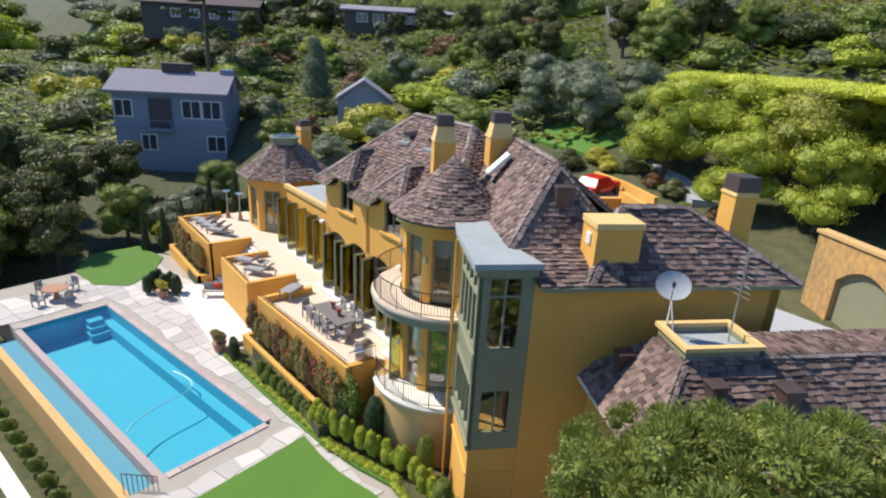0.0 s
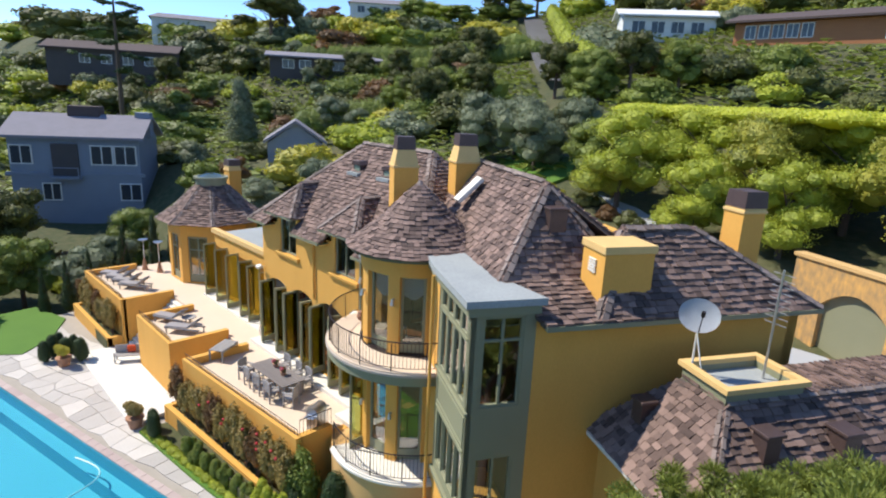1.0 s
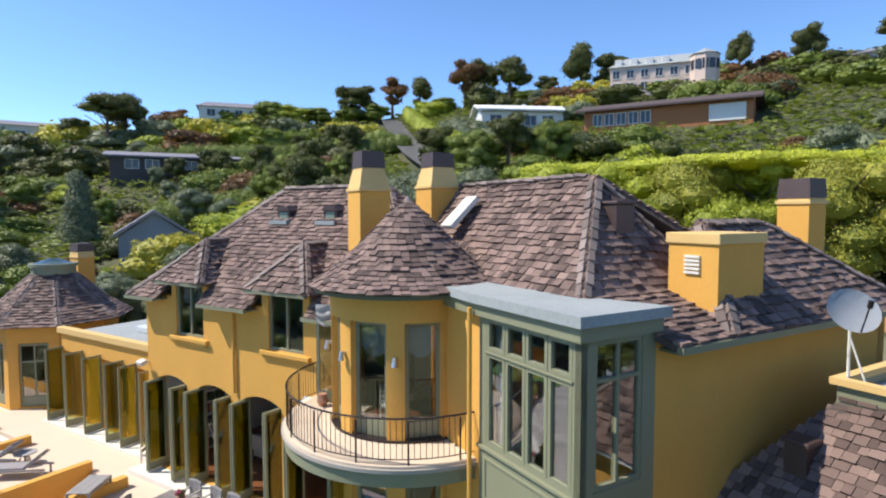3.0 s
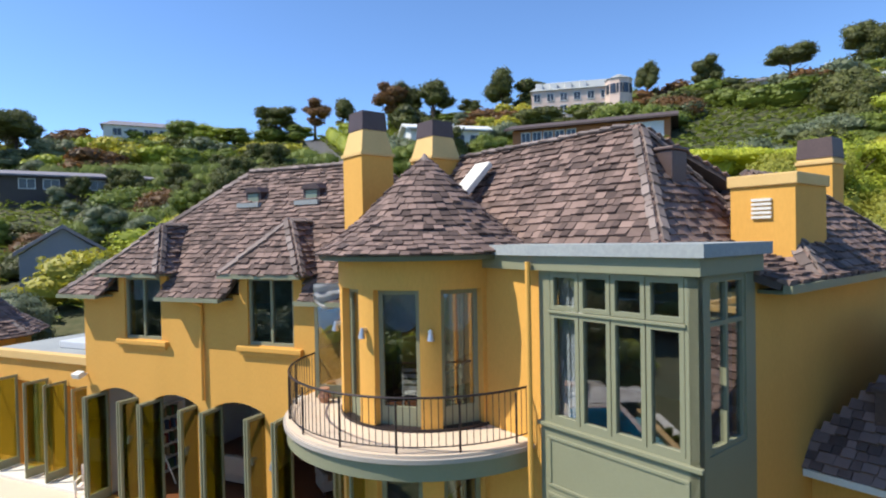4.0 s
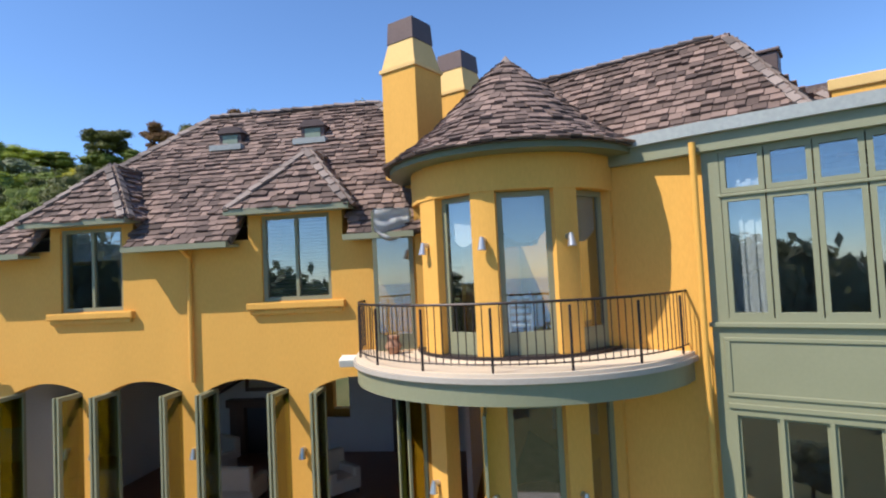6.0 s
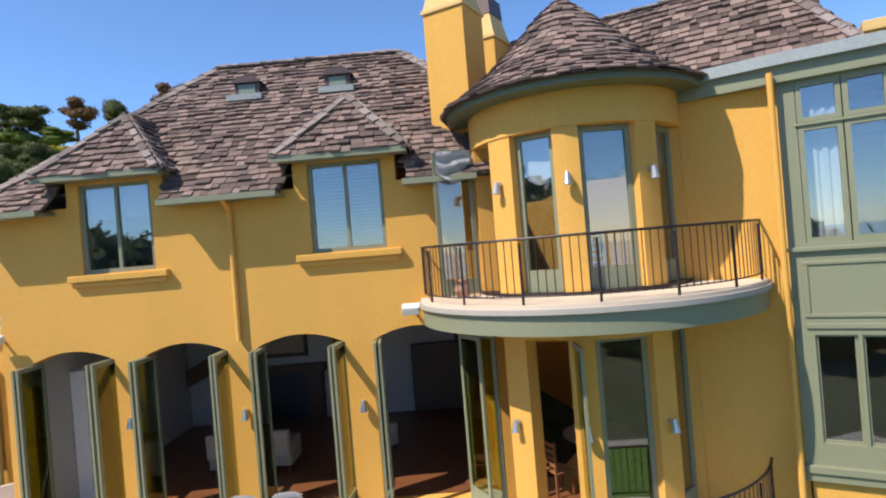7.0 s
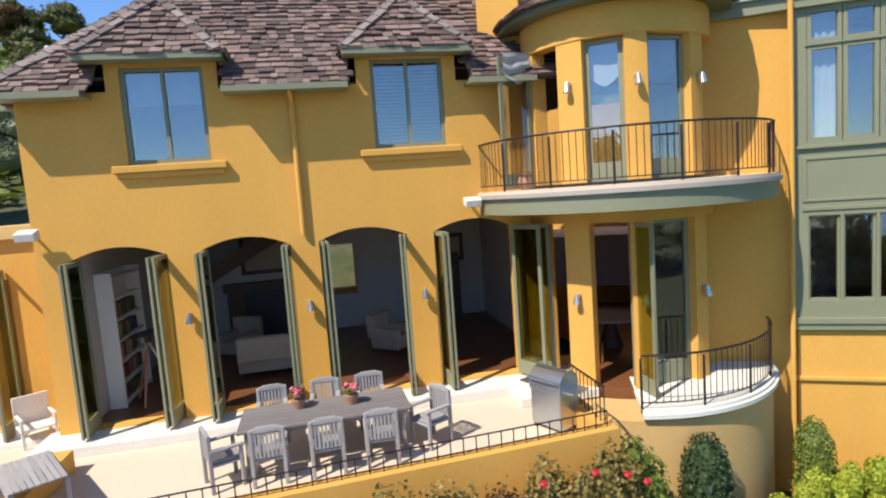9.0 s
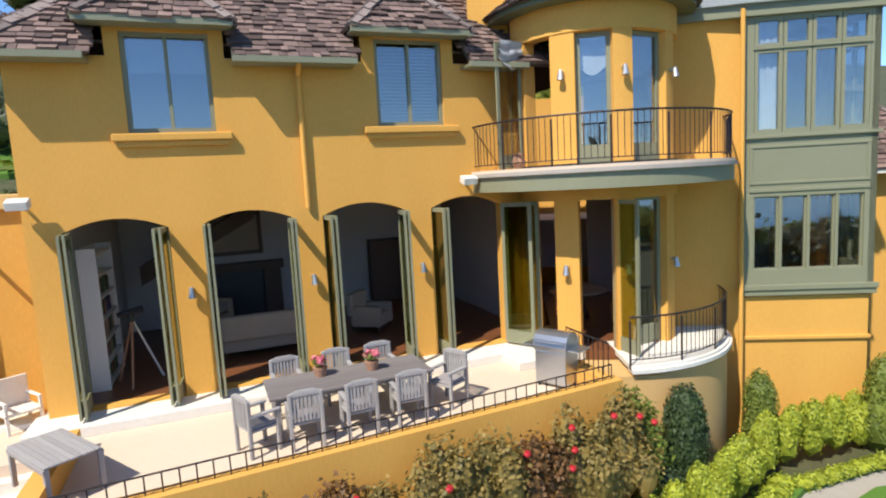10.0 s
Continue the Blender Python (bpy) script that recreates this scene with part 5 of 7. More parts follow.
cover_leaf = foliage("ground_cover", [((x, -6.25 + 0.14 * (x + 10.3), 0), (0.4, 0.26, 0.16)) for x in np.arange(-10, -0.6, 0.55)] + [((-0.2 + 0.4 * k, -4.95 + 0.16 * k, 0), (0.32, 0.28, 0.17)) for k in range(9)] + [((3.4 + 0.4 * k, -3.85 - 0.02 * k, 0), (0.3, 0.22, 0.15)) for k in range(7)], 9000, 0.07, LIME, 3, 0.8)
tagged(piece("ground_cover", cover_leaf, None, Matrix.Translation((0, 0, GROUND + 0.12))), "low bright green ground cover", "ground cover", kind="stuff")

# clipped balls along the path, and taller topiary
BALLS = [foliage("hedge_ball_foliage", lumpy(0, 0, 0.42, 0.34, 0.34, 0.46, 3, s, 0.55), 1500, 0.05, LIME if s < 3 else HEDGE, s, 0.86, rough=0.06) for s in (1, 2, 3, 4)]
row = [(-6.9 + 0.72 * i, -5.55 + 0.1 * i) for i in range(8)]
row += [(-1.2 + 0.68 * i, -4.72 + 0.24 * i) for i in range(7)]
row += [(3.7 + 0.74 * i, -3.15 - 0.05 * i) for i in range(4)] + [(6.9, -3.9)]
for i, (x, y) in enumerate(row):
    t = thing("hedge_ball", "round clipped bright green hedge ball beside the path", "hedge", along(x, y, rg.uniform(0, 360), GROUND + 0.03) @ Matrix.Diagonal((1.14, 1.14, rg.uniform(1.35, 1.6), 1) if x > -2 else (1.02, 1.02, rg.uniform(1.1, 1.3), 1)), "hedge balls along the path")
    piece("foliage", BALLS[(i % 2) if x > -2 else 2 + i % 2], t)
TALL = [foliage("topiary_foliage", [((0, 0, 0.8), (0.42, 0.42, 0.85)), ((0, 0, 0.5), (0.45, 0.45, 0.55)), ((0.05, 0, 1.2), (0.36, 0.36, 0.5))], 3000, 0.055, CYPRESS if s else HEDGE, 20 + s, 0.88, rough=0.08) for s in (0, 1)]
for x, y, s, k in ((0.72, -3.3, 1.5, 1), (3.62, -2.62, 1.25, 0), (6.2, -3.65, 1.4, 0), (7.3, -3.95, 1.5, 0), (-9.4, -6.1, 0.75, 1), (-10.1, -5.9, 0.65, 1), (-0.55, -4.15, 0.9, 1)):
    t = thing("topiary_shrub", "tall rounded clipped evergreen shrub", "topiary", along(x, y, 40 * x, GROUND + 0.03) @ Matrix.Diagonal((s * 0.95 if s < 1.2 else s * 0.74, s * 0.95 if s < 1.2 else s * 0.74, s, 1)), "topiary shrubs")
    piece("foliage", TALL[k], t)
    bm = bmesh.new()
    cyl(bm, (0, 0, 0), (0, 0, 0.6), 0.05)
    part("stem", bm, BARK, t)
# far group of cone shrubs and potted topiary on the deck
for x, y, s in ((-20.9, -8.2, 0.75), (-21.4, -7.7, 0.8), (-22.0, -7.3, 0.72), (-20.6, -7.2, 0.8), (-19.9, -6.6, 0.85), (-21.2, -6.7, 0.7)):
    t = thing("topiary_shrub", "tall rounded clipped evergreen shrub", "topiary", along(x, y, 60 * x, GROUND + 0.02) @ Matrix.Diagonal((s, s, s, 1)), "topiary shrubs")
    piece("foliage", TALL[1], t)


def pot(x, y, mat, rr):
    t = thing("potted_shrub", "clipped round shrub in a terracotta pot", "potted plant", along(x, y, 0, GROUND + 0.01), "potted shrubs")
    bm = bmesh.new()
    cyl(bm, (0, 0, 0), (0, 0, 0.5), 0.26, 0.36, 20)
    cyl(bm, (0, 0, 0.46), (0, 0, 0.54), 0.4, 0.4, 20)
    part("pot", bm, TERRACOTTA, t)
    piece("foliage", foliage("pot_foliage", lumpy(0, 0, 0.85, rr, rr, rr * 0.85, 4, 5, 0.5), 1500, 0.06, mat, 5, 0.85, rough=0.08), t)


pot(-10.9, -6.45, ROSELEAF, 0.48)
pot(-19.8, -7.5, YELLOWB, 0.45)
# hedge balls and path below the pool
for i in range(14):
    p = POOL @ Vector((-8.5 + 1.35 * i, -5.1, -4.05))
    t = thing("hedge_ball", "dark round clipped hedge ball below the pool wall", "hedge", Matrix.Translation(p) @ Matrix.Diagonal((1.2, 1.2, 1.0, 1)), "hedge balls below the pool")
    piece("foliage", BALLS[3], t)
bm = bmesh.new()
box(bm, -14, -6.4, -4.2, 14, -5.75, -3.99, POOL)
tagged(part("lower_path", bm, WHITESTONE), "pale stone path below the pool wall", "path", kind="structure")

# ---- trees and shrubs ----
BUSH = {}
for nm, mt, k in (("green", HEDGE, 3), ("lime", LIME, 2), ("dark", OAK, 3), ("grey", OLIVELEAF, 2), ("yellow", YELLOWB, 2), ("rust", RUST, 1)):
    BUSH[nm] = [foliage("shrub_foliage", lumpy(0, 0, 0.45, 1.0, 1.0, 0.75, 9, 40 + 7 * i + len(nm), 0.45), 2600, 0.105, mt, 50 + i, 0.86, rough=0.3) for i in range(k)]
SHRUBLABEL = {"green": "rounded dark green hillside shrub", "lime": "bright yellow-green hillside shrub", "dark": "dense dark evergreen hillside shrub", "grey": "silvery grey-green hillside shrub", "yellow": "yellow flowering hillside shrub", "rust": "rusty brown hillside shrub"}
rg = random.Random(77)


FARBUSH = {nm: foliage("far_shrub_foliage", lumpy(0, 0, 0.45, 1.0, 1.0, 0.75, 7, 60 + len(nm), 0.45), 1300, 0.15, mt, 70, 0.86, rough=0.3)
           for nm, mt in (("green", HEDGE), ("lime", LIME), ("dark", OAK), ("grey", OLIVELEAF), ("yellow", YELLOWB), ("rust", RUST))}
FARVERTS, FARFACES, FARMATS = [], [], []


def far_shrub(kind, m):
    """Shrubs too far off to tell apart gather in one mesh."""
    me = FARBUSH[kind]
    o = len(FARVERTS)
    FARVERTS.extend((m @ v.co)[:] for v in me.vertices)
    FARFACES.extend([i + o for i in p.vertices] for p in me.polygons)
    FARMATS.extend([list(FARBUSH).index(kind)] * len(me.polygons))


def shrub(kind, x, y, sx, sy, sz, z=None):
    if (x - 8) ** 2 + (y + 10) ** 2 > 118 ** 2:
        far_shrub(kind, along(x, y, rg.uniform(0, 360), land(x, y) - 0.15 * sz) @ Matrix.Diagonal((sx, sy, sz, 1)))
        return None
    t = thing("shrub", SHRUBLABEL[kind], "shrub", along(x, y, rg.uniform(0, 360), (land(x, y) if z is None else z) - 0.15 * sz) @ Matrix.Diagonal((sx, sy, sz, 1)), "hillside shrubs")
    piece("foliage", rg.choice(BUSH[kind]), t)
    return t


def limbs(h, r, n, spread, seed, lean=0.0):
    rd = random.Random(seed)
    bm = bmesh.new()
    top = Vector((lean, 0, h * 0.75))
    cyl(bm, (0, 0, -0.4), (lean * 0.5, 0, h * 0.4), r, r * 0.7, 8)
    cyl(bm, (lean * 0.5, 0, h * 0.4), top, r * 0.7, r * 0.35, 8)
    for i in range(n):
        a = 2 * math.pi * i / n + rd.uniform(-0.4, 0.4)
        s = Vector((lean * 0.5, 0, h * rd.uniform(0.35, 0.65)))
        cyl(bm, s, s + Vector((math.cos(a) * spread, math.sin(a) * spread, h * 0.22)), r * 0.35, r * 0.1, 6)
    return bm


TREES = {}


def tree_kind(key, h, rad, crown, mt, leaf_size, count, label, seed, n=14, inner=0.8, base=0.45):
    t = thing("tree", label, "tree", along(0, 0, 0, -200))
    part("trunk", limbs(h, 0.035 * h, 6, rad * 0.6, seed), BARK, t)
    piece("crown", foliage("crown", crown, count, leaf_size, mt, seed, inner, rough=0.35), t)
    TREES[key] = t


def crown_lumps(h, rad, z0, n, seed, squash=1.0):
    rd = random.Random(seed)
    out = []
    for i in range(n):
        a, rr = rd.uniform(0, 2 * math.pi), rad * math.sqrt(rd.random()) * 0.75
        z = z0 + (h - z0) * rd.uniform(0.15, 0.9)
        k = rad * rd.uniform(0.28, 0.5)
        f = 1 - 0.5 * abs((z - z0) / (h - z0) - 0.4)
        out.append(((rr * f * math.cos(a), rr * f * math.sin(a), z), (k, k, k * 0.75 * squash)))
    return out


tree_kind("round", 9, 3.6, crown_lumps(9, 3.6, 2.5, 16, 1), OAK, 0.34, 5200, "broad dark evergreen oak tree", 1)
tree_kind("round2", 11, 3.2, crown_lumps(11, 3.2, 2.5, 18, 2, 1.2), OAK, 0.34, 5200, "tall dark evergreen tree on the skyline", 2)
tree_kind("rusty", 9, 3.0, crown_lumps(9, 3.0, 3, 14, 3), RUST, 0.32, 4200, "tree with rusty brown-green foliage", 3)
tree_kind("umbrella", 10, 5.0, crown_lumps(10, 5.0, 6.5, 18, 4, 0.7), OAK, 0.32, 5200, "flat-topped dark umbrella pine tree", 4)
tree_kind("lime", 7.5, 3.4, crown_lumps(7.5, 3.4, 0.8, 26, 5), LIME, 0.13, 21000, "bushy sunlit yellow-green tree", 5, inner=0.66)
tree_kind("limeB", 7.5, 3.4, crown_lumps(7.5, 3.4, 0.8, 26, 15), LIMEMIX, 0.13, 20000, "bushy sunlit yellow-green tree", 15, inner=0.66)
tree_kind("green", 7.5, 3.2, crown_lumps(7.5, 3.2, 0.8, 24, 6), HEDGE, 0.2, 9000, "bushy mid-green leafy tree", 6)
tree_kind("olive", 6.5, 3.2, crown_lumps(6.5, 3.2, 0.7, 20, 7), OLIVELEAF, 0.18, 8000, "silvery grey-green olive tree", 7)
tree_kind("cypress", 6.5, 0.8, [((0, 0, 0.6 + 0.65 * i), (0.75 - 0.07 * i, 0.75 - 0.07 * i, 0.8)) for i in range(9)], CYPRESS, 0.14, 5000, "slender dark green cypress tree", 8, inner=0.88)
tree_kind("cone", 8.0, 2.2, [((0.2 * math.sin(3 * i), 0.2 * math.cos(2 * i), 0.9 + 0.75 * i), (2.0 - 0.14 * i, 2.0 - 0.14 * i, 1.1)) for i in range(9)], OLIVELEAF, 0.2, 7000, "tall ivy-green conical tree", 9)


def tree(key, x, y, s=1.0, sz=None, z=None, label=""):
    t = copy_thing(TREES[key], along(x, y, rg.uniform(0, 360), land(x, y) if z is None else z))
    t.scale = (s, s, sz or s)
    if label:
        tagged(t, label)
    return t


# belt of bushy sunlit trees behind the house, clipped flat on top
for i, (x, y, k, s, top) in enumerate(((-6, 26, "lime", 0.95, 13.2), (-1.0, 28, "lime", 0.95, 13.3), (3.5, 26.5, "limeB", 1.0, 13.5), (8.0, 28, "lime", 1.0, 13.6), (11.5, 25, "limeB", 0.95, 13.0), (14.5, 28.0, "lime", 1.05, 13.6), (18.5, 26, "lime", 1.0, 13.6), (22.5, 28, "lime", 1.0, 13.6), (26.5, 25, "lime", 1.05, 13.5), (31, 26, "limeB", 1.1, 13.5), (36, 24, "lime", 1.1, 13.5),
                                     (1.0, 23.0, "lime", 0.7, 10.5), (6.0, 23.5, "lime", 0.72, 10.8), (16.5, 22.5, "limeB", 0.75, 10.8), (21.5, 22.5, "lime", 0.72, 10.5), (-10, 29, "green", 0.85, 12.2), (-4.0, 31.5, "lime", 0.9, 13.3), (5, 32, "lime", 0.95, 13.6), (13, 32, "limeB", 0.95, 13.7), (21, 32, "lime", 0.95, 13.7), (30, 32, "lime", 1.0, 13.7))):
    z = land(x, y)
    tree(k, x, y, s, (top - z) / 7.4, z)
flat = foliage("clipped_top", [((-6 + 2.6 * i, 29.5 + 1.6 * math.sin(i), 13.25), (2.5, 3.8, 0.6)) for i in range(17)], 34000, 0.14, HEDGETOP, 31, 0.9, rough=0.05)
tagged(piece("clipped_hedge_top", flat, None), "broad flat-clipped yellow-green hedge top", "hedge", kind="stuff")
for x, y, s in ((-17, 30, 0.95), (-21, 32, 1.0), (-24.5, 30.5, 0.85), (-15, 34, 0.9), (-28, 35, 0.9)):
    tree("olive", x, y, s)
# trees round the pavilion and the pool's far end
for x, y, s in ((-29.2, -1.8, 0.75), (-29.6, 0.6, 0.95), (-28.6, 1.6, 0.9), (-30.4, -3.6, 0.6), (-29.8, -5.2, 0.55), (-28.7, 3.2, 1.05), (-31.5, -1.0, 0.8), (-30.0, -6.6, 0.5)):
    tree("cypress", x, y, s, s, -2.2)
for x, y, k, s in ((-33, -3.5, "olive", 0.8), (-36, -7.0, "green", 0.75), (-31.5, -12.5, "round", 0.68), (-36, -13.5, "round", 0.8), (-33.5, -17, "green", 0.8), (-41, -11, "round", 0.9), (-45, -6, "round", 0.8), (-30, -17.5, "round", 0.6), (-40, -18, "round", 0.9), (-48, -14, "round2", 0.8), (-27, -19.5, "green", 0.6), (-38, 0, "olive", 0.7), (-43, 3, "green", 0.7), (-35, 6, "olive", 0.75), (-33, 11, "olive", 0.7), (-40, 12, "rusty", 0.5), (-30, 15, "olive", 0.7), (-25, 16, "olive", 0.65), (-24, 22, "green", 0.6), (-12, -19.5, "olive", 0.55), (-5.5, -18.8, "olive", 0.4)):
    tree(k, x, y, s)
# unseen shrub bands below the garden, added to darken the window reflections
for i in range(54):
    x, y, s = -66 + 2.6 * i, -37 - 9 * (i % 3) - 2 * math.sin(2.1 * i), 3.8 + 0.8 * math.sin(3.7 * i)
    far_shrub(("grey", "green", "lime", "grey")[i % 4], along(x, y, 50 * i, land(x, y)) @ Matrix.Diagonal((s, s, s, 1)))
for i in range(46):
    a, d = radians(203 + 1.15 * i), 62 + 24 * (i % 3) + 5 * math.sin(2.3 * i)
    x, y = 5 + d * math.cos(a), -10 + d * math.sin(a)
    far_shrub(("grey", "lime", "grey")[i % 3], along(x, y, 70 * i, land(x, y)) @ Matrix.Diagonal((8.0, 8.0, 9 + d / 18, 1)))
# undergrowth between the garden and the grey house
for i in range(60):
    x, y = rg.uniform(-66, -31), rg.uniform(-26, 30)
    if (x + 31 > -3 and -11 < y < -5) or (x > -38 and y > 18) or (x + 43) ** 2 + (y - 20) ** 2 < 70 or (-72 < x < -46 and -10 < y < 12):
        continue
    s = rg.uniform(1.3, 2.8)
    shrub(rg.choice(("dark", "green", "dark", "grey", "lime", "rust")), x, y, s, s * rg.uniform(0.9, 1.4), s * rg.uniform(0.7, 1.1))
for i in range(9):
    tree(rg.choice(("round", "round", "green", "olive")), rg.uniform(-58, -33), rg.uniform(-26, -15), rg.uniform(0.5, 0.8))
# hedges and woods further up, by rows
for i in range(16):
    f = i / 15
    x, y = -52 + 36 * f + rg.uniform(-1, 1), 42 + 14 * f + rg.uniform(-2, 2)
    if abs((x - 10) * 128 + (y + 12) * 96) / 160 < 4:
        continue
    tree(("green", "round", "green", "green")[i % 4], x, y, rg.uniform(0.6, 0.85))
tree("cone", -62, 23, 1.15)
for i in range(330):
    a, d = radians(rg.uniform(62, 178)), 52 + 140 * rg.random() ** 0.9
    x, y = 8 + d * math.cos(a), -10 + d * math.sin(a)
    if y < 12 and x > -50:
        continue
    if (-74 < x < -48 and -10 < y < 16) or (-75 < x < -46 and 20 < y < 42 and abs((x + 67) * 0.53 - (y - 35) * -0.85 * 0) < 99) or (-24 < x < 10 and 72 < y < 96) or (x + 87) ** 2 + (y - 53) ** 2 < 190 or (-54 < x < -28 and 84 < y < 106) or abs((x + 42) * 0.74 + (y - 66) * 0.62 * 0 + (y - 66) * 0.67) < 8.0 and -85 < x < -36:
        continue
    if abs((x - 10) * 128 + (y + 12) * 96) / 160 < 4.6 and y > 22:
        continue
    if 122.5 < math.degrees(a) < 128.5 and d < 120:      # the lane stays in sight
        continue
    k = rg.choice(("green", "green", "green", "dark", "dark", "dark", "grey", "grey", "lime", "green", "yellow", "rust", "dark"))
    s = rg.uniform(2.7, 5.0) * (0.7 + d / 230)
    if abs(math.degrees(a) - 140) > 30 and d < 100:
        s *= 0.8
    shrub(k, x, y, s, s * rg.uniform(0.8, 1.5), s * rg.uniform(0.55, 0.85))
for i in range(90):
    a, d = radians(rg.uniform(160, 204)), rg.uniform(88, 190) if i < 46 else rg.uniform(185, 300)
    s = rg.uniform(3.0, 5.5) * (1 if i < 46 else 2.0)
    shrub(rg.choice(("green", "dark", "dark", "grey", "lime")), 8 + d * math.cos(a), -10 + d * math.sin(a), s, s * rg.uniform(0.8, 1.5), s * rg.uniform(0.55, 0.85))
for i in range(70):
    a, d = radians(rg.uniform(128, 178)), rg.uniform(62, 150)
    x, y = 8 + d * math.cos(a), -10 + d * math.sin(a)
    if y < 15 or (-76 < x < -44 and -12 < y < 30) or (-82 < x < -36 and abs((x + 42) * 0.74 + (y - 66) * 0.67) < 8):
        continue
    if abs((x - 10) * 128 + (y + 12) * 96) / 160 < 7 or 122 < math.degrees(a) < 129:
        continue
    tree(rg.choice(("round", "green", "round", "olive")), x, y, rg.uniform(0.5, 0.8))
# low brush that covers the slopes between the shrubs
rb_ = np.random.RandomState(5)
nb = 60000
ang_, dist_ = np.radians(rb_.uniform(60, 200, nb)), 45 + 150 * rb_.random_sample(nb) ** 0.8
bx, by = 8 + dist_ * np.cos(ang_), -10 + dist_ * np.sin(ang_)
verts, faces = [], []
for x, y, r0, r1, r2 in zip(bx, by, rb_.rand(nb), rb_.rand(nb), rb_.rand(nb)):
    if y < 14 and x > -52 or abs((x + 42) * 0.74 + (y - 66) * 0.67) < 3.2 or (-22 < x < 5 and 80 < y < 94) or (-72 < x < -50 and -8 < y < 14) or (x + 46.5) ** 2 + (y - 22.6) ** 2 < 30:
        continue
    lump = 0.5 + 0.5 * math.sin(x * 0.9 + 1.3 * math.sin(y * 0.7)) * math.sin(y * 0.8 + x * 0.3)
    z = land(x, y) + 0.15 + 1.3 * lump * (0.6 + 0.4 * r0)
    a, s = 6.283 * r1, 0.35 + 0.45 * r2
    ux, uy = math.cos(a) * s, math.sin(a) * s
    o = len(verts)
    verts += [(x - ux, y - uy, z - 0.1), (x + uy * 0.5, y - ux * 0.5, z - 0.18 + 0.3 * r0), (x + ux, y + uy, z + 0.25 * r1), (x - uy * 0.5, y + ux * 0.5, z + 0.2)]
    faces.append((o, o + 1, o + 2, o + 3))
me = bpy.data.meshes.new("hill_brush")
me.from_pydata(verts, [], faces)
me.materials.append(HEDGE)
tagged(piece("hill_brush", me, None), "low mixed green brush over the hillside", "brush", kind="stuff")
far = bpy.data.meshes.new("far_shrubs")
far.from_pydata(FARVERTS, [], FARFACES)
for nm in FARBUSH:
    far.materials.append(FARBUSH[nm].materials[0])
far.polygons.foreach_set("material_index", FARMATS)
tagged(piece("far_shrubs", far, None), "dense mixed shrubs on the upper hillside, with added unseen bands below the garden", "shrubs", kind="stuff")
for (x0, y0), (x1, y1), rise, wide in (((-58, 31), (-41, 51), 2.6, 2.6), ((-104, 58), (-66, 86), 3.0, 3.2), ((-84, 66), (-58, 82), 2.4, 2.4)):
    n = int(math.hypot(x1 - x0, y1 - y0) / 1.7)
    run = [(x0 + (x1 - x0) * i / n, y0 + (y1 - y0) * i / n) for i in range(n + 1)]
    hedge = foliage("long_hedge", [((x, y, land(x, y) + rise * 0.55), (wide, wide, rise * (0.95 + 0.08 * math.sin(1.9 * i)))) for i, (x, y) in enumerate(run)], 620 * n, 0.24, HEDGE, 88 + n, 0.86, rough=0.1)
    tagged(piece("long_hedge", hedge, None), "long clipped dark green hedge across the hillside", "hedge", kind="stuff")
# skyline trees: bearing, distance, height of the tip above the horizontal, half width
for k, az, dist, el, rad in (("round", 149.9, 165, 10.4, 5.5), ("rusty", 145.6, 170, 9.6, 4.0), ("green", 137.5, 160, 10.8, 5.0), ("lime", 135.5, 158, 10.6, 4.5), ("green", 133.2, 165, 10.4, 5.0), ("round", 129.4, 165, 12.5, 6.5), ("rusty", 125.8, 165, 13.2, 4.5),
                             ("round2", 123.1, 168, 13.5, 4.0), ("green", 127.4, 160, 10.9, 4.0), ("rusty", 118.6, 168, 14.8, 5.0), ("round2", 116.9, 170, 15.0, 4.5), ("round2", 114.2, 168, 15.2, 6.0), ("round", 110.6, 165, 13.2, 4.0), ("round2", 107.3, 165, 15.8, 5.5),
                             ("round", 104.4, 168, 14.8, 6.0), ("round2", 93.7, 170, 15.5, 3.2), ("round", 88.8, 172, 15.3, 4.5), ("umbrella", 82.2, 172, 15.2, 6.5), ("umbrella", 77.1, 170, 15.8, 6.0), ("round2", 76.2, 168, 15.4, 5.0), ("green", 120.6, 160, 11.6, 4.0), ("green", 112.4, 160, 11.8, 4.0), ("umbrella", 151.2, 158, 10.2, 8.0), ("round", 153.6, 172, 8.2, 4.0)):
    x, y = 6.5 + dist * math.cos(radians(az)), -11.7 + dist * math.sin(radians(az))
    top, z = 8.8 + dist * math.tan(radians(el + 0.1)), land(6.5 + dist * math.cos(radians(az)), -11.7 + dist * math.sin(radians(az)))
    h = {"round": 8.6, "rusty": 8.6, "round2": 10.6, "green": 7.3, "lime": 7.3, "umbrella": 10}[k]
    wide = {"round": 3.6, "rusty": 3.0, "round2": 3.2, "green": 3.2, "lime": 3.4, "umbrella": 5.0}[k]
    tree(k, x, y, rad / wide, max(0.5, (top - z) / h), z)
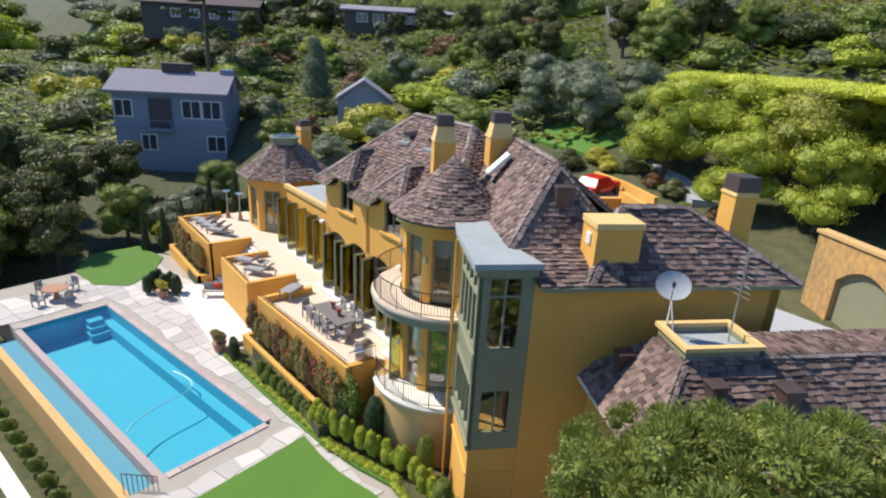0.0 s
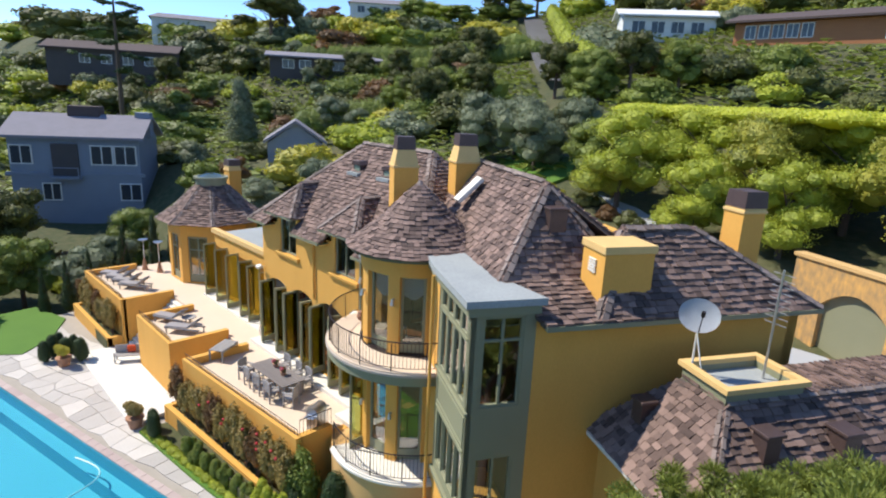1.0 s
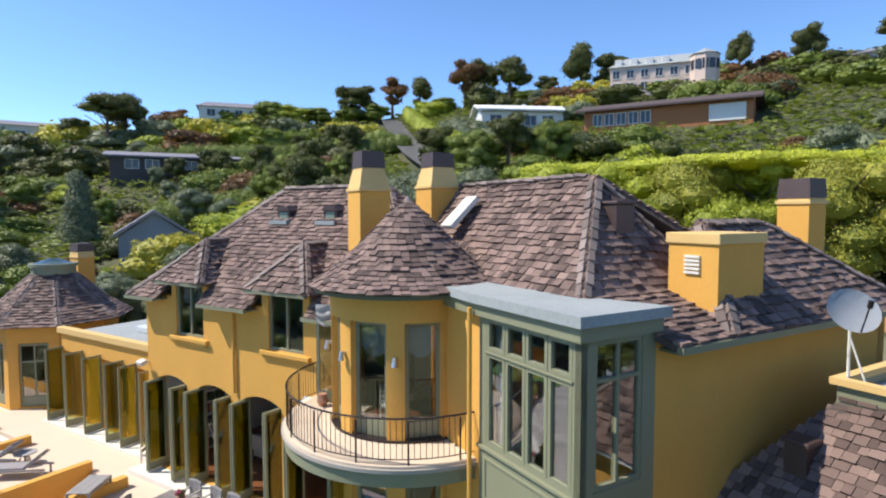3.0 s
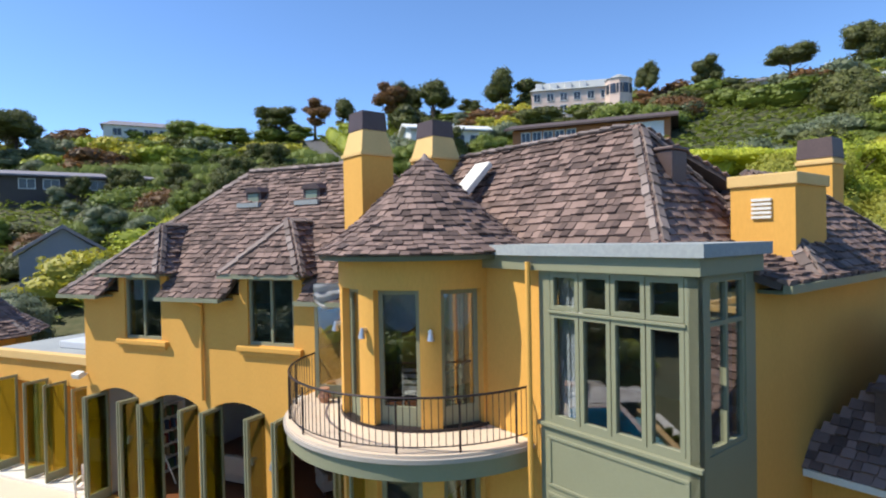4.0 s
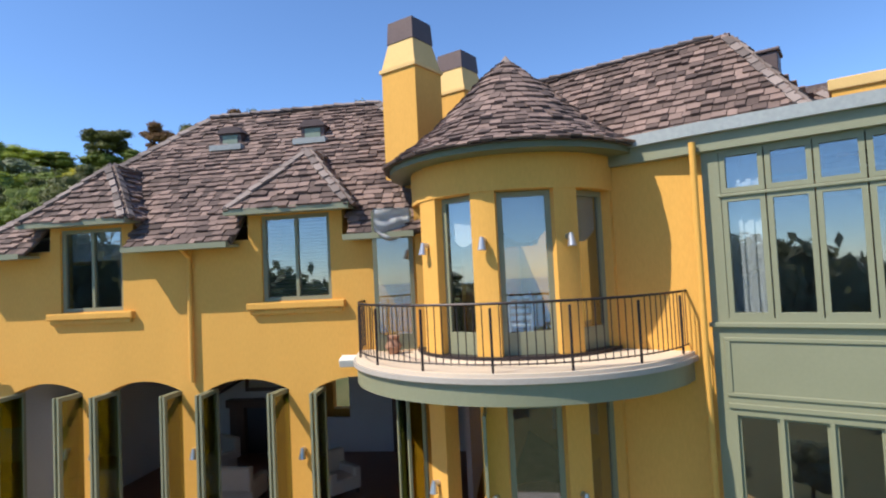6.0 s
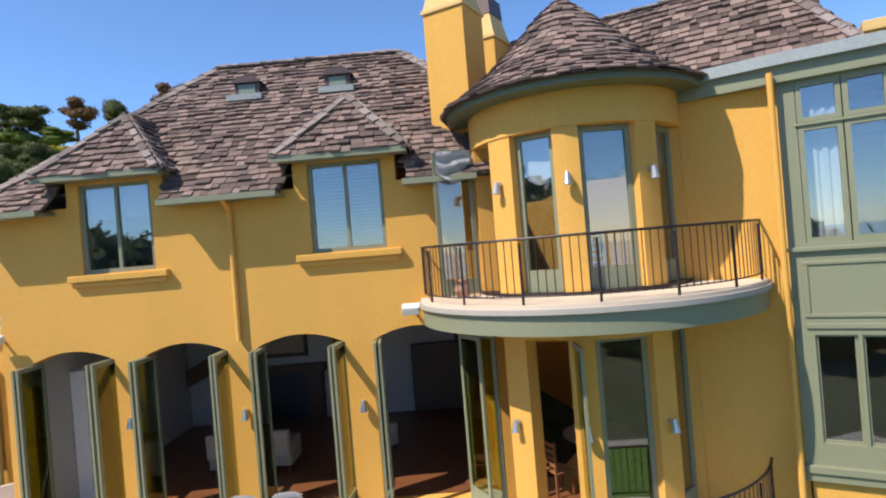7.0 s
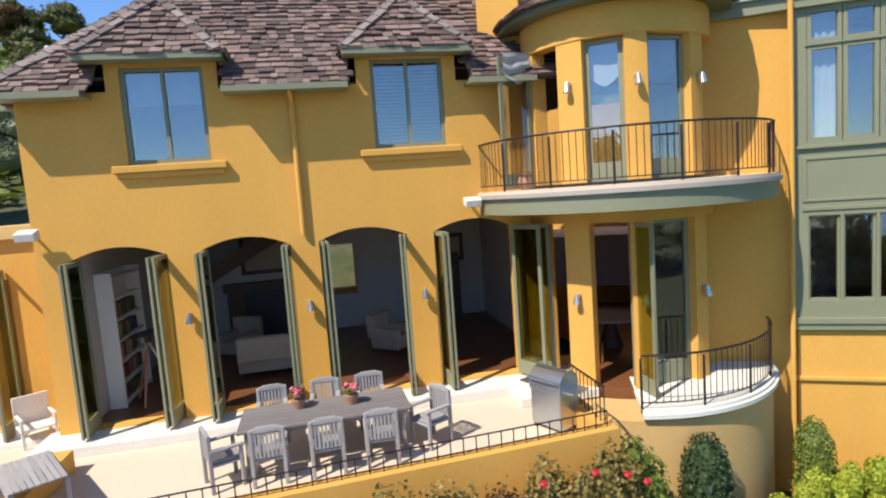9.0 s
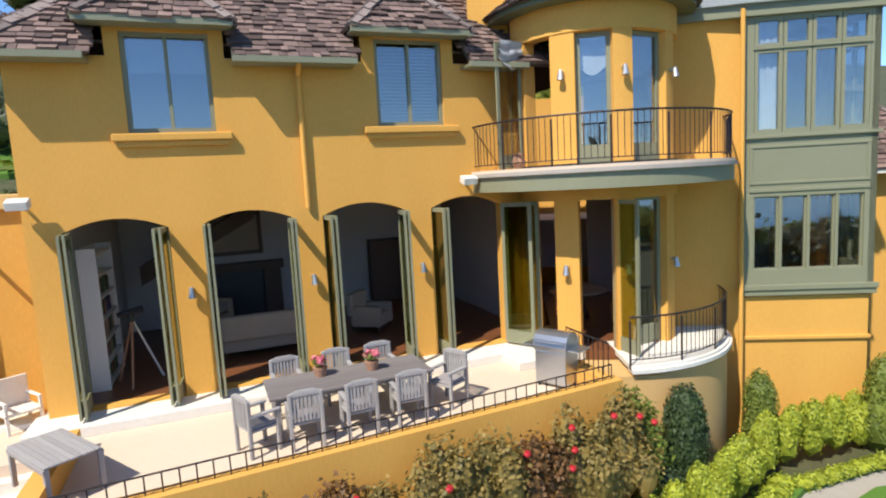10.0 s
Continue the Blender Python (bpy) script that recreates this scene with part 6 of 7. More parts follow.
# the tall sparse conifer
pine = thing("tall_conifer", "tall sparse dark conifer with level branches", "tree", along(-93, 16.5, 0, land(-93, 16.5)))
bm = bmesh.new()
cyl(bm, (0, 0, 0), (0.5, 0, 25), 0.45, 0.08, 8)
part("trunk", bm, BARK, pine)
for i in range(16):
    a, z = i * 2.4, 8 + i * 1.05
    L = (6.0 - 0.26 * i) * (1.25 if i % 3 else 0.85)
    blobs = [((math.cos(a) * L * f, math.sin(a) * L * f, z + 0.9 * f * (-1) ** i + 0.3 * math.sin(5 * i)), (1.3 * (1.1 - f * 0.4), 1.1 * (1.1 - f * 0.4), 0.4)) for f in (0.35, 0.65, 0.95)]
    b = piece("branch", foliage("branch", blobs, 420, 0.3, CYPRESS, 200 + i, 0.6), pine)
# clipped hedge beside the road and the road itself
road_pts = [(-34.0, 57.5), (-42, 66), (-50, 75), (-60, 86.5), (-72, 100), (-86, 116)]
bm = bmesh.new()
prev = None
for (x, y) in road_pts:
    n = Vector((0.74, 0.67, 0)) * 2.6
    pa, pb = Vector((x, y, 0)) - n, Vector((x, y, 0)) + n
    z = max(land(pa.x, pa.y), land(pb.x, pb.y)) + 0.35
    cur = (bm.verts.new((pa.x, pa.y, z)), bm.verts.new((pb.x, pb.y, z)))
    if prev:
        bm.faces.new((prev[0], cur[0], cur[1], prev[1]))
    prev = cur
bmesh.ops.solidify(bm, geom=bm.faces[:], thickness=0.8)
tagged(part("road", fixed(bm), ASPHALT), "steep narrow pale asphalt lane up the hill", "road", kind="structure")
blobs = []
for (x0, y0), (x1, y1) in zip(road_pts, road_pts[1:]):
    for f in np.linspace(0, 1, 7):
        x, y = x0 + (x1 - x0) * f + 3.6, y0 + (y1 - y0) * f + 3.0
        if y > 64:
            blobs.append(((x, y, land(x, y) + 1.7), (1.7, 1.8, 2.7)))
tagged(piece("lane_hedge", foliage("lane_hedge", blobs, 9000, 0.3, LIME, 91, 0.9, rough=0.08), None), "tall clipped bright green hedge along the lane", "hedge", kind="stuff")

# ---- neighbouring houses ----
GREYPAINT = material("grey_siding", (0.23, 0.26, 0.31), 0.8, (0.18, 0.2, 0.25), 0.8, 10, 0.1)
GREYROOF = material("grey_purple_shingle", (0.26, 0.24, 0.27), 0.9, (0.18, 0.17, 0.19), 0.8, 8, 0.2)
WHITEWALL = material("white_house_paint", (0.72, 0.71, 0.68), 0.8, (0.6, 0.59, 0.56), 0.6, 10, 0.05)
PINKWALL = material("pink_villa_stucco", (0.72, 0.55, 0.45), 0.85, (0.6, 0.45, 0.37), 0.6, 10, 0.05)
BROWNROOF = material("brown_flat_roof", (0.10, 0.07, 0.065), 0.9, (0.07, 0.05, 0.045), 0.6, 10, 0.1)
REDWOOD = material("redwood_siding", (0.40, 0.16, 0.06), 0.8, (0.28, 0.11, 0.04), 0.8, 10, 0.1, stretch=(1, 1, 6))
DARKWOOD = material("dark_stained_siding", (0.09, 0.075, 0.07), 0.85, (0.06, 0.05, 0.05), 0.8, 10, 0.1)
WINDOWDARK = material("dark_window_pane", (0.05, 0.06, 0.075), 0.12, (0.03, 0.035, 0.045), 1, 5, 0.0)


def house(label, x, y, z, ang, w, d, h, rise, wall, roofm, wins, gable=True, over=0.6, storeys=1, chim=None):
    t = thing("house", label, "house", along(x, y, ang, z))
    bm = bmesh.new()
    box(bm, -w / 2, -d / 2, -3.0, w / 2, d / 2, h)
    part("wall", bm, wall, t)
    bm = bmesh.new()
    o = over
    if gable:
        prof = [(-d / 2 - o, h - 0.05), (0, h + rise), (d / 2 + o, h - 0.05), (d / 2 + o, h + 0.25), (0, h + rise + 0.32), (-d / 2 - o, h + 0.25)]
        solid(bm, [Vector((-w / 2 - o, a, b)) for a, b in prof], [Vector((w / 2 + o, a, b)) for a, b in prof])
        part("roof", fixed(bm), roofm, t)
        bm = bmesh.new()
        solid(bm, [Vector((-w / 2, -d / 2, h)), Vector((-w / 2, d / 2, h)), Vector((-w / 2, 0, h + rise))], [Vector((w / 2, -d / 2, h)), Vector((w / 2, d / 2, h)), Vector((w / 2, 0, h + rise))])
        part("gable", fixed(bm), wall, t)
    else:
        solid(bm, [Vector(p) for p in ((-w / 2 - o, -d / 2 - o, h), (w / 2 + o, -d / 2 - o, h), (w / 2 + o, d / 2 + o, h), (-w / 2 - o, d / 2 + o, h))],
              [Vector(p) for p in ((-w / 2 + rise, -0.3, h + rise), (w / 2 - rise, -0.3, h + rise), (w / 2 - rise, 0.3, h + rise), (-w / 2 + rise, 0.3, h + rise))])
        part("roof", fixed(bm), roofm, t)
    for wx, wz, ww, wh in wins:
        bm = bmesh.new()
        for a in ((0, 0, 0.12, wh), (ww - 0.12, 0, ww, wh), (0.12, 0, ww - 0.12, 0.12), (0.12, wh - 0.12, ww - 0.12, wh), (ww / 2 - 0.05, 0.12, ww / 2 + 0.05, wh - 0.12)):
            box(bm, wx + a[0], -d / 2 - 0.12, wz + a[1], wx + a[2], -d / 2 + 0.02, wz + a[3])
        f = part("window", bm, WHITEWALL, t)
        bm = bmesh.new()
        box(bm, wx + 0.1, -d / 2 - 0.05, wz + 0.1, wx + ww - 0.1, -d / 2 + 0.01, wz + wh - 0.1)
        part("pane", bm, WINDOWDARK, f)
    if chim:
        bm = bmesh.new()
        box(bm, chim[0], chim[1], h, chim[0] + chim[2], chim[1] + 1.4, h + rise + chim[3], bevel=0.05)
        part("chimney", bm, wall, t)
    return t


gh = house("two-storey grey sided house with a low grey roof", -62.0, 4.1, -0.4, 59, 13.0, 8, 7.9, 2.2, GREYPAINT, GREYROOF,
           [(-6.4, 5.0, 2.2, 2.1), (1.5, 5.0, 2.3, 2.2), (3.9, 5.0, 2.3, 2.2), (-3.6, 1.0, 1.9, 2.0), (4.2, 1.0, 2.3, 2.0)], True, 0.7, 2, (5.4, -0.5, 1.6, 0.7))
# dark panel on the wall face paints the shade of the balcony recess
bm = bmesh.new()
box(bm, -2.3, -4.22, 3.6, 0.3, -3.96, 7.3)
part("recess", bm, DARKWOOD, gh, "dark panel in place of the shaded balcony recess")
bm = bmesh.new()
box(bm, -7.0, -4.12, 3.75, 6.96, -3.97, 4.15)
box(bm, -2.5, -5.0, 3.5, 0.5, -4.12, 3.75)
box(bm, -2.5, -5.0, 3.75, -2.4, -4.95, 4.8)
box(bm, 0.4, -5.0, 3.75, 0.5, -4.95, 4.8)
box(bm, -2.4, -5.0, 4.7, 0.4, -4.95, 4.8)
part("balcony", bm, GREYPAINT, gh)
bm = bmesh.new()
box(bm, -1.6, -0.6, 9.2, 1.7, 1.4, 11.3, bevel=0.1)
part("roof_monitor", bm, BROWNROOF, gh, "dark raised box on the roof")
house("small grey-blue gabled cottage", -44.8, 21.4, 4.7, 150, 6.5, 6.0, 3.3, 2.2, GREYPAINT, GREYROOF, [(-1.0, 1.0, 2.0, 2.0)], True, 0.4)
house("long low dark house with a grey flat-pitched roof", -95.0, 59.0, 17.8, 57, 25, 8, 2.9, 1.0, DARKWOOD, GREYROOF, [(-10 + 3.4 * i, 0.7, 2.4, 1.8) for i in range(6)], True, 1.0)
house("dark timber house half hidden in shrubs", -124, 25, 16.0, 60, 24, 8, 4.2, 1.6, DARKWOOD, BROWNROOF, [(-6 + 4 * i, 1.6, 2.0, 1.8) for i in range(4)], True, 0.8)
house("white house on the ridge", -163, 62, 28.2, 68, 32, 9, 4.4, 1.6, WHITEWALL, GREYROOF, [(-13 + 4.4 * i, 1.0, 2.4, 2.2) for i in range(6)], False, 0.8)
house("pale ridge house with many windows", -125, 100, 36.0, 51, 25, 8, 3.4, 1.8, WHITEWALL, GREYROOF, [(-10.5 + 3.6 * i, 0.7, 2.2, 2.0) for i in range(6)], False, 0.7)
house("white modern house with a low gable", -38.5, 94.5, 26.3, 38, 16, 8, 3.4, 1.5, WHITEWALL, WHITEWALL, [(-6.5 + 3.4 * i, 0.6, 2.4, 2.1) for i in range(4)], True, 1.0, 1, (1.0, 0, 0.8, 0.6))
bh = house("long low redwood house with a dark roof and white garage door", -9.0, 88.0, 23.9, 1, 25, 9, 2.9, 1.5, REDWOOD, BROWNROOF, [(-11 + 1.9 * i, 0.5, 1.6, 2.0) for i in range(5)], True, 1.2)
bm = bmesh.new()
box(bm, 6.6, -4.66, 0.0, 11.6, -4.48, 2.5)
part("garage_door", bm, WHITEWALL, bh, "white garage door")
pv = house("large pink villa with white dormers on the crest", -18.5, 130.5, 37.0, 10, 22, 10, 6.5, 3.0, PINKWALL, SLABROOF, [(-10.5 + 3.1 * i, 0.8, 1.7, 2.2) for i in range(7)] + [(-10.5 + 3.1 * i, 3.9, 1.7, 1.9) for i in range(7)], False, 0.5)
bm = bmesh.new()
cyl(bm, (9.0, -5.0, 0), (9.0, -5.0, 7.6), 3.0, 3.0, 8)
part("bay_tower", bm, PINKWALL, pv, "pink polygonal corner tower")
for i in range(5):
    a = radians(-90 - 60 + 30 * i)
    bm = bmesh.new()
    box(bm, -0.6, -0.1, 4.3, 0.6, 0.1, 6.4, pose(9.0 + 2.85 * math.cos(a), -5.0 + 2.85 * math.sin(a), 0, 0, 0, math.degrees(a) + 90))
    part("window", bm, WINDOWDARK, pv)
bm = bmesh.new()
cyl(bm, (9.0, -5.0, 7.6), (9.0, -5.0, 9.0), 3.3, 0.4, 8)
part("tower_roof", bm, SLABROOF, pv)
for i in range(4):
    bm = bmesh.new()
    box(bm, -10 + 3.4 * i, -4.6, 6.4, -8.4 + 3.4 * i, -2.0, 8.4, bevel=0.1)
    part("dormer", bm, WHITEWALL, pv)
house("long white hilltop house with big windows", 21.5, 138.5, 38.6, -15, 31, 9, 3.8, 1.4, WHITEWALL, GREYROOF, [(-13 + 3.3 * i, 0.7, 2.5, 2.4) for i in range(8)], True, 0.9, 1, (12, 0, 1.3, 1.2))
house("pale hillside house with a grey gable roof", 41, 101, 29.3, -30, 17, 9, 3.2, 2.0, WHITEWALL, SLABROOF, [(-6.5 + 3.4 * i, 0.7, 2.4, 1.9) for i in range(4)], True, 0.8)


def car(label, x, y, z, ang, paint):
    t = thing("car", label, "car", along(x, y, ang, z))
    bm = bmesh.new()
    box(bm, -2.1, -0.85, 0.32, 2.1, 0.85, 0.88, bevel=0.18)
    solid(bm, [Vector(p) for p in ((-1.7, -0.8, 0.86), (1.1, -0.8, 0.86), (1.1, 0.8, 0.86), (-1.7, 0.8, 0.86))], [Vector(p) for p in ((-1.2, -0.65, 1.42), (0.3, -0.65, 1.42), (0.3, 0.65, 1.42), (-1.2, 0.65, 1.42))])
    part("body", bm, paint, t)
    bm = bmesh.new()
    solid(bm, [Vector(p) for p in ((0.5, -0.7, 0.95), (1.12, -0.72, 0.9), (1.12, 0.72, 0.9), (0.5, 0.7, 0.95))], [Vector(p) for p in ((0.3, -0.6, 1.38), (0.36, -0.6, 1.38), (0.36, 0.6, 1.38), (0.3, 0.6, 1.38))])
    part("windscreen", fixed(bm), WINDOWDARK, t)
    for sx in (-1.3, 1.35):
        for sy in (-0.86, 0.86):
            bm = bmesh.new()
            cyl(bm, (sx, sy - 0.1, 0.33), (sx, sy + 0.1, 0.33), 0.33, seg=16)
            part("wheel", bm, IRON, t)
    return t


CARWHITE = material("silver_car_paint", (0.7, 0.72, 0.75), 0.25, (0.62, 0.64, 0.67), 1, 10, 0.0, metal=0.3)
CARRED = material("red_car_paint", (0.6, 0.02, 0.015), 0.25, (0.5, 0.015, 0.01), 1, 10, 0.0)
car("pale silver car parked on the steep lane", -44.2, 69.2, land(-44.2, 69.2) + 0.6, 132, CARWHITE)
car("bright red car parked in the court behind the house", -7.4, 20.0, 4.92, 100, CARRED)

# court, garage and walls behind the house
bm = bmesh.new()
box(bm, -6, 6.5, 1.5, 14, 24, 3.2, RW)
tagged(part("driveway", bm, CONCRETE), "smooth grey concrete drive behind the house", "driveway", kind="structure")
garage = thing("garage", "ochre stucco garage with an arched sage door", "garage", RW @ along(-2.4, 18.2, 0, 3.2))
part("wall", wall_bm(13.0, -0.5, 4.0, 0.4, [(1.6, 4.6, 0.0, 3.0, 0.8)], pose(-2.0, 0, 0, 0, 0, 0)), STAINED, garage)
bm = bmesh.new()
box(bm, -0.5, 0.25, 0, 2.7, 0.35, 3.0)
part("garage_door", bm, OLIVE, garage, "sage green arched garage door")
bm = bmesh.new()
box(bm, -2.1, -0.1, 4.0, 11.1, 0.5, 4.15)
part("coping", bm, STUCCO_TAN, garage)
bm = bmesh.new()
prism(bm, [(-10.5, 23.4), (-7.0, 22.4), (-2.8, 20.3), (-2.7, 20.6), (-6.9, 22.7), (-10.4, 23.7)], 4.0, 5.75)
fixed(bm)
tagged(part("court_wall", bm, STUCCO), "low ochre wall round the court", "wall", kind="structure")

patch("upper_court", [(-12, 16.5), (-2, 16.5), (-2.6, 20.3), (-7.0, 22.3), (-12, 23.5)], 3.6, 4.92, CONCRETE, "grey paved court behind the house")
bm = bmesh.new()
solid(bm, [Vector(p) for p in ((-11.6, 30.2, 4.4), (-10.6, 31.2, 4.4), (-0.2, 23.6, 4.4), (-1.4, 22.6, 4.4))], [Vector(p) for p in ((-11.6, 30.2, 6.9), (-10.6, 31.2, 6.9), (-0.2, 23.6, 5.7), (-1.4, 22.6, 5.7))])
tagged(part("ramp", fixed(bm), CONCRETE), "grey sloping footway beside the tall hedge", "ramp", kind="structure")
plot = [(-22, 27), (-14, 26.5), (-13, 30), (-15, 34), (-22, 35)]
bm = bmesh.new()
solid(bm, [Vector((x, y, land(x, y) - 1.0)) for x, y in plot], [Vector((x, y, land(x, y) + 0.3)) for x, y in plot])
tagged(part("lawn", fixed(bm), LAWN), "small bright lawn under the olive trees", "lawn", kind="structure")
for x, y, k, s in ((-10.5, 25.3, "yellow", 1.0), (-12.6, 26.0, "yellow", 1.2), (-8.6, 25.8, "dark", 1.1), (-5.6, 24.2, "rust", 0.9), (-3.4, 23.6, "dark", 1.0), (-13.8, 24.0, "dark", 1.3), (-1.0, 21.0, "green", 0.9), (0.8, 21.6, "rust", 0.8), (-14.5, 21.0, "green", 1.2), (-15.5, 17.5, "dark", 1.3)):
    shrub(k, x, y, s, s, s)

# pines in the foreground: tufts of needles on many limbs


def needle_pine(x, y, top, rad, fall, seed, tilt):
    t = thing("foreground_pine", "bushy sunlit green pine beside the side wing", "tree", along(x, y, 0, -4.0), "foreground pines")
    h = top + 4.0
    part("trunk", limbs(h, 0.25, 9, rad * 0.7, seed), BARK, t)
    rd = random.Random(seed)
    cent = []
    for i in range(int(34 * rad)):
        a, rr = rd.uniform(0, 2 * math.pi), rad * math.sqrt(rd.random())
        z = h - fall * rr * rr - rd.random() ** 2 * 2.5 + tilt * rr * math.cos(a)
        cent.append((rr * math.cos(a), rr * math.sin(a), z, rd.uniform(0.26, 0.5)))
    body = [((c[0], c[1], c[2] - 0.12), (c[3], c[3], c[3] * 0.8)) for c in cent]
    piece("crown", foliage("crown", body, 26000, 0.075, PINE, seed, 0.6, rough=0.5), t)
    rgn = np.random.RandomState(seed)
    n = 420
    verts, faces = [], []
    for c in cent:
        d = rgn.normal(size=(n, 3))
        d[:, 2] = np.abs(d[:, 2]) * 1.1 + 0.15
        d /= np.linalg.norm(d, axis=1)[:, None]
        p0 = np.array(c[:3]) + d * c[3] * rgn.uniform(0.45, 0.95, n)[:, None]
        p1 = p0 + d * rgn.uniform(0.07, 0.15, n)[:, None]
        w = np.cross(d, rgn.normal(size=(n, 3)))
        w *= 0.013 / (np.linalg.norm(w, axis=1)[:, None] + 1e-9)
        o = len(verts)
        verts += np.stack([p0 - w, p0 + w, p1], 1).reshape(-1, 3).tolist()
        faces += [(o + 3 * i, o + 3 * i + 1, o + 3 * i + 2) for i in range(n)]
    me = bpy.data.meshes.new("needles")
    me.from_pydata(verts, [], faces)
    me.materials.append(PINE)
    piece("needles", me, t)


needle_pine(16.6, -6.2, 9.9, 3.1, 0.16, 61, 0.25)
needle_pine(13.3, -3.2, 6.7, 2.6, 0.14, 62, 0.15)
needle_pine(15.8, -1.2, 7.2, 2.6, 0.14, 63, 0.1)
for x, y, k, s in ((18.5, 3.5, "green", 0.9), (10.6, -4.6, "green", 0.42), (9.4, -4.2, "round", 0.3), (22, -3, "green", 1.0)):
    tree(k, x, y, s, s, -4.0)
for key in list(TREES):   # the pattern trees leave once their copies stand
    for o in (*TREES[key].children_recursive, TREES[key]):
        bpy.data.objects.remove(o)

# ---- terrace furniture ----
CUSHION = material("grey_cushion", (0.34, 0.31, 0.30), 0.95, (0.26, 0.235, 0.225), 3, 40, 0.15)
STEEL = material("brushed_steel", (0.55, 0.57, 0.6), 0.3, (0.42, 0.44, 0.47), 3, 60, 0.05, metal=0.9)
BLACK = material("black_enamel", (0.04, 0.04, 0.045), 0.45, (0.025, 0.025, 0.03), 4, 30, 0.05)
ORANGE = material("orange_cushion", (0.65, 0.10, 0.03), 0.9, (0.5, 0.07, 0.02), 5, 40, 0.1)
DARKWOODF = material("dark_walnut", (0.09, 0.045, 0.025), 0.5, (0.05, 0.025, 0.015), 3, 20, 0.1, stretch=(1, 6, 1))
BEIGE = material("beige_upholstery", (0.42, 0.36, 0.28), 0.95, (0.34, 0.29, 0.22), 3, 40, 0.1)


def shape(name, parent, mat, boxes, bevel=0.012, label="", m=None):
    bm = bmesh.new()
    for b in boxes:
        box(bm, *b, m, bevel)
    return part(name, bm, mat, parent, label)


def armchair_teak(m):
    t = thing("garden_chair", "weathered grey teak garden armchair at the long table", "chair", m, "chairs round the terrace table")
    for x in (-0.27, 0.21):
        for y, h in ((-0.26, 0.66), (0.2, 0.92)):
            shape("leg", t, TEAK, [(x, y, 0, x + 0.06, y + 0.06, h)])
        shape("armrest", t, TEAK, [(x - 0.01, -0.29, 0.64, x + 0.07, 0.24, 0.68)])
    shape("seat", t, TEAK, [(-0.25, -0.27, 0.40, 0.25, 0.22, 0.44)])
    shape("cushion", t, CUSHION, [(-0.22, -0.25, 0.44, 0.22, 0.19, 0.49)], 0.02)
    shape("top_rail", t, TEAK, [(-0.22, 0.21, 0.86, 0.22, 0.25, 0.94), (-0.16, 0.215, 0.93, 0.16, 0.245, 0.965)])
    for i in range(7):
        shape("slat", t, TEAK, [(-0.2 + i * 0.06, 0.22, 0.46, -0.16 + i * 0.06, 0.24, 0.87)], 0.0)
    return t


TABLE = along(-5.62, -2.05, 1.5, ZT)
TABLEWOOD = material("dark_weathered_tabletop", (0.23, 0.205, 0.19), 0.8, (0.12, 0.10, 0.095), 3, 22, 0.2, stretch=(1, 6, 1), random_by="0.3")
tb = thing("dining_table", "long weathered teak dining table on the terrace", "table", TABLE)
for i in range(7):
    shape("plank", tb, TABLEWOOD, [(-1.4, -0.55 + i * 0.158, 0.71, 1.4, -0.40 + i * 0.158, 0.75)], 0.006)
shape("apron", tb, TEAK, [(-1.3, -0.45, 0.62, 1.3, -0.41, 0.71), (-1.3, 0.41, 0.62, 1.3, 0.45, 0.71)])
for x in (-1.3, 1.22):
    for y in (-0.46, 0.38):
        shape("leg", tb, TEAK, [(x, y, 0, x + 0.08, y + 0.08, 0.71)])
first = armchair_teak(TABLE @ along(-0.9, -0.72, 180))
for x, y, a in ((-0.02, -0.74, 182), (0.85, -0.72, 178), (-0.95, 0.85, 2), (0.0, 0.86, -3), (0.85, 0.85, 1), (-1.62, -0.6, 112), (1.75, -0.35, -62)):
    copy_thing(first, TABLE @ along(x, y, a))


def flower_pot(m, s=1.0):
    t = thing("flower_pot", "small stone pot of pink flowers on the table", "potted plant", m @ Matrix.Diagonal((s, s, s, 1)))
    bm = bmesh.new()
    cyl(bm, (0, 0, 0), (0, 0, 0.16), 0.09, 0.13, 16)
    part("pot", bm, TERRACOTTA, t)
    piece("foliage", foliage("pot_leaves", lumpy(0, 0, 0.24, 0.15, 0.15, 0.1, 4, 3, 0.5), 260, 0.05, HEDGE, 4, 0.7), t)
    piece("bloom", foliage("pot_blooms", lumpy(0, 0, 0.28, 0.15, 0.15, 0.1, 5, 6, 0.5), 130, 0.06, PINK, 5, 0.3), t)


flower_pot(TABLE @ along(-0.45, 0.2, 0, 0.75))
flower_pot(TABLE @ along(0.45, 0.05, 30, 0.75))


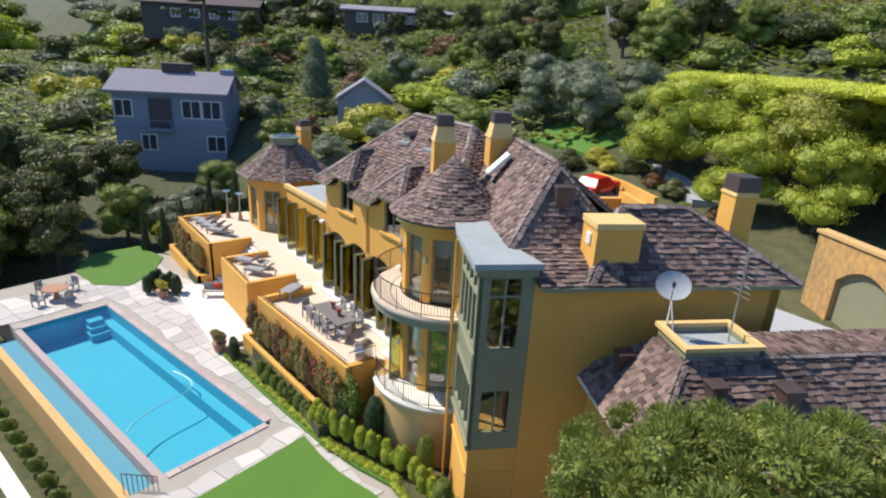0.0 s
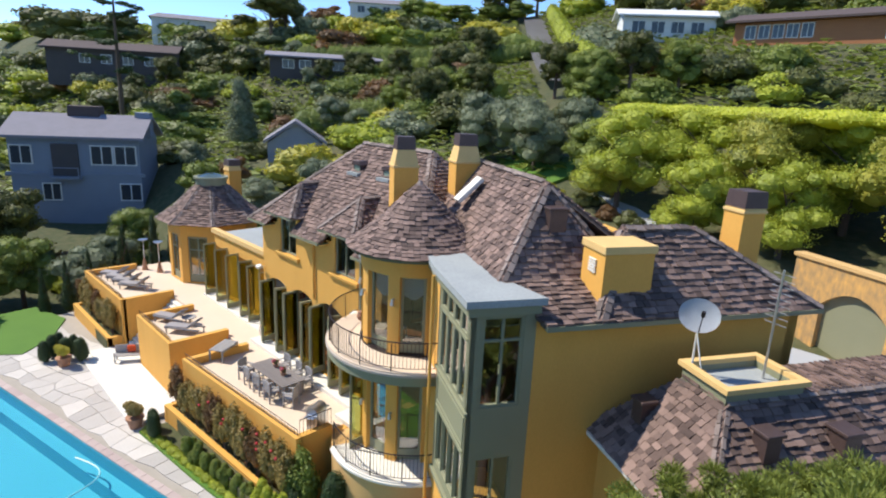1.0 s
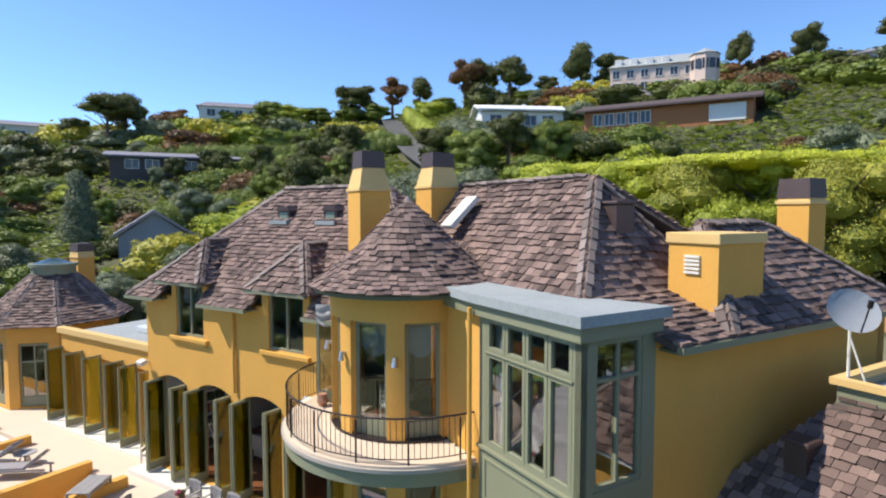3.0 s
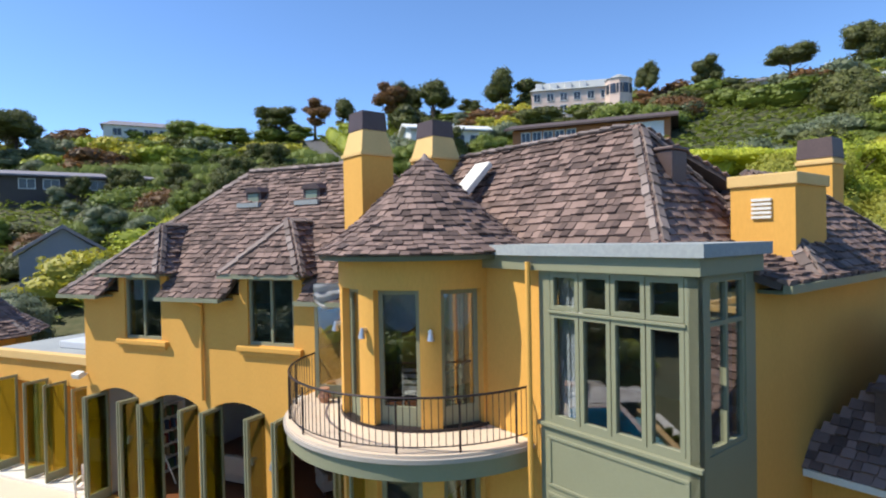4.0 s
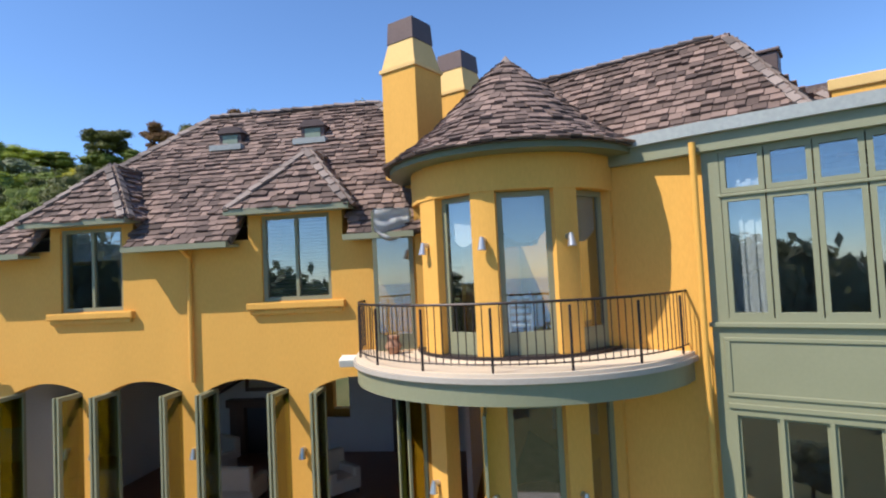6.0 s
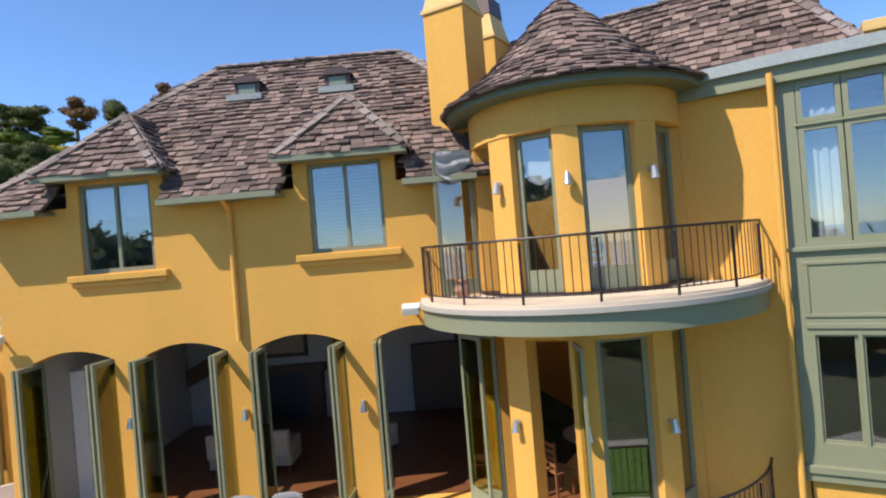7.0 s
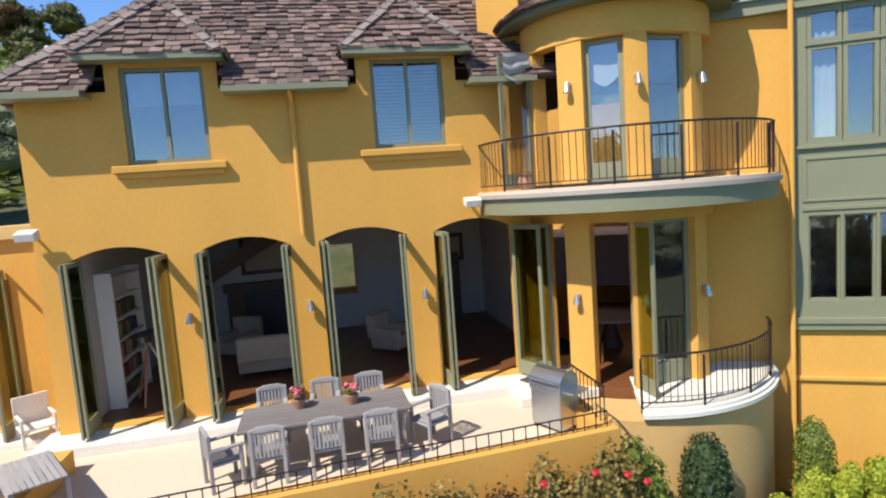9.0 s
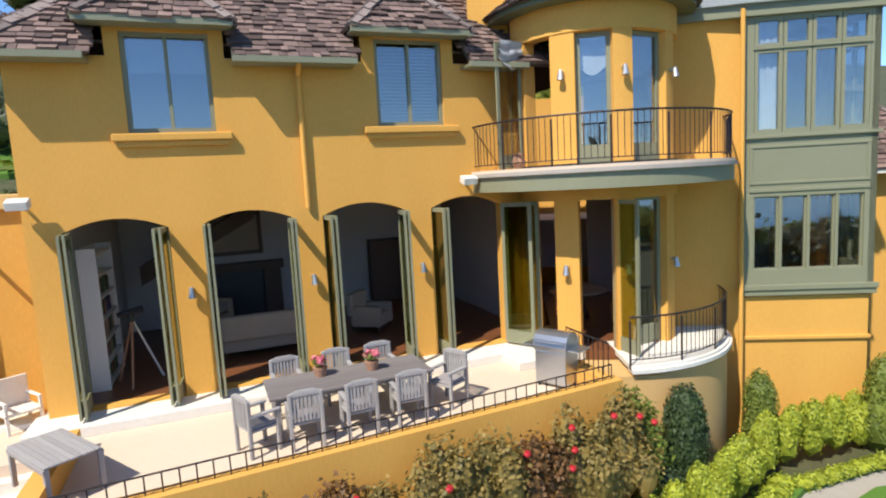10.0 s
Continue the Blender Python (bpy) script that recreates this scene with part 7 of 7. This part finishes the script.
def lounger(m, raise_deg=38, first_one=False):
    t = thing("sun_lounger", "weathered teak sun lounger with grey cushions", "lounger", m, "loungers on the terrace")
    for y in (-0.33, 0.28):
        shape("side_rail", t, TEAK, [(-1.0, y, 0.28, 1.0, y + 0.05, 0.36)])
    for x in (-0.9, 0.85):
        for y in (-0.33, 0.27):
            shape("leg", t, TEAK, [(x, y, 0, x + 0.06, y + 0.06, 0.3)])
    for i in range(9):
        shape("slat", t, TEAK, [(-0.98 + i * 0.145, -0.29, 0.33, -0.86 + i * 0.145, 0.29, 0.355)], 0.0)
    shape("mattress", t, CUSHION, [(-0.98, -0.29, 0.36, 0.28, 0.29, 0.43)], 0.03)
    shape("backrest", t, CUSHION, [(0, -0.29, 0.0, 0.74, 0.29, 0.08)], 0.03, "", pose(0.28, 0, 0.37, 0, -raise_deg, 0))
    shape("back_frame", t, TEAK, [(0, -0.31, -0.04, 0.76, 0.31, -0.005)], 0.0, "", pose(0.28, 0, 0.37, 0, -raise_deg, 0))
    return t


L0 = lounger(along(-26.0, -3.0, 35, ZT))
for x, y, a in ((-25.0, -2.9, 35), (-24.0, -2.8, 35), (-22.9, -2.7, 38), (-15.9, -2.9, 30), (-14.0, -2.9, 38)):
    copy_thing(L0, along(x, y, a, ZT))
wt = thing("slatted_table", "low weathered teak slatted table beside the wall", "table", along(-9.95, -2.55, -57, ZT))
for i in range(9):
    shape("slat", wt, TEAK, [(-0.66, -0.36 + 0.08 * i, 0.58, 0.66, -0.29 + 0.08 * i, 0.61)], 0.006)
for y in (-0.38, 0.34):
    shape("side_rail", wt, TEAK, [(-0.66, y, 0.5, 0.66, y + 0.04, 0.575)])
for x in (-0.66, 0.59):
    for y in (-0.37, 0.3):
        shape("leg", wt, TEAK, [(x, y, 0, x + 0.07, y + 0.07, 0.575)])
rt = thing("side_table", "small round grey side table between loungers", "table", along(-15.0, -2.3, 0, ZT))
bm = bmesh.new()
cyl(bm, (0, 0, 0.42), (0, 0, 0.46), 0.38, seg=24)
part("tabletop", bm, TEAK, rt)
for i in range(3):
    bm = bmesh.new()
    cyl(bm, (0.25 * math.cos(2.1 * i), 0.25 * math.sin(2.1 * i), 0), (0.1 * math.cos(2.1 * i), 0.1 * math.sin(2.1 * i), 0.42), 0.025, seg=8)
    part("leg", bm, TEAK, rt)
gr = thing("barbecue_grill", "steel barbecue grill with a domed lid by the rail", "grill", along(-1.66, -2.5, -62, ZT) @ Matrix.Diagonal((0.84, 0.84, 0.9, 1)))
shape("cabinet", gr, STEEL, [(-0.4, -0.28, 0.08, 0.4, 0.28, 0.78)], 0.02)
shape("firebox", gr, STEEL, [(-0.42, -0.3, 0.78, 0.42, 0.3, 0.92)], 0.02)
bm = bmesh.new()
n = 8
for i in range(n):
    a0, a1 = math.pi * i / n, math.pi * (i + 1) / n
    solid(bm, [Vector((-0.42, 0.3 * math.cos(a), 0.92 + 0.28 * math.sin(a))) for a in (a0, a1)] + [Vector((-0.42, 0, 0.92))],
          [Vector((0.42, 0.3 * math.cos(a), 0.92 + 0.28 * math.sin(a))) for a in (a0, a1)] + [Vector((0.42, 0, 0.92))])
bmesh.ops.remove_doubles(bm, verts=bm.verts, dist=0.001)
part("lid", fixed(bm), STEEL, gr, "domed brushed steel lid")
shape("side_shelf", gr, STEEL, [(0.43, -0.26, 0.84, 0.72, 0.26, 0.88)], 0.01)
shape("side_shelf", gr, STEEL, [(-0.72, -0.26, 0.84, -0.43, 0.26, 0.88)], 0.01)
bm = bmesh.new()
cyl(bm, (-0.35, -0.36, 1.02), (0.35, -0.36, 1.02), 0.015, seg=8)
part("handle", bm, STEEL, gr)
for x in (-0.36, 0.3):
    for y in (-0.26, 0.2):
        shape("foot", gr, BLACK, [(x, y, 0, x + 0.06, y + 0.06, 0.1)], 0.0)
bench = thing("garden_bench", "grey teak garden bench with an orange cushion", "bench", along(-17.75, -4.75, 62, -1.72))
shape("seat", bench, TEAK, [(-0.7, -0.28, 0.38, 0.7, 0.25, 0.44)])
shape("backrest", bench, TEAK, [(-0.7, 0.22, 0.44, 0.7, 0.27, 0.9)])
for x in (-0.7, 0.63):
    shape("leg", bench, TEAK, [(x, -0.27, 0, x + 0.07, -0.2, 0.62)])
    shape("leg", bench, TEAK, [(x, 0.2, 0, x + 0.07, 0.27, 0.62)])
cu = thing("cushion", "bright orange cushion on the bench", "cushion", along(-17.85, -4.55, 62, -1.26))
shape("pad", cu, ORANGE, [(-0.22, -0.1, 0, 0.22, 0.1, 0.4)], 0.08)
for x, y in ((-26.9, -0.9), (-25.7, -0.3)):
    ht = thing("patio_heater", "slim white patio heater on a round base", "heater", along(x, y, 0, ZT), "patio heaters")
    bm = bmesh.new()
    cyl(bm, (0, 0, 0), (0, 0, 0.8), 0.22, 0.06, 14)
    part("base", bm, TERRACOTTA, ht)
    bm = bmesh.new()
    cyl(bm, (0, 0, 0.8), (0, 0, 2.05), 0.03, seg=8)
    part("pole", bm, WHITESTONE, ht)
    bm = bmesh.new()
    cyl(bm, (0, 0, 2.05), (0, 0, 2.2), 0.08, 0.32, 16)
    part("hood", bm, STEEL, ht)
wc = thing("slatted_chair", "low pale wooden chair by the wing's corner", "chair", along(-11.2, 0.35, 35, ZT))
shape("seat", wc, WHITESTONE, [(-0.3, -0.3, 0.32, 0.3, 0.3, 0.37)])
shape("backrest", wc, WHITESTONE, [(-0.3, 0.26, 0.37, 0.3, 0.31, 0.9)])
for x in (-0.3, 0.24):
    shape("armrest", wc, WHITESTONE, [(x, -0.3, 0.55, x + 0.06, 0.3, 0.59)])
    for y in (-0.3, 0.25):
        shape("leg", wc, WHITESTONE, [(x, y, 0, x + 0.06, y + 0.05, 0.55)])
# side rail by the grill
sr = thing("terrace_rail", "black iron rail at the terrace end", "railing", along(-1.2, -3.5, 90, CAP))
bm = bmesh.new()
cyl(bm, (0, 0, 0.62), (1.35, 0, 0.62), 0.02, seg=6)
part("handrail", bm, IRON, sr)
for i in range(10):
    bm = bmesh.new()
    cyl(bm, (i * 0.15, 0, -0.02), (i * 0.15, 0, 0.62), 0.011, seg=5)
    part("bar", bm, IRON, sr)
bp = thing("balcony_pot", "small reddish clay urn on the balcony", "pot", Matrix.Translation(on_ring(2.45, -163, FLOOR2)))
bm = bmesh.new()
cyl(bm, (0, 0, 0), (0, 0, 0.14), 0.08, 0.16, 14)
cyl(bm, (0, 0, 0.14), (0, 0, 0.3), 0.16, 0.09, 14)
cyl(bm, (0, 0, 0.3), (0, 0, 0.34), 0.12, 0.12, 14)
part("urn", bm, TERRACOTTA, bp)

# poolside furniture at the far end
pt = thing("patio_table", "round reddish patio table beyond the pool", "table", along(-22.9, -13.2, 0, GROUND))
bm = bmesh.new()
cyl(bm, (0, 0, 0.68), (0, 0, 0.74), 0.75, seg=26)
part("tabletop", bm, TERRACOTTA, pt)
bm = bmesh.new()
cyl(bm, (0, 0, 0), (0, 0, 0.68), 0.18, 0.1, 14)
part("pedestal", bm, TERRACOTTA, pt)
for x, y, a in ((-23.9, -13.9, 130), (-22.0, -14.2, 220), (-23.8, -12.2, 40), (-21.7, -12.7, -60)):
    c = copy_thing(first, along(x, y, a, GROUND))
    tagged(c, "grey teak garden armchair at the poolside table", group="chairs by the pool")

# ---- rooms seen through the doors ----
shelf = thing("bookcase", "tall white bookcase against the inner wall", "bookcase", along(-10.18, 1.2, 0, TZ - 0.02))
shape("side_panel", shelf, WHITE, [(0, 0, 0, 0.34, 0.05, 2.9)], 0.0)
shape("side_panel", shelf, WHITE, [(0, 1.75, 0, 0.34, 1.8, 2.9)], 0.0)
shape("back_panel", shelf, WHITE, [(0, 0.05, 0, 0.03, 1.75, 2.9)], 0.0)
for i in range(7):
    shape("shelf", shelf, WHITE, [(0.03, 0.05, 0.05 + i * 0.45, 0.33, 1.75, 0.09 + i * 0.45)], 0.0)
rd = random.Random(3)
BOOKS = [material("book_" + c, col, 0.8, None, 4, 20, 0.05) for c, col in (("red", (0.25, 0.05, 0.04)), ("blue", (0.06, 0.1, 0.2)), ("tan", (0.4, 0.3, 0.18)), ("green", (0.08, 0.14, 0.07)))]
for lv in range(5):
    y = 0.1
    while y < 1.5:
        w = rd.uniform(0.05, 0.1)
        bk = thing("book", "worn cloth-bound book standing on the bookcase", "book", along(-10.13, 1.2 + y, 0, TZ - 0.02 + 0.095 + lv * 0.45), "books on the bookcase")
        shape("cover", bk, rd.choice(BOOKS), [(0, 0, 0, 0.2, w * 0.9, rd.uniform(0.24, 0.34))], 0.004)
        y += w + (0.12 if rd.random() < 0.3 else 0.0)
tri = thing("tripod", "wooden tripod with a dark viewing scope indoors", "tripod", along(-9.38, 1.5, 0, TZ - 0.02))
for i in range(3):
    bm = bmesh.new()
    a = 0.4 + 2.1 * i
    cyl(bm, (0.5 * math.cos(a), 0.5 * math.sin(a), 0), (0, 0, 1.35), 0.028, 0.022, 8)
    part("leg", bm, WHITESTONE if i == 0 else TERRACOTTA, tri)
bm = bmesh.new()
cyl(bm, (-0.25, 0.0, 1.46), (0.22, -0.08, 1.56), 0.06, 0.08, 12)
cyl(bm, (0, 0, 1.3), (0, 0, 1.48), 0.06, seg=10)
part("scope", bm, BLACK, tri)


def sofa(m, w, label, mat):
    t = thing("sofa" if w > 1.2 else "armchair", label, "sofa" if w > 1.2 else "armchair", m)
    shape("seat", t, mat, [(-w / 2, -0.45, 0.12, w / 2, 0.4, 0.46)], 0.05)
    shape("backrest", t, mat, [(-w / 2, 0.3, 0.4, w / 2, 0.52, 1.0)], 0.06)
    for x in (-w / 2, w / 2 - 0.2):
        shape("armrest", t, mat, [(x, -0.45, 0.4, x + 0.2, 0.35, 0.66)], 0.05)
    for x in (-w / 2 + 0.05, w / 2 - 0.11):
        for y in (-0.4, 0.35):
            shape("leg", t, DARKWOODF, [(x, y, 0, x + 0.06, y + 0.06, 0.13)], 0.0)


sofa(along(-6.7, 2.6, 180, TZ - 0.02), 2.0, "beige upholstered sofa with its back to the terrace", BEIGE)
sofa(along(-3.9, 3.2, 50, TZ - 0.02), 0.9, "beige wing armchair in the living room", BEIGE)
sofa(along(-8.0, 4.6, -30, TZ - 0.02), 0.9, "beige wing armchair in the living room", BEIGE)


def framed(x, z, w, h, label):
    t = thing("picture", label, "picture", along(x, 6.58, 0, z))
    shape("frame", t, DARKWOODF, [(-w / 2, -0.05, -h / 2, w / 2, 0.0, -h / 2 + 0.12), (-w / 2, -0.05, h / 2 - 0.12, w / 2, 0, h / 2), (-w / 2, -0.05, -h / 2, -w / 2 + 0.12, 0, h / 2), (w / 2 - 0.12, -0.05, -h / 2, w / 2, 0, h / 2)], 0.0)
    shape("canvas", t, BEIGE, [(-w / 2 + 0.1, -0.03, -h / 2 + 0.1, w / 2 - 0.1, -0.01, h / 2 - 0.1)], 0.0)


framed(-7.2, 3.55, 1.7, 1.3, "dark-framed painting on the white wall")
framed(-1.4, 3.2, 0.7, 0.9, "small dark-framed painting on the white wall")
cab = thing("fireplace", "dark carved fireplace surround on the back wall", "fireplace", along(-7.2, 6.3, 0, TZ - 0.02))
shape("surround", cab, DARKWOODF, [(-1.3, 0, 0, -0.8, 0.28, 1.5), (0.8, 0, 0, 1.3, 0.28, 1.5), (-1.4, -0.05, 1.5, 1.4, 0.28, 1.75)], 0.01)
shape("hearth", cab, BLACK, [(-0.8, 0.2, 0, 0.8, 0.28, 1.5)], 0.0)
cb = thing("sideboard", "dark walnut sideboard by the inner wall", "cabinet", along(-2.2, 6.2, 0, TZ - 0.02))
shape("body", cb, DARKWOODF, [(-0.9, -0.05, 0.1, 0.9, 0.35, 2.1)], 0.02)
for x in (-0.85, 0.03):
    shape("door", cb, DARKWOODF, [(x, -0.08, 0.2, x + 0.82, -0.05, 2.0)], 0.005)
bk2 = thing("stair_panel", "dark timber staircase side rising indoors", "stair", along(-9.6, 5.2, 0, TZ - 0.02))
bm = bmesh.new()
solid(bm, [Vector(p) for p in ((0, 0, 2.0), (3.0, 0, 3.5), (3.0, 0, 3.1), (0, 0, 1.5))], [Vector(p) for p in ((0, 0.9, 2.0), (3.0, 0.9, 3.5), (3.0, 0.9, 3.1), (0, 0.9, 1.5))])
part("stringer", fixed(bm), DARKWOODF, bk2)
dt = thing("round_table", "round pale dining table in the tower room", "table", along(1.3, 1.1, 0, TZ))
bm = bmesh.new()
cyl(bm, (0, 0, 0.72), (0, 0, 0.76), 0.75, seg=28)
part("tabletop", bm, BEIGE, dt)
bm = bmesh.new()
cyl(bm, (0, 0, 0), (0, 0, 0.72), 0.3, 0.08, 14)
part("pedestal", bm, DARKWOODF, dt)
REDWOODF = material("reddish_chair_wood", (0.33, 0.13, 0.05), 0.5, (0.24, 0.09, 0.035), 3, 20, 0.05)


def ladder_chair(m, mat, label, grp):
    t = thing("dining_chair", label, "chair", m, grp)
    for x in (-0.21, 0.17):
        shape("leg", t, mat, [(x, -0.2, 0, x + 0.04, -0.16, 0.45)], 0.0)
        shape("leg", t, mat, [(x, 0.17, 0, x + 0.04, 0.21, 1.05)], 0.0)
    shape("seat", t, mat, [(-0.22, -0.21, 0.43, 0.22, 0.21, 0.47)])
    for i in range(4):
        shape("slat", t, mat, [(-0.17, 0.175, 0.56 + i * 0.125, 0.17, 0.2, 0.63 + i * 0.125)], 0.0)
    return t


ladder_chair(along(0.25, 0.05, 115, TZ), REDWOODF, "reddish ladder-back chair at the round table", "chairs in the tower room")
ladder_chair(along(2.0, 0.3, 230, TZ), REDWOODF, "reddish ladder-back chair at the round table", "chairs in the tower room")
ladder_chair(along(1.0, -0.75, 190, FLOOR2), WHITE, "white slatted chair in the upper tower room", "upper chairs")
shape("upper_cabinet", None, BLACK, [(-0.36, 1.0, FLOOR2 - 0.05, -0.2, 1.9, FLOOR2 + 1.6)], 0.01)
tagged(bpy.data.objects["upper_cabinet"], "tall dark cabinet in the upper room", "cabinet")

# ---- the shingles ----
joined("shingles", SHINGLES, SHAKE, mansion, "overlapping weathered cedar shakes")
joined("cap_shingles", HIPS, HIPCAP, mansion, "paler cap shakes along hips and ridges")
unit_bm = bmesh.new()
solid(unit_bm, [Vector(p) for p in ((-0.5, 0, 0), (0.5, 0, 0), (0.5, 1, -0.01), (-0.5, 1, -0.01))],
      [Vector(p) for p in ((-0.5, 0, 0.055), (0.5, 0, 0.055), (0.5, 1, 0.02), (-0.5, 1, 0.02))])
fixed(unit_bm)
unit = bpy.data.meshes.new("shingle")
unit_bm.to_mesh(unit)
unit_bm.free()
unit.materials.append(SHAKE)
for turn, at, w, length, jt in PIECES:
    piece("shingle", unit, mansion, Matrix.Translation(at) @ turn @ Matrix.Diagonal((w, length, jt, 1)))
